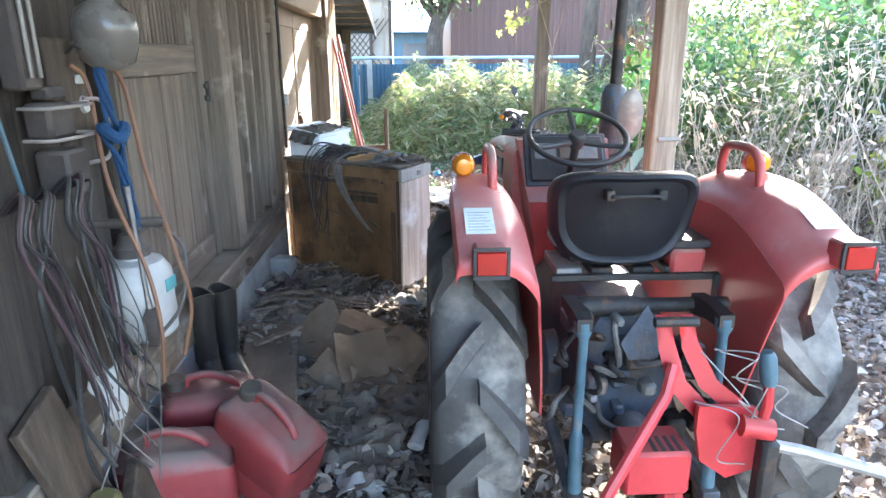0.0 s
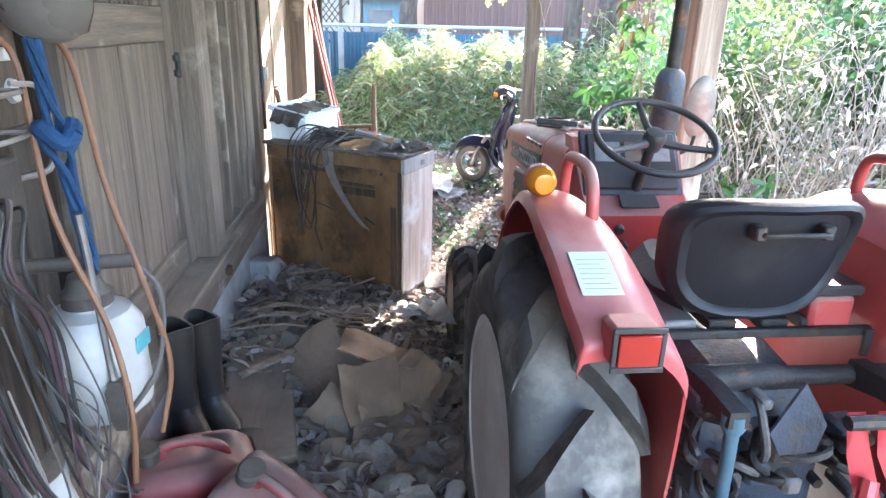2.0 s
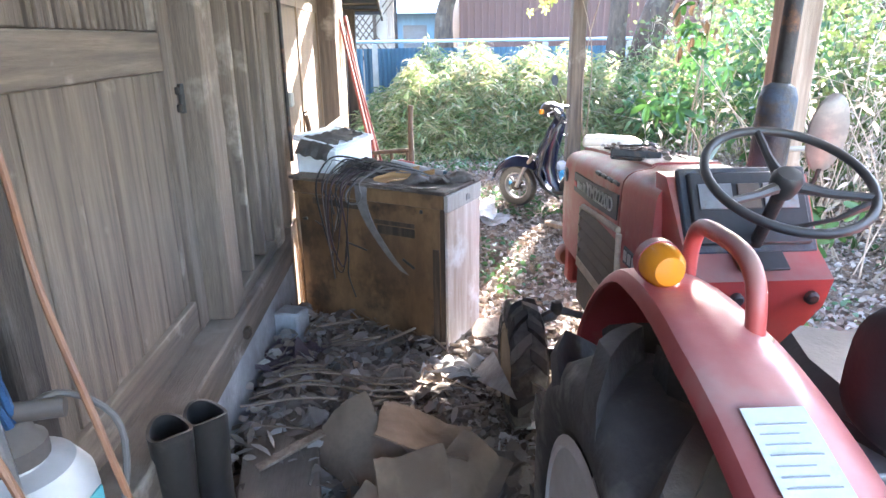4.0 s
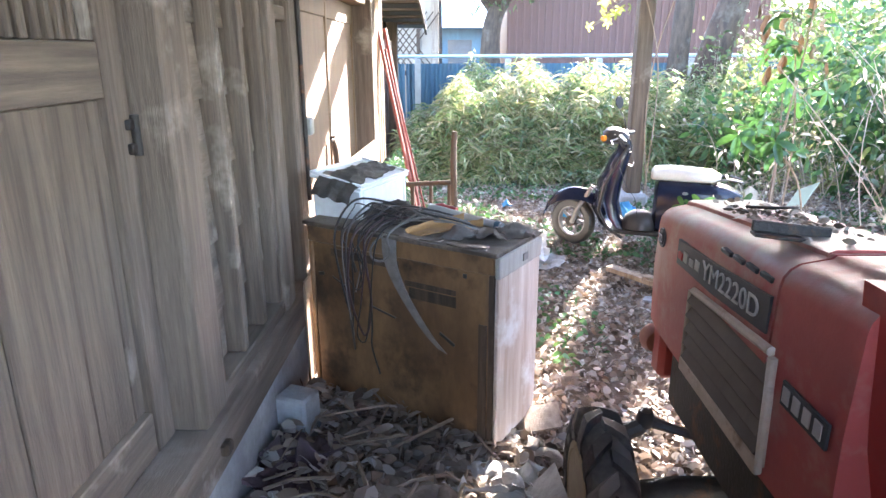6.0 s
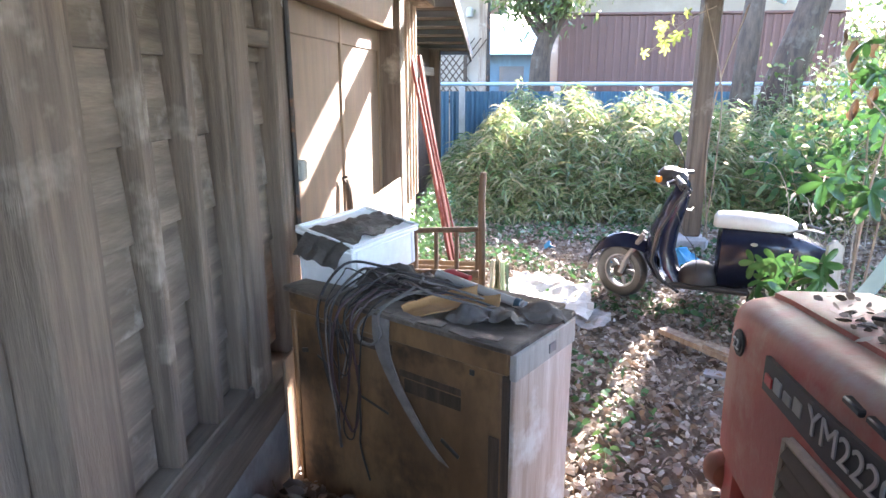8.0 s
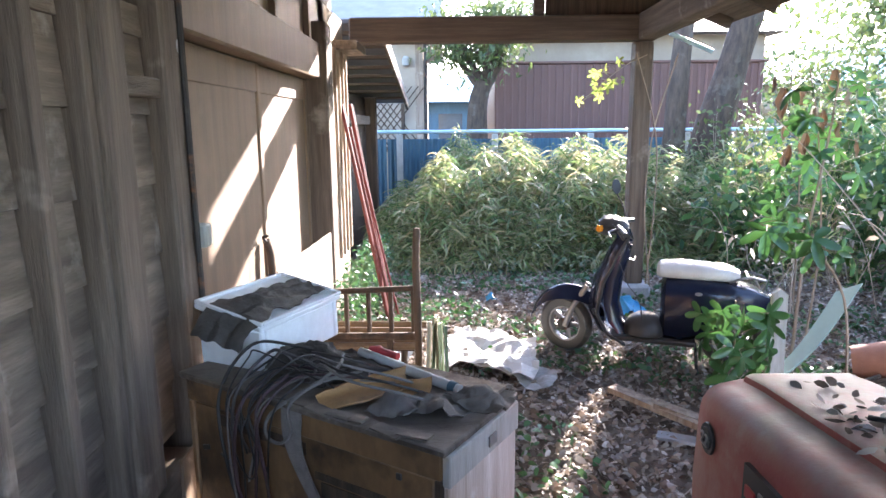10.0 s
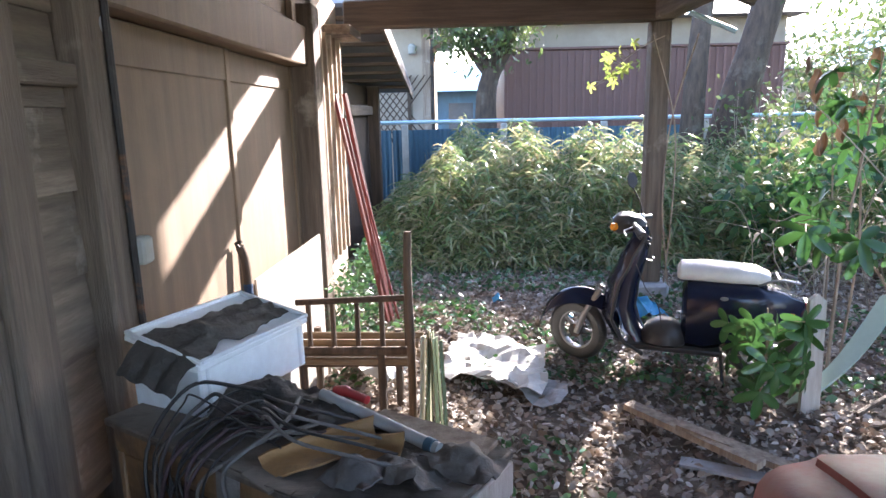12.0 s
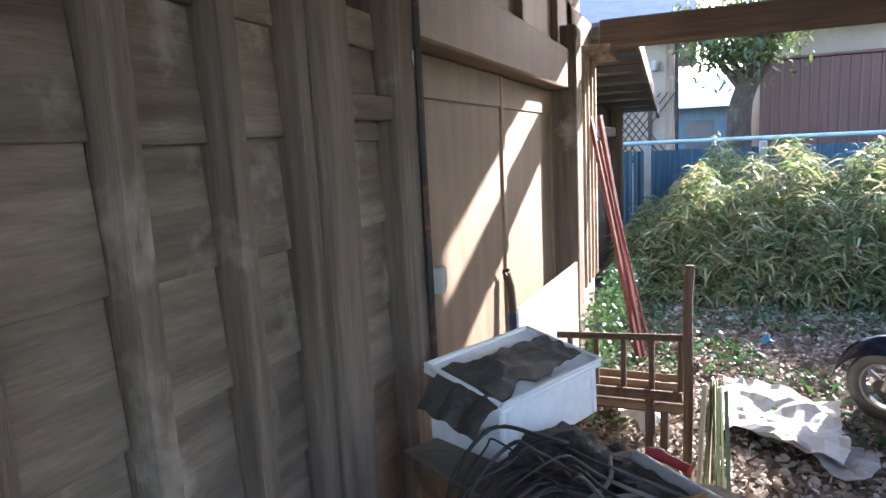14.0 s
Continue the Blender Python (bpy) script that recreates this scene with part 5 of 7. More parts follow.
dry_white = material("bleached_dry_stalk", (0.55, 0.48, 0.40), (0.36, 0.29, 0.22), 5, (1, 1, 1), 0.8, 0.0, island=True, vary=0.35)
tangle((3.5, 5.6, 0), (0.9, 1.0, 2.0), 150, "dead_stalks", "bleached tangle of dry vines and stalks")
tangle((4.6, 4.3, 0), (1.1, 1.2, 2.4), 160, "dead_stalks", "bleached tangle of dry vines and stalks")
tangle((3.2, 8.2, 0), (0.8, 1.0, 1.5), 26, "dead_stalks", "dry brown stalks among green weeds")
tangle((5.6, 6.0, 0), (1.2, 1.2, 2.6), 80, "dead_stalks", "tall bleached dry vines")


# trees
def tree(foot, path, r0, crowns, count, mat, leaf, label, limbs=5):
    fx, fy = foot
    fz = ground_z(fx, fy) if fx < 8 and fy < 16 else 0.1
    ob = thing("tree", (fx, fy, fz), label, "tree")
    pts = smooth_path([Vector((fx, fy, fz - 0.1))] + [Vector(p) for p in path], 5)
    n = len(pts)
    bm = fresh()
    rs = [r0 * (1.25 if i == 0 else 1) * (1 - 0.55 * i / n) * (1 + 0.08 * noise.noise(Vector((i * 0.9, fx, fy)))) for i in range(n)]
    tube(bm, pts, rs, 12)
    trunk = part("trunk", bm, bark, ob, "rough grey-brown trunk")
    seeds = []
    for (cx, cy, cz, sx, sy, sz) in crowns:
        for k in range(limbs):
            s = pts[int(n * G.uniform(0.55, 0.98))]
            e = Vector((cx + sx * G.uniform(-0.8, 0.8), cy + sy * G.uniform(-0.8, 0.8), cz + sz * G.uniform(-0.7, 0.7)))
            mid = s.lerp(e, 0.5) + Vector((G.normal(0, 0.15), G.normal(0, 0.15), 0.15))
            lp = smooth_path([s, mid, e], 5)
            part("limb", tube(fresh(), lp, [r0 * 0.34 * (1 - 0.8 * i / (len(lp) - 1)) for i in range(len(lp))], 6), bark, ob)
            seeds += [list(p) for p in lp[4:]]
            for q in range(4):
                tw = e + Vector((G.normal(0, sx * 0.35), G.normal(0, sy * 0.35), G.normal(0, sz * 0.35)))
                seeds += [list(e.lerp(tw, f)) for f in (0.4, 0.7, 1)]
    sd = np.array(seeds)
    pos = sd[G.integers(0, len(sd), count)] + G.normal(size=(count, 3)) * 0.2
    L = G.uniform(0.6, 1.3, count) * leaf
    along = G.normal(size=(count, 3))
    along[:, 2] -= 0.3
    part("crown", leaf_mesh("crown", pos, along, L, L * 0.45, mat, 0.3, "broad", G), mat, ob)
    return ob


tree((0.35, 15.2), [(0.38, 15.2, 1.2), (0.42, 15.15, 2.1), (0.7, 15.1, 2.7), (1.0, 15.0, 3.3)], 0.24, [(-0.1, 15.0, 3.2, 0.8, 0.7, 0.5), (1.0, 14.8, 3.3, 0.9, 0.7, 0.5)], 3600, tree_leaf, 0.10, "garden tree with a stout forked trunk and small evergreen leaves", 6)
tree((3.55, 12.2), [(3.6, 12.2, 1.2), (3.85, 12.2, 2.2), (4.2, 12.2, 3.6), (4.6, 12.2, 5.2)], 0.30, [(5.4, 11.9, 5.8, 1.2, 1.0, 0.8)], 3000, tree_leaf, 0.10, "thick leaning tree trunk hung with vines", 6)
tree((3.05, 12.0), [(3.05, 12.0, 1.0), (3.08, 12.0, 2.2), (3.2, 12.1, 3.6), (3.35, 12.2, 4.8)], 0.19, [(3.5, 12.2, 4.6, 0.8, 0.8, 0.6)], 1100, tree_leaf, 0.09, "upright tree trunk behind the shed post", 5)
tree((7.6, 12.5), [(7.8, 12.5, 1.5), (8.2, 12.5, 3.0), (8.7, 12.4, 4.6)], 0.26, [(8.6, 12.0, 4.6, 1.5, 1.3, 1.0), (7.4, 11.4, 3.9, 1.0, 1.0, 0.7), (6.3, 12.0, 3.3, 0.7, 0.6, 0.4)], 5200, tree_leaf, 0.10, "leaning tree trunk at the back of the yard", 5)
tree((8.5, 5.0), [(8.4, 5.0, 1.5), (8.2, 5.2, 3.0), (8.0, 5.3, 4.6)], 0.22, [(8.2, 5.2, 4.6, 1.2, 1.2, 0.9)], 2500, tree_leaf, 0.10, "evergreen tree beside the yard", 5)
for k, (x, y, s) in enumerate(((-6, 30, 3.2), (8.5, 30, 3.6), (12, 26, 3.5), (11.5, 18, 3.4), (12.5, 12, 3.6), (12, 6, 3.4), (11, 0.5, 3.2))):
    clump("shrub", "distant dark green evergreen mass", "tree", (x, y, s * 0.75), (s * 0.8, s * 0.8, s * 0.8), 1600, tree_leaf, 0.26, 0.5, 22, stem_mat=bark, group="trees round the yard", stem_r=0.03)


# saplings with broad lobed leaves
def lobed_leaf_mesh(mat, size):
    bm = fresh()
    rim = []
    for k in range(41):
        a = radians(-150 + 300 * k / 40)
        r = size * (0.34 + 0.66 * abs(math.cos(3 * a)) ** 1.5) * (1 - 0.25 * abs(a) / 2.6)
        rim.append(bm.verts.new((r * math.sin(a), r * math.cos(a), -0.35 * r * r / size + 0.02 * size * math.sin(5 * a))))
    c = bm.verts.new((0, 0, 0.0))
    for a, b in zip(rim, rim[1:]):
        bm.faces.new([c, a, b])
    return mesh_of("leaf", bm, mat)


big_leaf = leaf_material("sapling_leaf", [(0.03, 0.085, 0.022), (0.06, 0.145, 0.035)], 0.3, 0.3)
withered_mat = leaf_material("withered_brown_leaf", [(0.22, 0.15, 0.10), (0.42, 0.33, 0.25)], 0.35, 0.7)
LOBED = [lobed_leaf_mesh(big_leaf, s) for s in (0.115, 0.145, 0.10)]


def sapling(path, leaves, label, meshes, hang=0.0, seed=1, start=0.35, stem_r=0.009):
    r = random.Random(seed)
    p = smooth_path(path, 6)
    ob = thing("sapling", tuple(p[0]), label, "sapling")
    part("stem", tube(fresh(), p, [stem_r * (1 - 0.6 * i / (len(p) - 1)) for i in range(len(p))], 6), twig, ob)
    for k in range(leaves):
        q = p[int((start + (1 - start) * (k + 0.5) / leaves) * (len(p) - 1))]
        a = r.uniform(0, 6.28)
        out = Vector((math.cos(a), math.sin(a), r.uniform(-0.1, 0.5))) * r.uniform(0.10, 0.24)
        e = q + out
        part("leaf_stalk", tube(fresh(), [q, q + out * 0.5 + Vector((0, 0, 0.02)), e], 0.0025, 4), twig, ob)
        lf = new("leaf", meshes[k % len(meshes)])
        lf.parent = ob
        lf.matrix_parent_inverse = ob.matrix_basis.inverted()
        d = Vector((out.x, out.y, out.z * 0.4 - 0.05 - hang)).normalized()
        up = Vector((r.uniform(-0.4, 0.4), r.uniform(-0.9, 0.1), 1.0))
        x = d.cross(up).normalized()
        z = x.cross(d)
        m = Matrix((x, d, z)).transposed().to_4x4()
        m.translation = e
        lf.matrix_basis = m


sapling([(1.50, 6.25, 0.0), (1.52, 6.22, 0.3), (1.5, 6.2, 0.62)], 26, "young plant with dark lobed leaves against the scooter", LOBED, 0.5, 3, 0.3)
sapling([(2.0, 5.9, 0.0), (1.95, 5.95, 0.7), (1.7, 6.0, 1.02), (1.4, 6.05, 1.10)], 10, "slender sapling with broad lobed leaves", LOBED, 0.2, 5, 0.5)
sapling([(2.2, 6.85, 0.0), (2.22, 6.85, 0.8), (2.3, 6.85, 1.5), (2.3, 6.8, 1.9)], 17, "tall sapling with bright lobed leaves", LOBED, 0.2, 7, 0.45, 0.013)
sapling([(2.75, 7.9, 0.0), (2.72, 7.9, 0.9), (2.65, 7.9, 1.6)], 18, "tall sapling with bright lobed leaves", LOBED, 0.2, 8, 0.3, 0.012)
sapling([(2.4, 5.0, 0.0), (2.45, 5.0, 0.25), (2.5, 5.0, 0.5)], 8, "low plant with broad green leaves", LOBED, 0.3, 9, 0.3)
WITHERED = []
for s in (0.10, 0.075):
    bm = fresh()
    sheet(bm, lambda u, v, s=s: Vector(((v - 0.5) * s * 0.5 * math.sin(math.pi * min(1, u * 0.9 + 0.08)), u * s * 1.4, s * (0.2 * math.cos(v * 9) + 0.14 * math.sin(u * 7)))), 6, 4, 0.001)
    WITHERED.append(mesh_of("leaf", bm, withered_mat))
sapling([(2.36, 7.0, 0.0), (2.40, 7.0, 0.8), (2.32, 7.0, 1.5), (2.22, 7.0, 1.95)], 14, "dying sapling with hanging withered brown leaves", WITHERED, 2.5, 12, 0.62, 0.01)
sapling([(1.62, 8.56, 2.2), (1.4, 8.45, 2.1), (1.2, 8.4, 1.95), (1.0, 8.35, 1.78)], 12, "vine twig with yellowed leaves hanging from the post", [lobed_leaf_mesh(yellow_leaf, 0.07)], 1.5, 14, 0.3, 0.006)
for k in (0, 3):
    a = Vector((1.70 + 0.02 * k, 8.56, 0.0))
    part("vine_stem", tube(fresh(), smooth_path([a, a + Vector((0.05 - 0.05 * k, -0.01 * k, 0.8)), a + Vector((-0.03 * k + 0.04, 0.02, 1.5)), a + Vector((0.1 * (k - 2), -0.1, 2.2))], 5), 0.007, 5), twig, fr, "dry vine climbing the post")

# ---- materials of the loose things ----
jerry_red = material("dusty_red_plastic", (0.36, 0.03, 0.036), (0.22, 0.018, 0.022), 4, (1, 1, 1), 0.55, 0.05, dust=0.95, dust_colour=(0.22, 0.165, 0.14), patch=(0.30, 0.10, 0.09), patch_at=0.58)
grey_cap = material("dirty_grey_plastic", (0.08, 0.063, 0.053), (0.04, 0.031, 0.027), 9, (1, 1, 1), 0.7, 0.1, dust=0.2)
boot_rubber = material("dusty_rubber_boot", (0.028, 0.027, 0.027), (0.015, 0.0145, 0.014), 7, (1, 1, 1), 0.42, 0.1, dust=0.35, patch=(0.085, 0.072, 0.06), patch_at=0.6, patch_scale=6)
milky = material("milky_plastic", (0.58, 0.57, 0.54), (0.44, 0.42, 0.39), 5, (1, 1, 1), 0.45, 0.03, patch=(0.45, 0.41, 0.35), patch_at=0.6)
dull_plastic = material("dusty_translucent_plastic", (0.19, 0.165, 0.14), (0.12, 0.105, 0.088), 5, (1, 1, 1), 0.3, 0.08, dust=0.15)
poly_white = material("white_polystyrene", (0.82, 0.84, 0.84), (0.74, 0.75, 0.75), 30, (1, 1, 1), 0.7, 0.05, patch=(0.60, 0.57, 0.52), patch_at=0.68, patch_scale=5)
dark_cloth = material("dirty_dark_cloth", (0.07, 0.061, 0.055), (0.028, 0.025, 0.022), 9, (1, 1, 1), 0.9, 0.6, dust=0.2, patch=(0.15, 0.13, 0.11))
hose_black = material("dusty_black_hose", (0.03, 0.028, 0.027), (0.016, 0.015, 0.015), 9, (1, 1, 1), 0.5, 0.05, dust=0.15)
hose_grey = material("grey_hose", (0.10, 0.09, 0.083), (0.06, 0.054, 0.05), 9, (1, 1, 1), 0.6, 0.05, dust=0.15)
hose_orange = material("orange_brown_hose", (0.24, 0.105, 0.045), (0.16, 0.065, 0.03), 9, (1, 1, 1), 0.5, 0.05, dust=0.3)
purple_cable = material("faded_purple_cable", (0.075, 0.036, 0.042), (0.035, 0.02, 0.023), 9, (1, 1, 1), 0.6, 0.05, dust=0.2)
white_wire = material("pale_wire", (0.33, 0.285, 0.25), (0.22, 0.185, 0.16), 9, (1, 1, 1), 0.6, 0.0)
blue_rope = material("blue_rope", (0.018, 0.075, 0.18), (0.011, 0.042, 0.10), 40, (1, 1, 1), 0.7, 0.6)
tan_leather = material("tan_leather", (0.52, 0.30, 0.12), (0.36, 0.20, 0.08), 8, (1, 1, 1), 0.6, 0.2, patch=(0.24, 0.15, 0.08), patch_scale=6)
strap_grey = material("dusty_grey_webbing", (0.26, 0.235, 0.21), (0.17, 0.15, 0.135), 20, (1, 1, 1), 0.9, 0.3)
pvc = material("grey_white_pipe", (0.62, 0.60, 0.56), (0.48, 0.46, 0.42), 6, (1, 1, 1), 0.45, 0.02, dust=0.3)
cardboard = material("damp_brown_cardboard", (0.27, 0.185, 0.12), (0.16, 0.105, 0.068), 5, (1, 1, 1), 0.9, 0.25, patch=(0.13, 0.09, 0.06), patch_at=0.55, dust=0.3)
rag_grey = material("grey_brown_rag", (0.20, 0.17, 0.145), (0.11, 0.092, 0.08), 8, (1, 1, 1), 0.95, 0.5, dust=0.4)
rag_purple = material("faded_purple_rag", (0.15, 0.11, 0.12), (0.09, 0.066, 0.072), 8, (1, 1, 1), 0.95, 0.4)
red_steel = material("faded_red_ladder_paint", (0.20, 0.042, 0.036), (0.11, 0.024, 0.022), 6, (1, 1, 1), 0.6, 0.1, patch=(0.30, 0.16, 0.13))
white_sheet_mat = material("crumpled_white_sheet", (0.60, 0.60, 0.58), (0.46, 0.45, 0.42), 5, (1, 1, 1), 0.7, 0.1, patch=(0.55, 0.48, 0.40), patch_at=0.62)
strip_green = material("green_strip", (0.20, 0.26, 0.14), (0.13, 0.17, 0.09), 6, (1, 1, 0.3), 0.6, 0.05)
strip_cream = material("cream_strip", (0.50, 0.47, 0.36), (0.38, 0.35, 0.26), 6, (1, 1, 0.3), 0.6, 0.05)
bamboo = material("old_bamboo", (0.22, 0.16, 0.09), (0.13, 0.09, 0.055), 6, (1, 1, 1), 0.5, 0.1)
navy_paint = material("navy_scooter_paint", (0.014, 0.019, 0.045), (0.009, 0.012, 0.028), 5, (1, 1, 1), 0.16, 0.0, dust=0.05, dust_colour=(0.18, 0.18, 0.18))
seat_white = material("greyish_white_seat_cover", (0.66, 0.64, 0.60), (0.55, 0.52, 0.48), 7, (1, 1, 1), 0.5, 0.08, dust=0.2)
chrome = material("dull_chrome", (0.40, 0.39, 0.38), (0.24, 0.23, 0.22), 8, (1, 1, 1), 0.42, 0.05, metal=0.8)
pale_board = material("peeling_pale_board", (0.52, 0.50, 0.45), (0.36, 0.33, 0.28), 4, (6, 6, 0.8), 0.8, 0.2, patch=(0.30, 0.22, 0.15), patch_at=0.6)
mint_board = material("pale_mint_board", (0.42, 0.56, 0.52), (0.34, 0.46, 0.43), 4, (1, 1, 1), 0.6, 0.1, patch=(0.58, 0.60, 0.55))
blue_bag = material("bright_blue_plastic_bag", (0.06, 0.34, 0.60), (0.04, 0.24, 0.45), 8, (1, 1, 1), 0.4, 0.1)
teal_plastic = material("teal_plastic", (0.10, 0.36, 0.38), (0.07, 0.28, 0.30), 6, (1, 1, 1), 0.5, 0.05)
terracotta = material("terracotta", (0.40, 0.18, 0.11), (0.30, 0.13, 0.08), 6, (1, 1, 1), 0.8, 0.2)
yellow_plastic = material("dirty_yellow_plastic", (0.24, 0.20, 0.08), (0.15, 0.125, 0.05), 6, (1, 1, 1), 0.6, 0.1)


def crumple(p, amount, f, seed):
    return Vector(p) + Vector((noise.noise(Vector(p) * f + Vector((seed, 0, 0))), noise.noise(Vector(p) * f + Vector((0, seed, 5))), noise.noise(Vector(p) * f + Vector((9, 0, seed))))) * amount


# ---- the cabinet and what lies on it ----
CM = pose(-0.922, 4.512, 0.065, 0, 0, -31.1)
cab = thing("cabinet", (-0.922, 4.512, 0.065), "old stained brown wooden cabinet standing askew against the wall", "cabinet")
W, D, H = 0.925, 0.36, 0.81


def cabinet_part(name, lo, hi, mat, label="", parent=None, b=0.004, m=None):
    return part(name, boxed(lo, hi, CM @ (m or Matrix.Identity(4)), b), mat, parent or cab, label)


cabinet_part("front_panel", (0.025, 0.0, 0.02), (W - 0.025, 0.018, H - 0.09), ply_brown, "stained plywood front")
cabinet_part("top_rail", (0.0, -0.006, H - 0.088), (W - 0.002, 0.02, H - 0.018), ply_brown)
cabinet_part("stile", (0.0, -0.004, 0.0), (0.023, 0.03, H - 0.09), ply_brown)
cabinet_part("stile", (W - 0.023, -0.004, 0.0), (W, 0.03, H - 0.09), wood_dark, "dark split corner post")
cabinet_part("side_panel", (W + 0.002, 0.0, 0.0), (W + 0.018, D, H - 0.1), ply_pale_lit, "pale peeling veneered side lightened for light off the ground")
cabinet_part("side_panel", (-0.002, 0.032, 0.0), (0.02, D, H - 0.02), ply_brown)
cabinet_part("back_panel", (0.022, D - 0.018, 0.0), (W, D - 0.002, H - 0.02), ply_brown)
cabinet_part("top_strip", (W + 0.003, -0.008, H - 0.098), (W + 0.026, D, H - 0.015), pale_board, "white painted edge strip")
cabinet_part("knob_plate", (W + 0.026, 0.18, H - 0.075), (W + 0.031, 0.22, H - 0.045), steel)
top = cabinet_part("top", (-0.015, -0.02, H - 0.016), (W + 0.02, D + 0.01, H + 0.004), cabinet_top_mat, "dirty dark cabinet top", b=0.006)
for x, z, w, h in ((0.13, 0.67, 0.36, 0.035), (0.52, 0.61, 0.24, 0.022), (0.54, 0.56, 0.22, 0.045)):
    cabinet_part("stain_strip", (x, -0.004, z), (x + w, -0.0005, z + h), wood_dark, b=0.001)
for x, z, w, h, a in ((0.80, 0.70, 0.016, 0.018, 0), (0.07, 0.58, 0.03, 0.016, -15), (0.72, 0.42, 0.08, 0.013, 30), (0.40, 0.47, 0.14, 0.008, 12), (0.17, 0.56, 0.08, 0.006, 24)):
    cabinet_part("nail_hole" if w < 0.03 else "scar", (-w / 2, -0.006, -h / 2), (w / 2, 0.0, h / 2), black_plastic, b=0.002, m=pose(x, 0, z, 0, a, 0))
rs = random.Random(5)
for k in range(7):
    cabinet_part("torn_edge", (0.0, -0.012, 0.0), (rs.uniform(0.04, 0.11), 0.03, 0.006), cabinet_top_mat, b=0.002, m=pose(0.36 + 0.075 * k, -0.014 + rs.uniform(-0.008, 0.01), H + 0.0045 + 0.0012 * k, rs.uniform(-6, 2), 0, rs.uniform(-14, 14)))
cabinet_part("split_board", (W - 0.06, -0.012, 0.02), (W - 0.025, -0.0045, 0.52), wood_dark)

# the white polystyrene box with its lid and a cloth
BM = pose(-0.908, 4.60, 0.868, 0, -1.5, -24.5)
bx = thing("polystyrene_box", (-0.905, 4.60, 0.868), "white polystyrene cool box with a loose lid", "box")
bw, bl, bh = 0.25, 0.405, 0.13
for lo, hi in (((0, 0, 0), (bw, 0.025, bh)), ((0, bl - 0.025, 0), (bw, bl, bh)), ((0, 0.026, 0), (0.025, bl - 0.026, bh)), ((bw - 0.025, 0.026, 0), (bw, bl - 0.026, bh)), ((0.026, 0.026, 0), (bw - 0.026, bl - 0.026, 0.02))):
    part("wall" if hi[2] > 0.05 else "bottom", boxed(lo, hi, BM, 0.008), poly_white, bx)
LM = BM @ pose(-0.008, -0.006, bh + 0.052, 0, 11.5, 0)
lid = part("lid", boxed((0, 0, 0), (bw + 0.02, bl + 0.02, 0.018), LM, 0.006), poly_white, bx, "tilted white lid with grey dirt")
for lo, hi in (((0, 0, 0.018), (bw + 0.02, 0.012, 0.03)), ((0, bl + 0.008, 0.018), (bw + 0.02, bl + 0.02, 0.03)), ((0, 0.012, 0.018), (0.012, bl + 0.008, 0.03)), ((bw + 0.008, 0.012, 0.018), (bw + 0.02, bl + 0.008, 0.03))):
    part("rim", boxed(lo, hi, LM, 0.003), poly_white, lid)
bm = fresh()


def cloth(u, v):
    half = 0.5 + 0.10 * math.sin(4.2 * v + 0.6) - 0.16 * math.exp(-((v - 0.42) / 0.09) ** 2)
    p = LM @ Vector((0.150 + 0.19 * (u - 0.5) * 2 * half * 0.9, -0.075 + 0.47 * v, 0.024))
    fold = 0.5 + 0.5 * math.sin(u * 15 + 2.2 * math.sin(v * 4.5) + 3 * v)
    knot = math.exp(-((v - 0.42) / 0.07) ** 2 - ((u - 0.5) / 0.3) ** 2)
    p.z += 0.009 * fold * math.sin(math.pi * min(1, max(0, u))) ** 0.5 + 0.03 * knot - 0.075 * (max(0, 0.2 - v) / 0.2) ** 1.4
    return crumple(p, 0.010, 26, 3.0) + Vector((0, 0, 0.004))


sheet(bm, cloth, 40, 44, 0.004)
solo("cloth", bm, dark_cloth, "dirty dark grey cloth bunched on the box lid", "cloth")

# hoses, strap, pipe, leather and rags on top
r = random.Random(21)
hoses = thing("hose_bundle", (-0.52, 4.32, 0.87), "tangle of black and grey hoses hanging over the cabinet front", "hose")
for k in range(12):
    x = 0.20 + 0.017 * k + r.uniform(-0.02, 0.02)
    back = 0.08 + 0.18 * r.random()
    drop = r.choice((0.10, 0.16, 0.22, 0.30, 0.36, 0.42, 0.5)) + r.uniform(-0.04, 0.04)
    sway = r.uniform(-0.03, 0.03) - 0.6 * (x - 0.27)
    bulge = r.uniform(0.03, 0.09)
    pts = [CM @ Vector((x + r.uniform(0.06, 0.34), back + r.uniform(-0.03, 0.08), H + 0.02 + 0.03 * r.random())), CM @ Vector((x + r.uniform(0.02, 0.20), back * 0.8, H + r.uniform(0.04, 0.10))), CM @ Vector((x + r.uniform(0.0, 0.06), 0.06 + r.uniform(-0.02, 0.04), H + bulge)),
           CM @ Vector((x + r.uniform(-0.02, 0.02), -0.025 - 0.04 * r.random(), H - 0.01 - 0.02 * r.random())), CM @ Vector((x + sway * 0.4 + r.uniform(-0.02, 0.02), -0.03 - 0.04 * r.random(), H - drop * 0.55)), CM @ Vector((x + sway, -0.02 - 0.02 * r.random(), H - drop))]
    if k % 4 == 1:
        pts += [CM @ Vector((x + sway + 0.04, -0.03, H - drop - 0.03)), CM @ Vector((x + sway + 0.075, -0.035, H - drop * 0.7)), CM @ Vector((x + 0.07, -0.045, H - 0.03)), CM @ Vector((x + 0.1, 0.05, H + 0.05))]
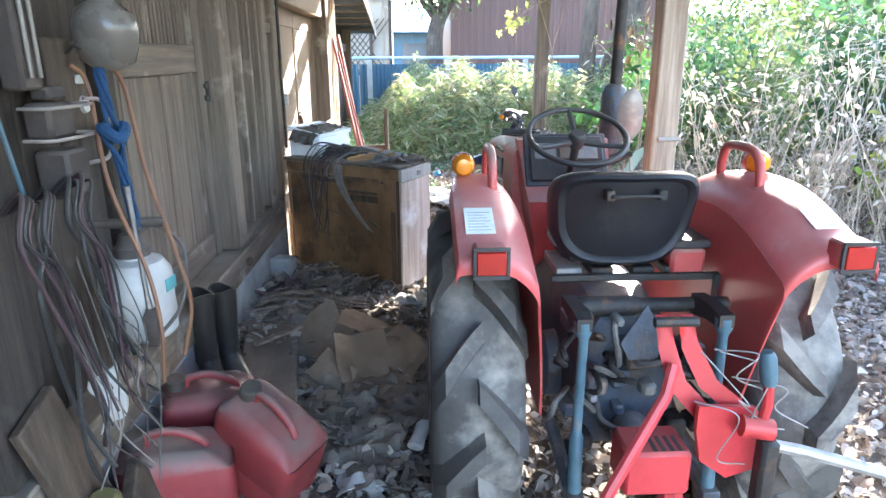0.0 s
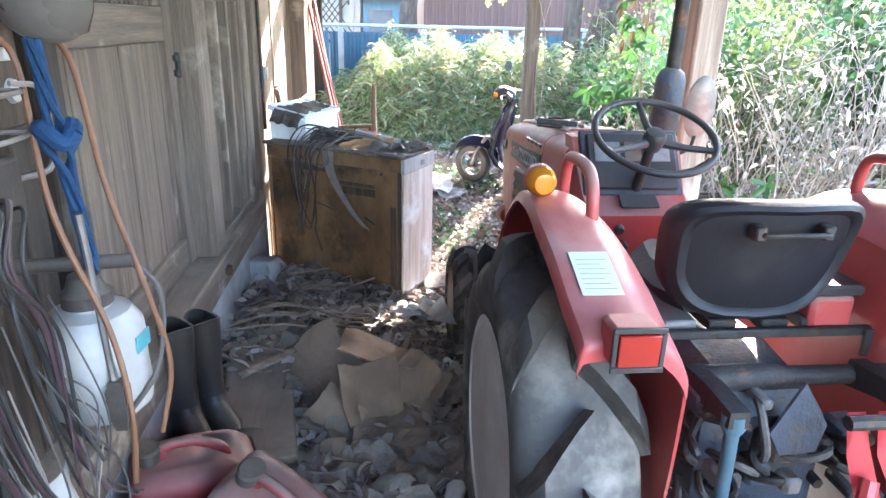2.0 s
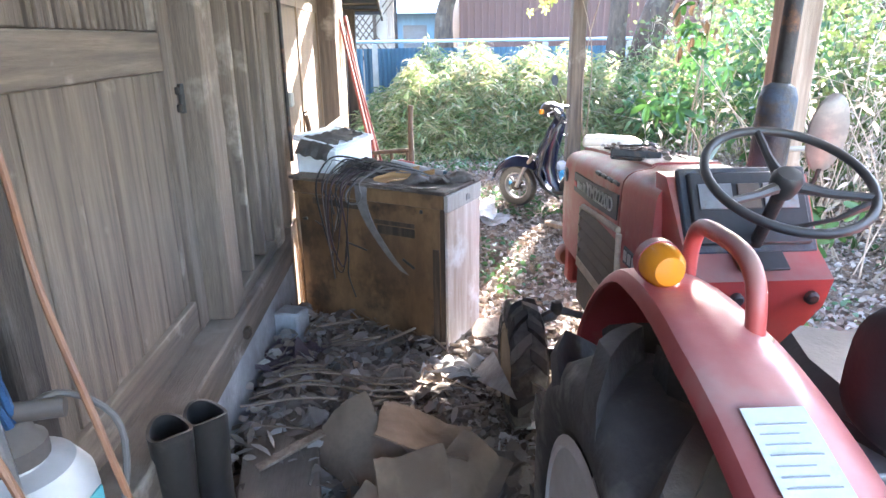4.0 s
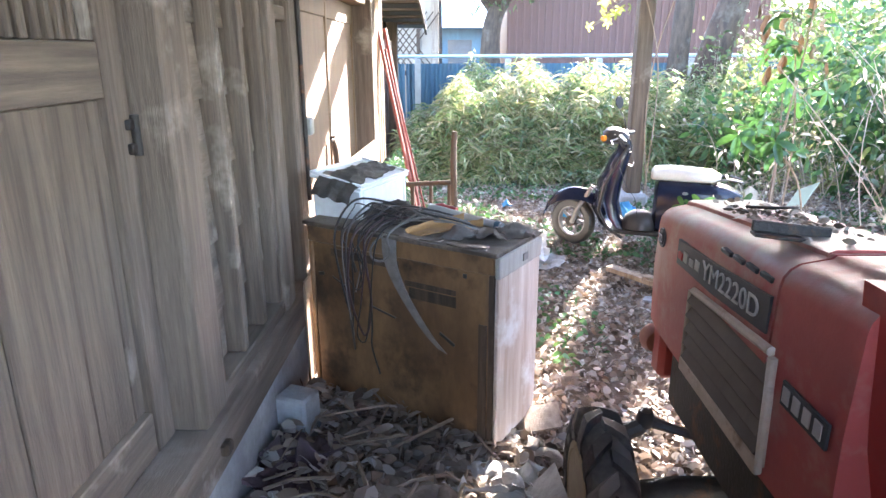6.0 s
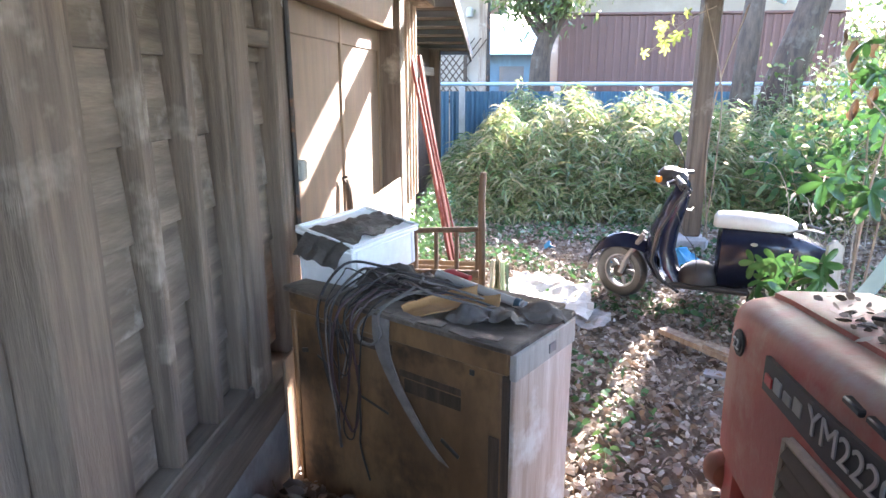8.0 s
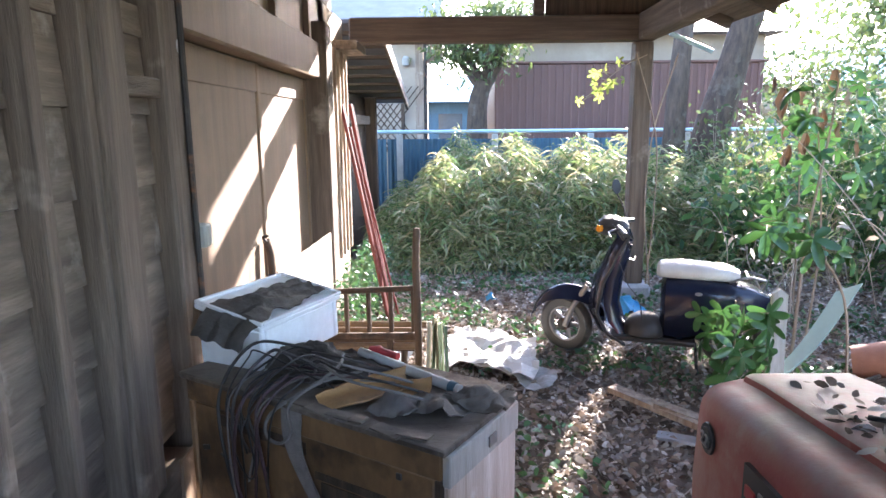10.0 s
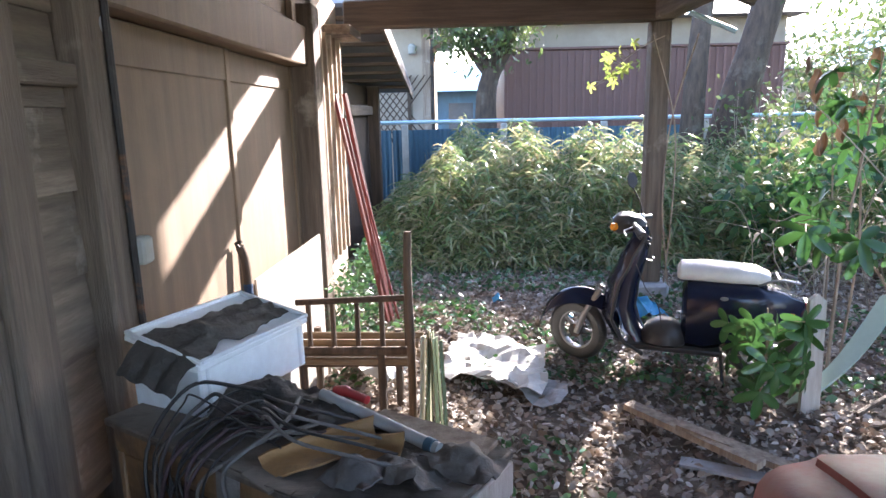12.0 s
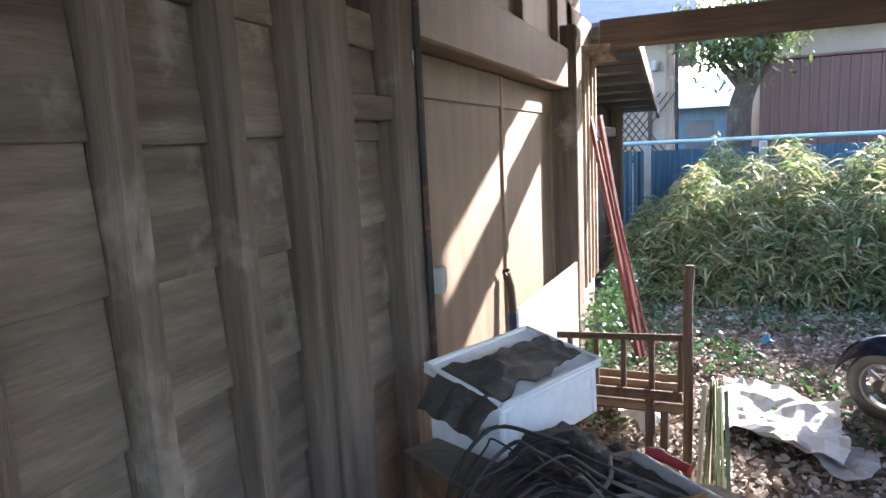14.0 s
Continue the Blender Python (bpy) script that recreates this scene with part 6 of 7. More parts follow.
    part("hose", tube(fresh(), smooth_path(pts, 6), r.choice((0.0025, 0.003, 0.0035, 0.005)), 7), (hose_black, hose_black, hose_grey, hose_black, strap_grey, purple_cable)[k % 6], hoses)
loop = [(0.56, 0.16, H + 0.06), (0.50, 0.06, H + 0.05), (0.43, -0.025, H + 0.0), (0.385, -0.04, H - 0.05), (0.39, -0.045, H - 0.095), (0.44, -0.045, H - 0.10), (0.475, -0.04, H - 0.06), (0.46, -0.02, H + 0.01), (0.52, 0.10, H + 0.08), (0.44, 0.22, H + 0.07)]
part("hose", tube(fresh(), smooth_path([CM @ Vector(p) for p in loop], 6), 0.005, 8), strap_grey, hoses, "pale grey looped hose")
for k in range(4):
    a0, y0 = 0.26 + 0.05 * k, 0.24 - 0.04 * k
    arc = [(a0, y0, H + 0.02), (a0 + 0.07, y0 - 0.04, H + 0.06 + 0.01 * k), (a0 + 0.20, y0 - 0.08, H + 0.085), (a0 + 0.33, y0 - 0.03, H + 0.06), (a0 + 0.40, y0 + 0.03, H + 0.025)]
    part("hose", tube(fresh(), smooth_path([CM @ Vector(p) for p in arc], 6), 0.004, 8), (hose_grey, strap_grey, hose_black, strap_grey)[k], hoses)
bm = fresh()
pts = smooth_path([CM @ Vector((0.42, -0.016, H + 0.0)), CM @ Vector((0.44, -0.03, H - 0.10)), CM @ Vector((0.50, -0.027, H - 0.22)), CM @ Vector((0.61, -0.024, H - 0.36)), CM @ Vector((0.69, -0.022, H - 0.43))], 6)
sheet(bm, lambda u, v: pts[round(u * (len(pts) - 1))] + CM.to_3x3() @ Vector((0.075 * v * (1 - 0.45 * u), 0, -0.012 * v)), len(pts) - 1, 2, 0.003)
solo("strap", bm, strap_grey, "grey webbing strap hanging across the cabinet front", "strap")
bm = tube(fresh(), smooth_path([CM @ Vector((0.36, -0.03, H - 0.2)), CM @ Vector((0.37, -0.035, H - 0.4)), CM @ Vector((0.36, -0.03, H - 0.5)), CM @ Vector((0.40, -0.03, H - 0.62))], 5), 0.004, 6)
solo("cord", bm, hose_black, "thin black cord hanging down the cabinet front", "cord")
bm = tube(fresh(), [(-0.385, 4.515, 0.935), (-0.33, 4.475, 0.93), (-0.085, 4.295, 0.905)], 0.0145, 16)
pipe = solo("plastic_pipe", bm, pvc, "grey-white plastic pipe lying on the cabinet", "pipe")
part("end_ring", lathe(fresh(), [(0.015, -0.012), (0.0165, -0.011), (0.0165, 0.010), (0.011, 0.011), (0.010, -0.008)], frame_to((-0.104, 4.309, 0.9068), (-0.085, 4.295, 0.905)), 18), teal_rod, pipe, "blue-grey end ring")
def leather(cx, cy, length, width, turn, lift, seed, label):
    """A stiff curled piece: one long edge rolled over."""
    m = pose(cx, cy, 0.874, 0, 0, turn)

    def curl(u, v):
        a = 2.6 * max(0.0, v - 0.35)
        wide = width * (0.55 + 0.45 * math.sin(math.pi * min(1, 0.25 + 0.7 * u)))
        y = wide * (min(v, 0.35) + (math.sin(a) / 2.6 if v > 0.35 else 0)) - 0.4 * wide
        z = 0.006 + lift * (1 - math.cos(a)) * (0.5 + 0.5 * u) + 0.02 * u
        return crumple(m @ Vector(((u - 0.5) * length, y, z)), 0.009, 17, seed)

    bm = fresh()
    sheet(bm, curl, 18, 16, 0.005)
    solo("leather_piece", bm, tan_leather, label, "leather")


leather(-0.344, 4.308, 0.26, 0.13, 28, 0.035, 1.2, "curled piece of tan leather")
leather(-0.23, 4.318, 0.13, 0.09, -12, 0.028, 4.2, "small folded tan leather scrap")
for i, (x, y, w, d, hgt, mt, lab) in enumerate(((-0.541, 4.547, 0.26, 0.20, 0.06, dark_cloth, "dark dirty rag under the hoses"), (-0.146, 4.236, 0.13, 0.10, 0.025, rag_grey, "stiff grey rag on the cabinet top"), (-0.036, 4.268, 0.14, 0.09, 0.035, rag_grey, "crumpled grey rag on the cabinet top"),
                                                (-0.36, 4.46, 0.20, 0.13, 0.05, dark_cloth, "dark dirty rag under the hoses"), (-0.255, 4.227, 0.12, 0.08, 0.03, strap_grey, "torn grey cloth scrap on the cabinet top"))):
    bm = fresh()
    sheet(bm, lambda u, v: crumple(crumple(CM.to_3x3().to_4x4() @ Vector(((u - 0.5) * w * 1.2, (v - 0.5) * d * 1.2, 0)) + Vector((x, y, 0.89 + hgt * math.sin(math.pi * u) * math.sin(math.pi * v))), 0.03, 11, 2.0 + i), 0.014, 34, 5.0 + i), 22, 18, 0.003)
    solo("rag", bm, mt, lab, "rag")
bm = boxed((-0.16, -0.03, 0), (0.16, 0.05, 0.014), pose(-0.117, 4.388, 0.884, 0, 0, -30), 0.003)
solo("wood_offcut", bm, wood_light, "flat wood offcut on the cabinet", "wood")
bm = tube(fresh(), [(-0.36, 4.555, 0.925), (-0.33, 4.54, 0.928), (-0.32, 4.535, 0.928), (-0.27, 4.50, 0.925)], [0.014, 0.018, 0.012, 0.011], 10)
solo("screwdriver", bm, hitch_red, "screwdriver with a red handle among the hoses", "tool")
bm = boxed((-0.05, -0.022, 0), (0.05, 0.022, 0.016), pose(-0.227, 4.467, 0.874, 0, 0, -20), 0.006)
solo("plastic_tray", bm, teal_plastic, "small teal plastic tray", "tray")

# ---- beside the sliding doors ----
lad = thing("ladder", (-0.66, 8.0, 0.0), "faded red metal ladder leaning on the wall", "ladder")
for dx, dy in ((0.0, 0.0), (0.05, 0.13)):
    part("rail", boxed((-0.02, -0.014, 0), (0.02, 0.014, 1.8), frame_to((-0.64 + dx * 0.3, 7.85 + dy, 0.02), (-0.985 + dx, 8.0 + dy, 1.74)), 0.004), red_steel, lad)
for k in range(6):
    f = 0.12 + 0.155 * k
    a = Vector((-0.64, 7.85, 0.02)).lerp(Vector((-0.985, 8.0, 1.74)), f)
    part("rung", rod(fresh(), a, a + Vector((0.015, 0.13, 0)), 0.011), red_steel, lad)
part("brace", rod(fresh(), (-0.60, 7.80, 0.03), (-0.93, 7.97, 1.60), 0.013), red_steel, lad)
part("brace", rod(fresh(), (-0.56, 7.9, 0.03), (-0.90, 8.1, 1.45), 0.01), red_steel, lad)
quad = [Vector((-1.065, 6.10, 0.826)), Vector((-0.907, 6.86, 0.915)), Vector((-0.89, 6.78, 0.04)), Vector((-1.04, 6.08, 0.04))]
bd = loft(fresh(), [quad, [p + Vector((-0.012, 0.003, 0)) for p in quad]])
solo("leaning_board", bd, pale_board, "stained white board leaning by the door", "board", smooth=False)
bm = tube(fresh(), smooth_path([(-1.02, 5.85, 0.2), (-1.03, 5.88, 0.7), (-1.04, 5.9, 0.95), (-1.055, 5.88, 1.04)], 4), 0.02, 10)
pl = solo("tool_pole", bm, wood_dark, "old tool with a dark shaft bound in blue tape", "tool")
part("tape", tube(fresh(), [(-1.028, 5.876, 0.66), (-1.036, 5.893, 0.86)], 0.0225, 10), blue_rope, pl, "blue tape binding")
part("hook", tube(fresh(), smooth_path([(-1.055, 5.88, 1.03), (-1.06, 5.85, 1.06), (-1.03, 5.84, 1.07)], 4), 0.008, 6), dark_metal, pl)

rack = thing("wooden_rack", (-0.55, 6.1, 0.0), "old spindle-backed wooden rack piled with bamboo poles", "rack")
part("top_rail", tube(fresh(), [(-0.88, 6.12, 0.70), (-0.31, 6.05, 0.74)], 0.016, 10), wood_dark, rack)
for k in range(5):
    x = -0.82 + 0.125 * k
    part("spindle", tube(fresh(), [(x, 6.12 - 0.02 * k * 0.5, 0.45), (x, 6.12 - 0.02 * k * 0.5, 0.705 + 0.008 * k)], 0.014, 8), wood_dark, rack)
part("lower_rail", tube(fresh(), [(-0.88, 6.10, 0.45), (-0.31, 6.04, 0.47)], 0.022, 10), wood_dark, rack)
for x, y in ((-0.86, 6.1), (-0.45, 6.06), (-0.86, 6.45), (-0.40, 6.4)):
    part("leg", tube(fresh(), [(x, y, -0.02), (x, y, 0.46)], 0.022, 8), wood_dark, rack)
part("shelf", boxed((-0.9, 6.1, 0.36), (-0.32, 6.5, 0.38)), wood_dark, rack)
for k in range(6):
    y, z = 6.08 + 0.06 * k, 0.405 + 0.03 * (k % 2)
    part("bamboo_pole", tube(fresh(), [(-0.92, y, z), (-0.30 + 0.02 * (k % 3), y - 0.02, z)], 0.02, 9), bamboo, rack)
bm = tube(fresh(), smooth_path([(-0.29, 5.92, -0.02), (-0.285, 5.9, 0.5), (-0.292, 5.9, 0.9), (-0.285, 5.9, 1.095)], 4), [0.02] * 9 + [0.019] * 3 + [0.018], 10)
solo("wooden_stake", bm, wood_dark, "upright round wooden stake in the ground", "stake")
bundle = thing("strip_bundle", (-0.19, 5.85, 0.0), "standing bundle of green and cream plastic strips", "bundle")
for k in range(14):
    a = k * 2.4
    rr = 0.02 + 0.045 * (k / 14)
    x, y = -0.19 + rr * math.cos(a) * 1.2, 5.85 + rr * math.sin(a)
    lean = Vector((0.03 * math.cos(a), 0.03 * math.sin(a), 0))
    part("strip", boxed((-0.014, -0.002, 0), (0.014, 0.002, 0.60 + 0.05 * r.random()), frame_to((x, y, -0.01), Vector((x, y, 0.66)) - lean) @ pose(0, 0, 0, 0, 0, 40 * k), 0.001), strip_green if k % 3 else strip_cream, bundle)
for i, (cx, cy, sx, sy, h, mt, lab, seed) in enumerate(((0.15, 6.95, 0.60, 0.75, 0.05, white_sheet_mat, "crumpled white plastic sheet on the leaves", 1.7), (-0.62, 6.75, 0.35, 0.30, 0.10, white_sheet_mat, "crumpled white plastic under the board", 5.7),
                                                         (0.30, 6.55, 0.40, 0.22, 0.03, concrete, "grey plastic scrap lying in the leaves", 8.7))):
    bm = fresh()
    sheet(bm, lambda u, v: crumple(crumple(Vector((cx + (u - 0.5) * sx + (v - 0.5) * 0.12, cy + (v - 0.5) * sy - (u - 0.5) * 0.35, ground_z(cx, cy) + 0.065 + h * (0.3 + abs(noise.noise(Vector((u * 3, v * 3, seed))))))), 0.03, 13, seed), 0.05, 4, seed + 3), 14, 14, 0.003)
    solo("plastic_sheet", bm, mt, lab, "plastic sheet", smooth=False)
for i, (cx, cy, s) in enumerate(((1.40, 8.0, 0.16), (1.2, 8.2, 0.08), (0.25, 8.3, 0.07), (0.75, 7.9, 0.07))):
    bm = fresh()
    sheet(bm, lambda u, v: crumple(Vector((cx + (u - 0.5) * s * 1.6, cy + (v - 0.5) * s, ground_z(cx, cy) + 0.05 + s * 0.6 * math.sin(math.pi * u) * math.sin(math.pi * v))), s * 0.5, 12, 1.0 + i), 9, 8, 0.002)
    solo("plastic_bag", bm, blue_bag, "crumpled bright blue plastic bag in the weeds", "plastic bag")

# ---- the scooter ----
SC = pose(0.775, 7.10, 0.0, 0, 0, -19)
sco = thing("scooter", (0.775, 7.10, 0.0), "abandoned navy blue scooter with a pale seat", "scooter", turn=(0, 0, -19))


def sp(name, bm, mat, label="", parent=None):
    bm.transform(SC)
    return part(name, bm, mat, parent or sco, label)


def small_wheel(u, turn):
    m = pose(u, 0, 0.205, 90, 0, turn)
    bm = fresh()
    pr = [(0.127, -0.03), (0.15, -0.042), (0.18, -0.043), (0.198, -0.028), (0.205, 0.0), (0.198, 0.028), (0.18, 0.043), (0.15, 0.042), (0.127, 0.03)]
    lathe(bm, pr, m, 36, closed=True)
    ty = sp("tyre", bm, boot_rubber, "muddy black tyre")
    bm = fresh()
    lathe(bm, [(0.13, -0.03), (0.118, -0.025), (0.112, 0.0), (0.118, 0.025), (0.13, 0.03)], m, 32, closed=True)
    rim = sp("rim", bm, chrome, "dull cast rim", ty)
    for k in range(5):
        a = k * 2 * math.pi / 5
        d = Vector((math.cos(a), math.sin(a), 0))
        sp("spoke", tube(fresh(), [m @ (d * 0.03), m @ (d * 0.115)], [0.018, 0.012], 6), chrome, "", ty)
    sp("hub", lathe(fresh(), [(0, -0.05), (0.045, -0.045), (0.045, 0.045), (0, 0.05)], m, 16), dark_metal, "", ty)


small_wheel(-0.065, -22)
small_wheel(1.03, 0)
for s in (-1, 1):
    sp("fork", tube(fresh(), [(-0.065, 0.065 * s, 0.20), (-0.02, 0.065 * s, 0.33), (0.08, 0.05 * s, 0.50)], 0.02, 10), chrome)
bm = fresh()


def mudguard(u, v):
    a = radians(5 + 165 * u)
    t = 2 * v - 1
    r = 0.262 + 0.02 * math.sin(math.pi * u)
    return Vector((-0.05 + r * math.cos(a), 0.095 * t * (0.75 + 0.25 * math.sin(math.pi * u)), 0.215 + (r - 0.09 * t * t) * math.sin(a)))


sheet(bm, mudguard, 20, 10, 0.004)
sp("front_mudguard", bm, navy_paint, "dark glossy front mudguard")
# leg shield: leaning back towards the rider, its edges wrapped round the knees


def along_height(z, row):
    for (z0, a0), (z1, a1) in zip(row, row[1:]):
        if z <= z1:
            f = (z - z0) / (z1 - z0)
            f = f * f * (3 - 2 * f) * 0.5 + f * 0.5
            return a0 + (a1 - a0) * f
    return row[-1][1]


def shield(u, v):
    z = 0.13 + 0.74 * u
    t = 2 * v - 1
    x = along_height(z, ((0.13, 0.27), (0.22, 0.15), (0.36, 0.085), (0.55, 0.115), (0.72, 0.19), (0.88, 0.27)))
    half = along_height(z, ((0.13, 0.15), (0.24, 0.205), (0.40, 0.225), (0.58, 0.20), (0.74, 0.15), (0.88, 0.075)))
    return Vector((x + 0.085 * abs(t) ** 2.2, half * t, z))


bm = fresh()
sheet(bm, shield, 26, 18, 0.014)
ls = sp("leg_shield", bm, navy_paint, "navy leg shield with scuffed edges")
for s in (0, 1):
    sp("edge_trim", tube(fresh(), [shield(k / 20, s) for k in range(21)], 0.011, 8), black_plastic, "dull rubber edge trim", ls)
col = []
for x, z, w in ((0.36, 0.19, 0.125), (0.29, 0.27, 0.115), (0.25, 0.40, 0.105), (0.265, 0.56, 0.09), (0.305, 0.72, 0.075), (0.325, 0.84, 0.055), (0.30, 0.91, 0.04)):
    col.append([Vector((x - 0.05 + 0.10 * math.sin(math.pi * k / 12) ** 0.7, -w * math.cos(math.pi * k / 12), z)) for k in range(13)])
sp("inner_column", loft(fresh(), col), navy_paint, "dark moulded inner column")
sp("bag_hook", tube(fresh(), [(0.345, 0, 0.70), (0.385, 0, 0.69), (0.39, 0, 0.715)], 0.006, 6), chrome)
for k in range(3):
    sp("cable", tube(fresh(), smooth_path([(0.24, -0.13 + 0.03 * k, 0.95), (0.31, -0.12 + 0.02 * k, 0.88 - 0.02 * k), (0.36 + 0.01 * k, -0.07, 0.78 + 0.03 * k), (0.30, -0.02, 0.88)], 5), 0.0035, 6), hose_grey if k else hose_black)
sp("cable", tube(fresh(), smooth_path([(0.30, -0.15, 0.70), (0.36, -0.14, 0.55), (0.44, -0.15, 0.44), (0.47, -0.16, 0.22)], 5), 0.003, 6), hose_grey)
head = sp("headset", loft(fresh(), [[Vector((x + 0.10, y * w, z + h * zz - 0.01)) for y, zz in ((-1, 0), (-0.7, 0.7), (0, 1), (0.7, 0.7), (1, 0), (0.7, -0.7), (0, -1), (-0.7, -0.7))] for x, z, w, h in ((0.05, 0.93, 0.05, 0.05), (0.075, 0.935, 0.075, 0.07), (0.14, 0.94, 0.085, 0.07), (0.21, 0.93, 0.07, 0.05), (0.24, 0.92, 0.04, 0.03))]), black_plastic, "black headlamp housing")
sp("headlamp", lathe(fresh(), [(0, 0.012), (0.04, 0.006), (0.05, -0.01), (0, -0.012)], pose(0.145, 0, 0.92, 0, -90, 0), 20), window_glass, "", head)
hb = sp("handlebar", tube(fresh(), smooth_path([(0.34, -0.31, 0.92), (0.29, -0.16, 0.935), (0.27, 0, 0.93), (0.29, 0.16, 0.935), (0.34, 0.31, 0.92)], 5), 0.012, 8), chrome, "chrome handlebar with black grips")
for s in (-1, 1):
    sp("grip", tube(fresh(), [(0.305, 0.21 * s, 0.93), (0.345, 0.34 * s, 0.918)], 0.017, 10), black_plastic, "", hb)
    sp("brake_lever", tube(fresh(), [(0.27, 0.15 * s, 0.925), (0.225, 0.20 * s, 0.91), (0.25, 0.31 * s, 0.895)], 0.006, 6), chrome, "", hb)
    sp("turn_signal", lathe(fresh(), [(0, -0.03), (0.02, -0.02), (0.025, 0.0), (0.018, 0.02), (0, 0.022)], pose(0.155, 0.085 * s, 0.915), 12), lens_orange, "", head)
sp("switch_box", boxed((0.272, 0.165, 0.908), (0.318, 0.205, 0.958), None, 0.01), poly_white, "pale switch box", hb)
sp("mirror_stem", tube(fresh(), smooth_path([(0.30, 0.19, 0.945), (0.285, 0.19, 1.03), (0.235, 0.18, 1.13)], 4), 0.0055, 6), dark_metal)
sp("mirror", lathe(fresh(), [(0, -0.014), (0.035, -0.010), (0.046, 0.0), (0.044, 0.006), (0, 0.008)], pose(0.23, 0.18, 1.175, 78, 0, 40) @ Matrix.Diagonal((0.8, 1.15, 1, 1)), 22), black_plastic, "oval black mirror")
sp("footboard", boxed((0.26, -0.17, 0.165), (0.80, 0.17, 0.195), None, 0.012), black_plastic, "black footboard")
bm = fresh()
rings = []
for u, z0, z1, w in ((0.57, 0.22, 0.60, 0.10), (0.60, 0.2, 0.635, 0.14), (0.72, 0.2, 0.645, 0.165), (0.90, 0.24, 0.645, 0.18), (1.08, 0.30, 0.635, 0.175), (1.28, 0.36, 0.60, 0.14), (1.40, 0.42, 0.56, 0.09), (1.45, 0.46, 0.54, 0.05)):
    c, h = (z0 + z1) / 2, (z1 - z0) / 2
    rings.append([Vector((u if u < 0.7 else 0.7 + (u - 0.7) * 0.72, w * math.copysign(abs(math.cos(a)) ** 0.6, math.cos(a)), c - 0.03 + h * math.copysign(abs(math.sin(a)) ** 0.6, math.sin(a)))) for a in [2 * math.pi * k / 20 for k in range(20)]])
loft(bm, rings)
sp("rear_body", bm, navy_paint, "navy blue rear bodywork")
bm = fresh()
rings = []
for u, z, h, w in ((0.555, 0.675, 0.03, 0.08), (0.575, 0.685, 0.05, 0.115), (0.70, 0.69, 0.055, 0.135), (0.90, 0.685, 0.052, 0.14), (1.05, 0.68, 0.045, 0.125), (1.13, 0.67, 0.025, 0.08)):
    rings.append([Vector((u - 0.02 if u < 0.7 else 0.68 + (u - 0.7) * 0.85, w * math.copysign(abs(math.cos(a)) ** 0.6, math.cos(a)), z - 0.035 + h * math.copysign(abs(math.sin(a)) ** 0.7, math.sin(a)))) for a in [2 * math.pi * k / 20 for k in range(20)]])
loft(bm, rings)
sp("seat", bm, seat_white, "greyish white seat")
for s in (-1, 1):
    sp("rear_rack_bar", tube(fresh(), smooth_path([(0.98, 0.09 * s, 0.60), (1.09, 0.09 * s, 0.64), (1.20, 0.06 * s, 0.62)], 4), 0.008, 8), chrome, "chrome rack bar")
    sp("turn_signal", lathe(fresh(), [(0, -0.03), (0.025, -0.02), (0.03, 0.0), (0.02, 0.02), (0, 0.022)], pose(1.16, 0.13 * s, 0.43, 90, 0, 0), 12), lens_orange)
sp("rear_rack_bar", tube(fresh(), [(1.09, -0.09, 0.64), (1.09, 0.09, 0.64)], 0.008, 8), chrome)
sp("tail_lamp", boxed((1.225, -0.05, 0.44), (1.262, 0.05, 0.51), None, 0.012), lens_red, "red tail lamp")
sp("engine_case", boxed((0.75, 0.07, 0.14), (1.10, 0.14, 0.30), None, 0.03), dark_metal)
sp("side_stand", tube(fresh(), [(0.80, -0.10, 0.18), (0.82, -0.22, 0.0)], 0.01, 6), dark_metal)
sp("body_badge", lathe(fresh(), [(0, 0.004), (0.016, 0.003), (0.018, 0.0)], pose(0.80, -0.180, 0.53, 90, 0, 0) @ Matrix.Diagonal((1.3, 0.7, 1, 1)), 14), chrome)
bm = lathe(fresh(), [(0.13, 0.0), (0.142, 0.015), (0.135, 0.06), (0.11, 0.11), (0.06, 0.145), (0, 0.155)], SC @ pose(0.475, -0.05, 0.196), 24)
hel = solo("helmet", bm, black_plastic, "black half-shell helmet resting on the footboard", "helmet")

# boards and rubbish near the scooter
for i, (a, b, w, t, mt, lab) in enumerate((((0.83, 6.24, 0.08), (1.24, 5.60, 0.10), 0.016, 0.04, wood_light, "split weathered plank lying in the leaves"), ((1.0, 5.95, 0.11), (1.5, 5.45, 0.08), 0.015, 0.035, wood_light, "broken rotten plank lying in the leaves"),
                                           ((0.95, 5.75, 0.03), (1.35, 5.55, 0.04), 0.008, 0.04, concrete, "grey flat strip on the ground"))):
    L = (Vector(b) - Vector(a)).length
    bm = fresh()
    m = frame_to(a, b)
    loft(bm, [[m @ Vector((x * (1 + 0.12 * noise.noise(Vector((k, x * 9, i)))), y, L * k / 6 + (0.03 * noise.noise(Vector((x * 30, 3, i))) if k in (0, 6) else 0))) for x, y in ((-t, -w), (t, -w), (t, w), (-t, w))] for k in range(7)])
    solo("plank", bm, mt, lab, "plank")
bm = slab(fresh(), [(-0.055, 0), (0.055, 0.0), (0.05, 0.62), (0.0, 0.66), (-0.045, 0.63)], 0.025, pose(1.80, 6.30, 0.0, 88, 0, 8))
solo("upright_board", bm, pale_board, "weathered white board standing on end", "board")
bm = fresh()
sheet(bm, lambda u, v: Vector((1.72 + 0.45 * u + 0.10 * v, 6.38 - 0.08 * v, 0.0 + 0.62 * u ** 0.9 + 0.10 * math.sin(math.pi * u) * -1 + 0.07 * v)), 10, 3, 0.012)
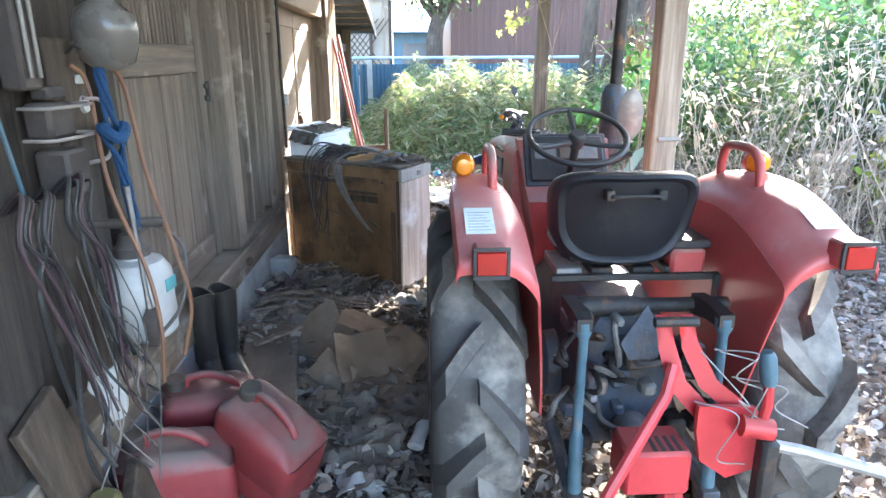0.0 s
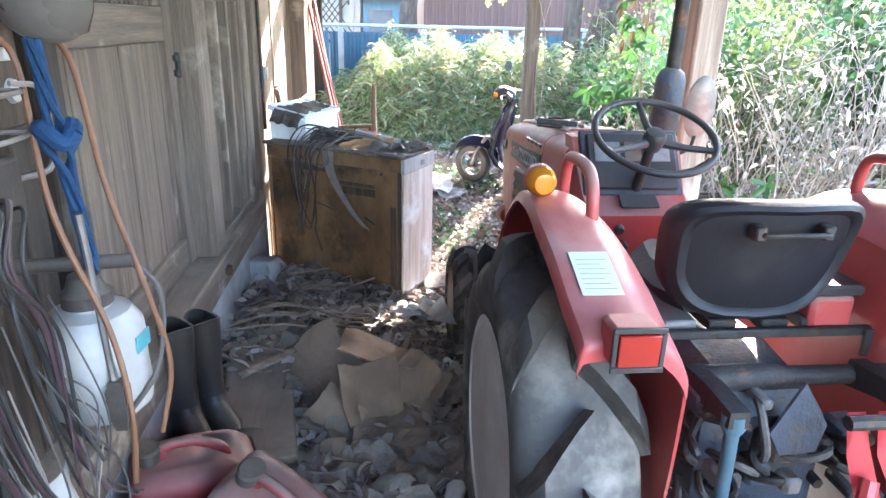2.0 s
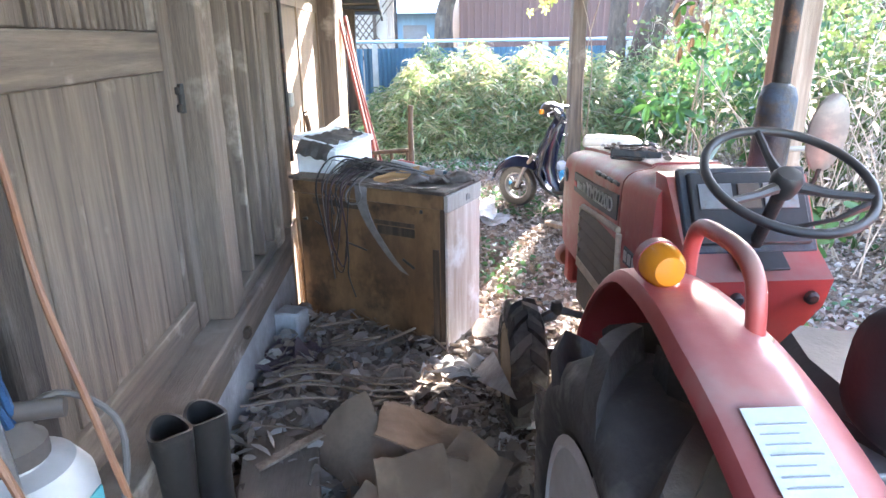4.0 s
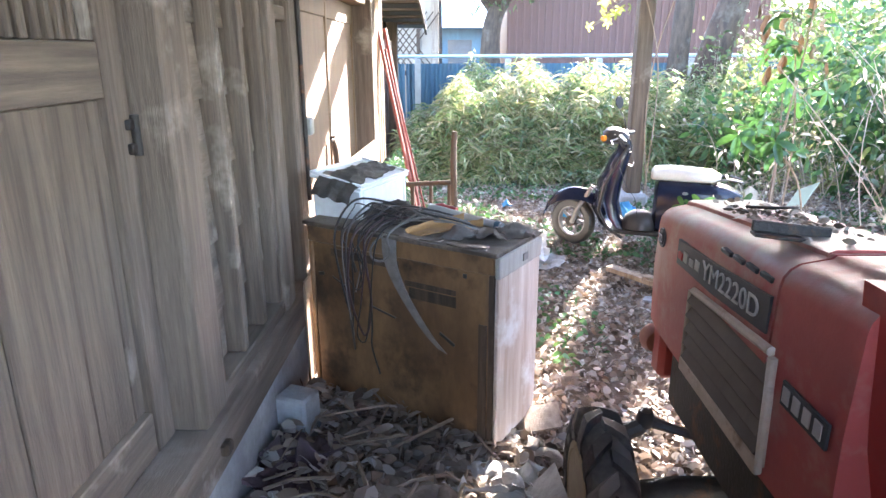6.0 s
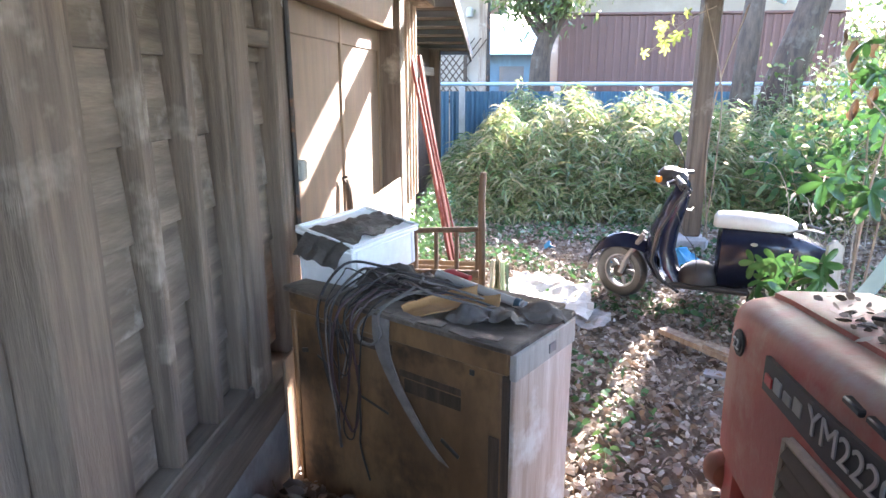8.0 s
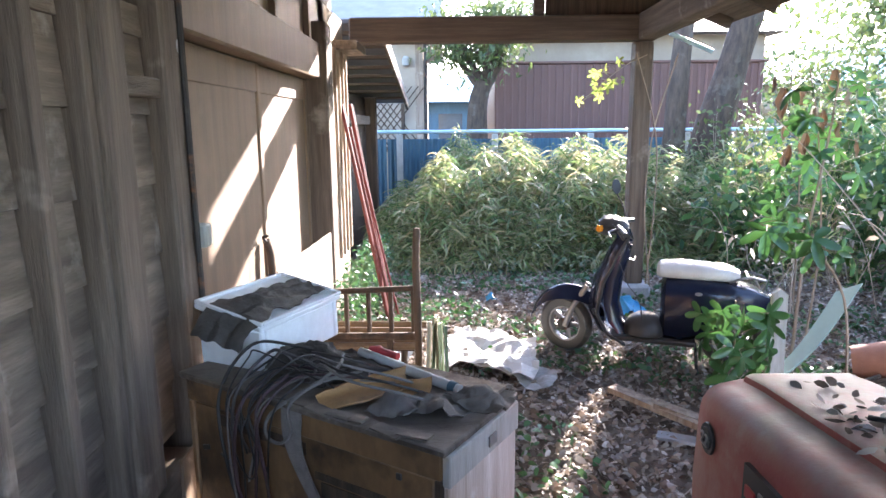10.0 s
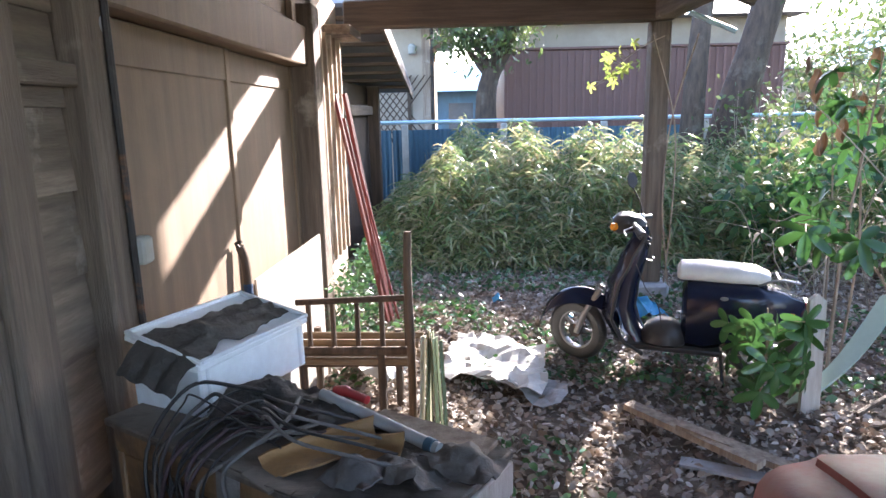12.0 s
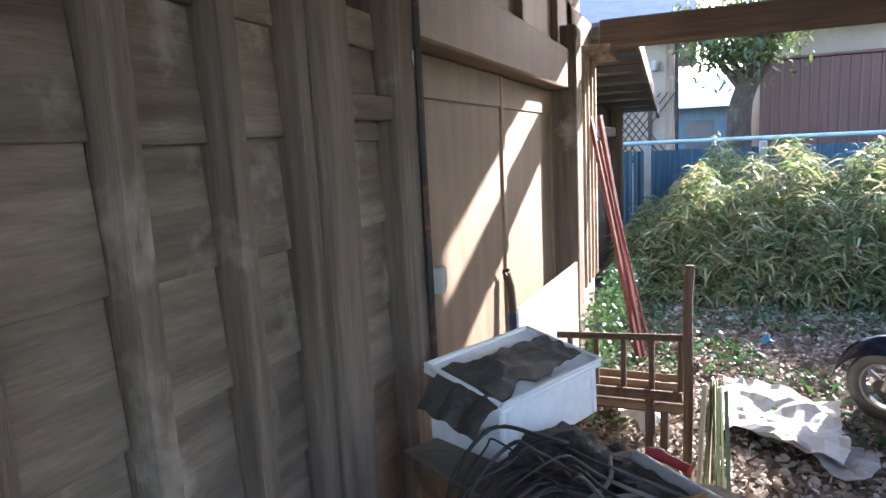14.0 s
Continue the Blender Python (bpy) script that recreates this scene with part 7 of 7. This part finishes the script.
solo("curved_board", bm, mint_board, "curved pale mint board leaning behind the scooter", "board")
bm = lathe(fresh(), [(0.0, 0.0), (0.10, 0.0), (0.13, 0.20), (0.145, 0.2), (0.145, 0.23), (0.125, 0.23), (0.11, 0.05), (0.0, 0.04)], pose(2.45, 6.6, 0.10, 80, 0, 60), 24)
solo("flower_pot", bm, terracotta, "terracotta pot lying on its side", "flower pot")
for i in range(6):
    x, y = 2.0 + 0.15 * i, 6.2 + 0.08 * (i % 3)
    bm = tube(fresh(), [(x, y, 0.03 + ground_z(x, y)), (x + 0.35, y + 0.2 - 0.08 * i, 0.08 + ground_z(x, y))], 0.014, 7)
    solo("stick", bm, wood_dark, "dead stick on the ground", "stick", "sticks behind the scooter")

# on the bonnet
bm = boxed((-0.085, -0.026, 0), (0.085, 0.026, 0.008), pose(0.50, 3.24, 1.158, -5, 4, -12), 0.003)
box(bm, (-0.085, 0.014, 0.008), (0.085, 0.026, 0.034), pose(0.50, 3.24, 1.158, -5, 4, -12), 0.003)
solo("metal_bracket", bm, dark_metal, "dark metal bracket lying on the bonnet", "bracket")
bm = tube(fresh(), smooth_path([(0.56, 3.62, 1.147), (0.61, 3.575, 1.154), (0.68, 3.58, 1.154), (0.71, 3.63, 1.147)], 4), 0.0045, 6)
solo("bent_bar", bm, dark_metal, "bent dark bar on the bonnet", "bar")
n = 220
pos = np.stack([np.clip(G.normal(0.61, 0.06, n), 0.515, 0.72), np.clip(G.normal(3.5, 0.14, n), 3.12, 3.84), np.zeros(n)], 1)
pos[:, 2] = 1.178 - (pos[:, 1] - 3.10) * 0.0865 + 0.003
a = G.uniform(0, 6.28, n)
L = G.uniform(0.012, 0.035, n)
me = leaf_mesh("dry_leaves", pos, np.stack([np.cos(a), np.sin(a), G.normal(0.1, 0.2, n)], 1), L, L * 0.5, dead_leaf, 0.1, "broad", G)
tagged(new("dry_leaves", me), "little heap of dry leaves on the bonnet", "leaves", kind="stuff")

# ---- under the roof, beside the panelled door ----
def jerry_can(m, label):
    m = m @ Matrix.Diagonal((1.1, 1.3, 1.12, 1))
    ob = thing("jerry_can", tuple(m.translation), label, "jerry can", "red jerry cans")
    bm = fresh()
    secs = []
    for z, w, d in ((0.0, 0.14, 0.07), (0.012, 0.155, 0.083), (0.10, 0.16, 0.087), (0.11, 0.156, 0.084), (0.12, 0.16, 0.087), (0.25, 0.16, 0.087), (0.285, 0.155, 0.082), (0.305, 0.135, 0.065), (0.31, 0.12, 0.05)):
        secs.append([m @ Vector((w * math.copysign(abs(math.cos(t)) ** 0.25, math.cos(t)), d * math.copysign(abs(math.sin(t)) ** 0.3, math.sin(t)), z - (0.045 * max(0, math.cos(t)) if z > 0.26 else 0))) for t in [2 * math.pi * k / 28 for k in range(28)]])
    loft(bm, secs)
    part("body", bm, jerry_red, ob)
    bm = tube(fresh(), smooth_path([m @ Vector((-0.08, 0, 0.295)), m @ Vector((-0.07, 0, 0.335)), m @ Vector((0.0, 0, 0.34)), m @ Vector((0.07, 0, 0.30)), m @ Vector((0.085, 0, 0.255))], 4), 0.015, 10)
    part("handle", bm, jerry_red, ob)
    part("cap", lathe(fresh(), [(0.0, 0.0), (0.026, 0.0), (0.027, 0.03), (0.031, 0.032), (0.031, 0.058), (0.026, 0.064), (0, 0.064)], m @ pose(-0.105, 0, 0.285), 18), grey_cap, ob, "grey screw cap")
    return ob


jerry_can(pose(-0.80, 1.84, 0.02, 0, 0, 15), "dusty red plastic jerry can standing on the litter")
jerry_can(pose(-0.79, 2.19, 0.05, 3, 0, 20), "dusty red plastic jerry can beside the boots")
jerry_can(pose(-0.595, 2.04, 0.085, 8, 24, -28), "tilted dusty red plastic jerry can")


def boot(x, y, z, turn, label):
    m = pose(x, y, z, 0, 0, turn)
    ob = thing("rubber_boot", (x, y, z), label, "boot", "pair of boots")
    bm = fresh()
    secs = []
    for zz, cx, rx, ry in ((0.40, 0.0, 0.063, 0.052), (0.40, 0.0, 0.068, 0.057), (0.34, 0.0, 0.066, 0.055), (0.25, 0.0, 0.061, 0.05), (0.15, 0.002, 0.05, 0.044), (0.10, 0.008, 0.056, 0.044), (0.065, 0.03, 0.08, 0.046), (0.03, 0.055, 0.112, 0.05), (0.0, 0.055, 0.115, 0.05)):
        secs.append([m @ Vector((cx + rx * math.cos(t), ry * math.sin(t), zz + (0.022 * math.cos(t) ** 2 * (1 if zz > 0.39 else 0)))) for t in [2 * math.pi * k / 24 for k in range(24)]])
    inner = [[m @ Vector((0.058 * math.cos(t), 0.048 * math.sin(t), zz + (0.022 * math.cos(t) ** 2 if zz > 0.39 else 0))) for t in [2 * math.pi * k / 24 for k in range(24)]] for zz in (0.10, 0.40)]
    loft(bm, inner + secs)
    part("upper", bm, boot_rubber, ob)
    bm = loft(fresh(), [[m @ Vector((0.055 + 0.118 * math.cos(t), (0.052 + 0.004 * math.cos(t)) * math.sin(t), zz)) for t in [2 * math.pi * k / 24 for k in range(24)]] for zz in (-0.018, 0.004)])
    part("sole", bm, rubber, ob)


boot(-0.925, 2.565, 0.19, -52, "tall dusty black rubber boot beside its twin")
boot(-0.862, 2.66, 0.175, -48, "tall black rubber boot with mud on its toe")

# bench plank and cardboard
pk = thing("low_plank", (-0.72, 2.9, 0.0), "broad dusty plank laid along the wall", "plank")
part("board", boxed((-0.135, -0.42, 0.0), (0.135, 0.42, 0.035), pose(-0.735, 2.86, 0.125, 2, 0, 9), 0.006), wood_y, pk)
part("block", boxed((-0.12, -0.05, 0), (0.12, 0.05, 0.13), pose(-0.70, 2.55, -0.01, 0, 0, 9), 0.006), wood_dark, pk)
part("block", boxed((-0.12, -0.05, 0), (0.12, 0.05, 0.135), pose(-0.76, 3.2, 0.0, 0, 0, 9), 0.006), wood_dark, pk)
cb = thing("cardboard_box", (-0.33, 2.95, 0.0), "crushed damp cardboard box fallen open", "cardboard box")
for i, (c, s, rot) in enumerate((((-0.50, 3.03, 0.14), (0.34, 0.36), (30, -38, 15)), ((-0.27, 3.08, 0.20), (0.34, 0.30), (-8, 14, -10)), ((-0.30, 2.83, 0.17), (0.27, 0.24), (48, 8, 28)), ((-0.44, 2.72, 0.10), (0.22, 0.20), (34, -28, 50)), ((-0.10, 2.92, 0.13), (0.24, 0.26), (22, 30, -20)), ((-0.22, 2.70, 0.07), (0.28, 0.22), (8, 6, 10)), ((-0.36, 2.98, 0.10), (0.3, 0.3), (0, 0, 12)))):
    m = pose(*c, *rot)
    bm = fresh()
    sheet(bm, lambda u, v: crumple(m @ Vector(((u - 0.5) * s[0], (v - 0.5) * s[1], 0.03 * abs(math.sin(3 * u + i)))), 0.03, 6, 3.1 * i) + 0.012 * noise.noise(Vector((9 * u, 9 * v, i))) * Vector((0, 0, 1)), 14, 14, 0.006)
    part("flap", bm, cardboard, cb)
for i, (cx, cy, sx, sy, z, mt, lab) in enumerate(((-0.22, 2.55, 0.62, 0.40, 0.05, rag_grey, "grey crumpled sacking on the ground"), (-0.05, 2.95, 0.40, 0.35, 0.05, rag_grey, "grey crumpled sacking on the ground"), (-0.30, 2.30, 0.55, 0.32, 0.04, rag_grey, "trodden grey sacking among dead leaves"),
                                                 (-0.84, 3.75, 0.24, 0.36, 0.15, rag_purple, "faded purple rag by the wall"), (-0.62, 3.30, 0.34, 0.22, 0.16, rag_grey, "dirty rag over the end of the plank"), (-0.35, 3.62, 0.40, 0.25, 0.10, rag_grey, "grey cloth scrap near the cabinet"),
                                                 (-0.12, 3.80, 0.34, 0.20, 0.06, concrete, "flat grey scrap on the ground near the cabinet"), (-0.50, 2.40, 0.30, 0.3, 0.05, rag_grey, "crumpled grey sacking beside the cans"))):
    bm = fresh()
    sheet(bm, lambda u, v: crumple(crumple(Vector((cx + (u - 0.5) * sx, cy + (v - 0.5) * sy, ground_z(cx, cy) * 0.6 + z * 0.7 + 0.02 + 0.05 * noise.noise(Vector((u * 4, v * 4, i * 1.7))))), 0.06, 7, 0.9 * i), 0.035, 19, 3.3 * i), 30, 26, 0.003)
    solo("rag", bm, mt, lab, "rag")
bm = boxed((-0.07, -0.06, 0), (0.07, 0.06, 0.24), pose(-0.90, 4.06, 0.05, 0, 0, -20), 0.012)
solo("stone_block", bm, concrete, "grey stone block against the footing", "stone")
bm = fresh()
scrap = thing("scrap_heap", (-0.6, 3.6, 0.0), "heap of sticks, torn scraps and dead leaves", "debris", kind="stuff")
for k in range(46):
    x, y = r.uniform(-0.92, 0.0), r.uniform(3.05, 4.15)
    a = r.uniform(0, 3.14)
    L = r.uniform(0.06, 0.22)
    z = ground_z(x, y) + 0.04 + 0.1 * r.random() * max(0, -x)
    tube(bm, [(x - L * math.cos(a), y - L * math.sin(a), z), (x, y, z + 0.02), (x + L * math.cos(a), y + L * math.sin(a), z + r.uniform(-0.02, 0.05))], r.uniform(0.003, 0.009), 5)
part("twig_heap", bm, twig, scrap)
n = 3200
pos = np.stack([G.uniform(-0.95, 0.1, n), G.uniform(2.0, 4.3, n), np.zeros(n)], 1)
pos[:, 2] = [ground_z(a, b) + 0.02 + 0.13 * max(0, -a) * G.uniform(0, 1) * (0.3 + 0.7 * (b > 3.0)) for a, b, _ in pos]
a = G.uniform(0, 6.28, n)
L = G.uniform(0.03, 0.10, n)
part("scraps", leaf_mesh("scraps", pos, np.stack([np.cos(a), np.sin(a), G.normal(0.1, 0.45, n)], 1), L, L * G.uniform(0.2, 0.6, n), dead_leaf, 0.15, "broad", G), dead_leaf, scrap)
bm = fresh()
bm2 = fresh()
for k in range(70):
    x, y = r.uniform(-0.9, 0.12), r.uniform(1.9, 4.2)
    s = r.uniform(0.05, 0.15)
    z = ground_z(x, y) + 0.03 + 0.08 * r.random() * max(0.2, -x)
    m = pose(x, y, z, r.uniform(-35, 35), r.uniform(-35, 35), r.uniform(0, 360))
    sheet(bm if k % 2 else bm2, lambda u, v: crumple(m @ Vector(((u - 0.5) * s, (v - 0.5) * s * 0.7, 0)), 0.05, 11, k * 0.7), 4, 4, 0.003)
part("torn_scraps", bm, rag_grey, scrap)
part("torn_scraps", bm2, cardboard, scrap)
for k in range(5):
    y = 3.25 + 0.05 * k
    bm = fresh()
    tube(bm, smooth_path([(-0.95 + 0.02 * k, y, 0.24), (-0.7, y + 0.08 * (k % 2), 0.27), (-0.45, y + 0.02, 0.22), (-0.30, y + 0.12, 0.16)], 5), 0.0045, 6)
    solo("cane", bm, bamboo if k % 2 else twig, "thin cane lying across the debris", "cane", "canes by the wall")
bm = boxed((-0.13, -0.02, 0), (0.13, 0.02, 0.012), pose(-0.72, 3.02, 0.195, 0, -6, 38), 0.003)
solo("lath", bm, wood_light, "pale lath lying on the plank", "lath")
bt = thing("plastic_bottle", (-0.01, 2.30, 0.04), "crushed pale plastic bottle on the ground", "bottle")
part("body", loft(fresh(), [[pose(-0.035, 2.22, 0.06, -78, 0, -18) @ Vector((w * math.cos(t), w * 0.6 * math.sin(t), z)) for t in [2 * math.pi * k / 16 for k in range(16)]] for z, w in ((0, 0.02), (0.008, 0.034), (0.07, 0.03), (0.13, 0.034), (0.16, 0.014), (0.185, 0.013))]), milky, bt)
bm = fresh()
sheet(bm, lambda u, v: crumple(Vector((-0.30 + 0.12 * u, 1.95 + 0.08 * v, 0.05 + 0.03 * math.sin(3 * u))), 0.03, 14, 6.0), 8, 6, 0.002)
solo("plastic_scrap", bm, white_sheet_mat, "scrap of white plastic on the ground", "plastic scrap")
bm = fresh()
sheet(bm, lambda u, v: Vector((0.02 + 0.16 * u, 4.18 + 0.12 * v + 0.05 * u, 0.03 + 0.05 * v)), 4, 4, 0.012)
solo("wood_chip", bm, wood_light, "broken board at the foot of the cabinet", "board")

# ---- hung on the wall by the panelled door ----
spr = thing("sprayer", (-0.87, 1.93, 0.70), "milky white garden sprayer tank hanging on the wall", "sprayer")
tm = pose(-0.89, 1.94, 0.70) @ Matrix.Diagonal((1.06, 1.06, 1.0, 1))
tank = part("tank", lathe(fresh(), [(0, 0.0), (0.085, 0.0), (0.10, 0.015), (0.103, 0.06), (0.10, 0.12), (0.103, 0.17), (0.10, 0.21), (0.08, 0.245), (0.045, 0.255), (0.042, 0.27), (0.0, 0.27)], tm, 32), milky, spr)
part("label", boxed((-0.0, -0.035, 0.15), (0.004, 0.025, 0.19), tm @ pose(0.1, 0.0, 0, 0, 0, -5) @ pose(0, 0, 0), 0.001), teal_plastic, tank, "small green and white label")
part("cap", lathe(fresh(), [(0, 0.26), (0.05, 0.262), (0.05, 0.29), (0.038, 0.30), (0.03, 0.33), (0, 0.335)], tm, 20), grey_cap, spr)
part("pump_handle", tube(fresh(), [(-0.97, 1.84, 1.085), (-0.765, 1.895, 1.078)], 0.015, 10), grey_cap, spr)
part("lance", tube(fresh(), [(-0.82, 1.85, 0.80), (-0.825, 1.852, 0.86), (-0.825, 1.83, 1.14), (-0.826, 1.825, 1.20)], [0.012, 0.008, 0.0075, 0.009], 8), chrome, spr, "bright metal spray lance")
part("trigger", loft(fresh(), [[Vector((-0.815 + dx, 1.845 + dy, z)) for dx, dy in ((-w, -w), (w, -w), (w, w), (-w, w))] for z, w in ((0.70, 0.012), (0.74, 0.02), (0.80, 0.02), (0.82, 0.012))]), grey_cap, spr, "grey trigger grip")
part("hose", tube(fresh(), smooth_path([(-0.81, 1.85, 0.72), (-0.76, 1.95, 0.80), (-0.77, 2.04, 0.95), (-0.84, 2.0, 1.04), (-0.90, 1.93, 1.0)], 6), 0.006, 8), hose_grey, spr)
for i, (y0, off) in enumerate(((1.88, 0.0), (2.06, 0.02))):
    bm = tube(fresh(), smooth_path([(-0.955, y0 + 0.0, 1.53), (-0.93 + off, y0 + 0.03, 1.47), (-0.88 + off, y0 - 0.04 + 0.03 * i, 1.20), (-0.80 + off, y0 - 0.06, 0.95), (-0.765 + off, y0 - 0.10 + 0.02 * i, 0.78), (-0.77, y0 - 0.12, 0.62)], 6), 0.0065, 8)
    solo("rubber_hose", bm, hose_orange, "thin orange-brown hose hanging on the wall", "hose", "orange hoses")
jug = thing("plastic_jug", (-0.89, 1.96, 1.55), "translucent white plastic jug hung upside down", "jug")
part("body", lathe(fresh(), [(0, 0), (0.05, 0.0), (0.075, 0.02), (0.085, 0.06), (0.088, 0.11), (0.075, 0.15), (0.04, 0.175), (0.02, 0.20), (0, 0.20)], pose(-0.885, 1.955, 1.525, 14, 10, 0) @ Matrix.Diagonal((1, 0.85, 1, 1)), 24), dull_plastic, jug)
part("hanger", tube(fresh(), smooth_path([(-0.97, 1.90, 1.56), (-0.93, 1.88, 1.58), (-0.90, 1.90, 1.55)], 4), 0.005, 6), dark_metal, jug)
plate = thing("switch_board", (-0.985, 1.93, 1.34), "dark varnished wooden board with a switch", "board")
part("board", boxed((-1.015, 1.82, 1.34), (-0.985, 2.03, 1.60), b=0.02), wood_dark, plate)
part("switch", lathe(fresh(), [(0, 0.012), (0.022, 0.01), (0.026, 0.0)], pose(-0.985, 1.98, 1.415, 0, 90, 0), 18), milky, plate, "round white switch")
part("socket", boxed((-0.986, 1.95, 1.475), (-0.972, 1.99, 1.50), b=0.004), milky, plate)
mt_ = thing("switch_box", (-0.98, 1.78, 1.33), "old grey electric switch box with wire brackets", "switch box")
part("case", boxed((-1.02, 1.72, 1.34), (-0.945, 1.85, 1.435), b=0.012), grey_cap, mt_)
part("neck", boxed((-1.0, 1.74, 1.442), (-0.95, 1.83, 1.475), b=0.01), grey_cap, mt_)
part("case", boxed((-1.02, 1.74, 1.18), (-0.93, 1.86, 1.31), b=0.01), grey_cap, mt_)
for z in (1.345, 1.425):
    part("wire_bracket", tube(fresh(), smooth_path([(-1.0, 1.68, z), (-0.92, 1.69, z), (-0.915, 1.88, z), (-1.0, 1.89, z)], 4), 0.005, 6), white_wire, mt_)
part("cable", tube(fresh(), smooth_path([(-0.93, 1.87, 1.44), (-0.90, 1.92, 1.42), (-0.90, 1.92, 1.28), (-0.94, 1.86, 1.26)], 5), 0.006, 6), white_wire, mt_)
tl_ = thing("tube_lamp", (-0.98, 1.70, 1.46), "dusty strip lamp fitting with two thin tubes", "lamp")
part("body", boxed((-1.02, 1.66, 1.47), (-0.96, 1.75, 2.0), b=0.008), grey_cap, tl_)
for y in (1.685, 1.725):
    part("tube", rod(fresh(), (-0.953, y, 1.50), (-0.953, y, 1.98), 0.006), dull_plastic, tl_)
rope = thing("rope", (-0.89, 1.90, 1.52), "knotted blue rope hanging from a nail", "rope")
for k in range(4):
    ph = k * 1.57
    pts = []
    for i in range(26):
        f = i / 25
        wob = 0.010 + 0.02 * math.exp(-((f - 0.42) / 0.08) ** 2)
        pts.append(Vector((-0.89 + 0.06 * f + wob * math.cos(ph + 9 * f), 1.90 - 0.04 * f + wob * math.sin(ph + 9 * f), 1.52 - 0.45 * f)))
    part("strand", tube(fresh(), pts, 0.0065, 6), blue_rope, rope)
ring = [Vector((-0.862 + 0.028 * math.cos(t), 1.878 + 0.03 * math.sin(t), 1.345 + 0.015 * math.sin(2 * t))) for t in [2 * math.pi * k / 20 for k in range(21)]]
part("knot", tube(fresh(), ring, 0.017, 8, cap=False), blue_rope, rope)
bundle2 = thing("cable_bundle", (-0.93, 1.55, 1.25), "bundle of dusty purple and black cables hanging on the wall", "cables")
for k in range(15):
    y0 = 1.44 + 0.02 * k if k < 8 else 1.66 + 0.012 * (k - 8)
    drop = r.uniform(0.5, 0.85)
    x0 = -0.955 + 0.02 * r.random()
    pts = [(x0 - 0.02, y0 + 0.05, 1.20), (x0 + 0.05, y0 + 0.02, 1.25 - 0.01 * (k % 4)), (x0 + 0.07, y0 - 0.05, 1.15), (x0 + 0.06 + 0.03 * r.random(), (1.48 if k < 8 else 1.66) + r.uniform(-0.06, 0.07), 1.0), (x0 + 0.06 + 0.06 * r.random(), (1.53 if k < 8 else 1.72) + r.uniform(-0.05, 0.05), 1.20 - drop * 0.75), (x0 + 0.08 + 0.08 * r.random(), (1.55 if k < 8 else 1.76) + r.uniform(-0.08, 0.1), 1.22 - drop)]
    part("cable", tube(fresh(), smooth_path(pts, 6), r.choice((0.003, 0.004, 0.0065)), 7), (purple_cable, hose_black, purple_cable, hose_black, hose_black)[k % 5], bundle2)
for k in range(12):
    y0 = r.uniform(1.5, 1.85)
    pts = [(-0.90, y0, r.uniform(0.8, 1.1)), (-0.86 + 0.05 * r.random(), y0 + r.uniform(-0.06, 0.06), r.uniform(0.7, 0.8)), (-0.86 + 0.06 * r.random(), y0 + r.uniform(-0.1, 0.1), 0.6), (-0.85 + 0.08 * r.random(), y0 + r.uniform(-0.1, 0.1), r.uniform(0.35, 0.5))]
    part("wire", tube(fresh(), smooth_path(pts, 6), 0.0022, 5), white_wire if k % 3 == 0 else hose_grey, bundle2)
bm = fresh()
sheet(bm, lambda u, v: crumple(Vector((-0.90 + 0.03 * math.sin(3 * u), 1.62 + 0.13 * u, 0.55 + 0.16 * v)), 0.03, 12, 2.5), 8, 8, 0.003)
solo("plastic_bag", bm, milky, "dusty translucent bag hanging among the cables", "plastic bag")
bm = boxed((-0.015, -0.09, 0), (0.015, 0.09, 0.75), pose(-0.86, 1.62, 0.0, 14, -8, 0), 0.005)
solo("leaning_plank", bm, wood_dark, "dark plank leaning by the wall", "plank")
bm = boxed((-0.02, -0.08, 0), (0.02, 0.08, 0.42), pose(-0.78, 1.78, 0.0, 20, -14, 10), 0.005)
solo("leaning_plank", bm, wood_dark, "short dark plank leaning by the wall", "plank")
bm = lathe(fresh(), [(0, 0), (0.04, 0), (0.045, 0.02), (0.045, 0.12), (0.03, 0.14), (0, 0.14)], pose(-0.85, 1.50, 0.30, 10, 0, 0), 18)
solo("yellow_can", bm, yellow_plastic, "dirty yellow can among the planks", "can")
bm = tube(fresh(), smooth_path([(-1.0, 1.50, 2.2), (-0.975, 1.50, 1.7), (-0.97, 1.54, 1.45), (-0.96, 1.58, 1.2)], 5), 0.006, 6)
solo("cable", bm, teal_rod, "thin green-blue cable down the post", "cable")
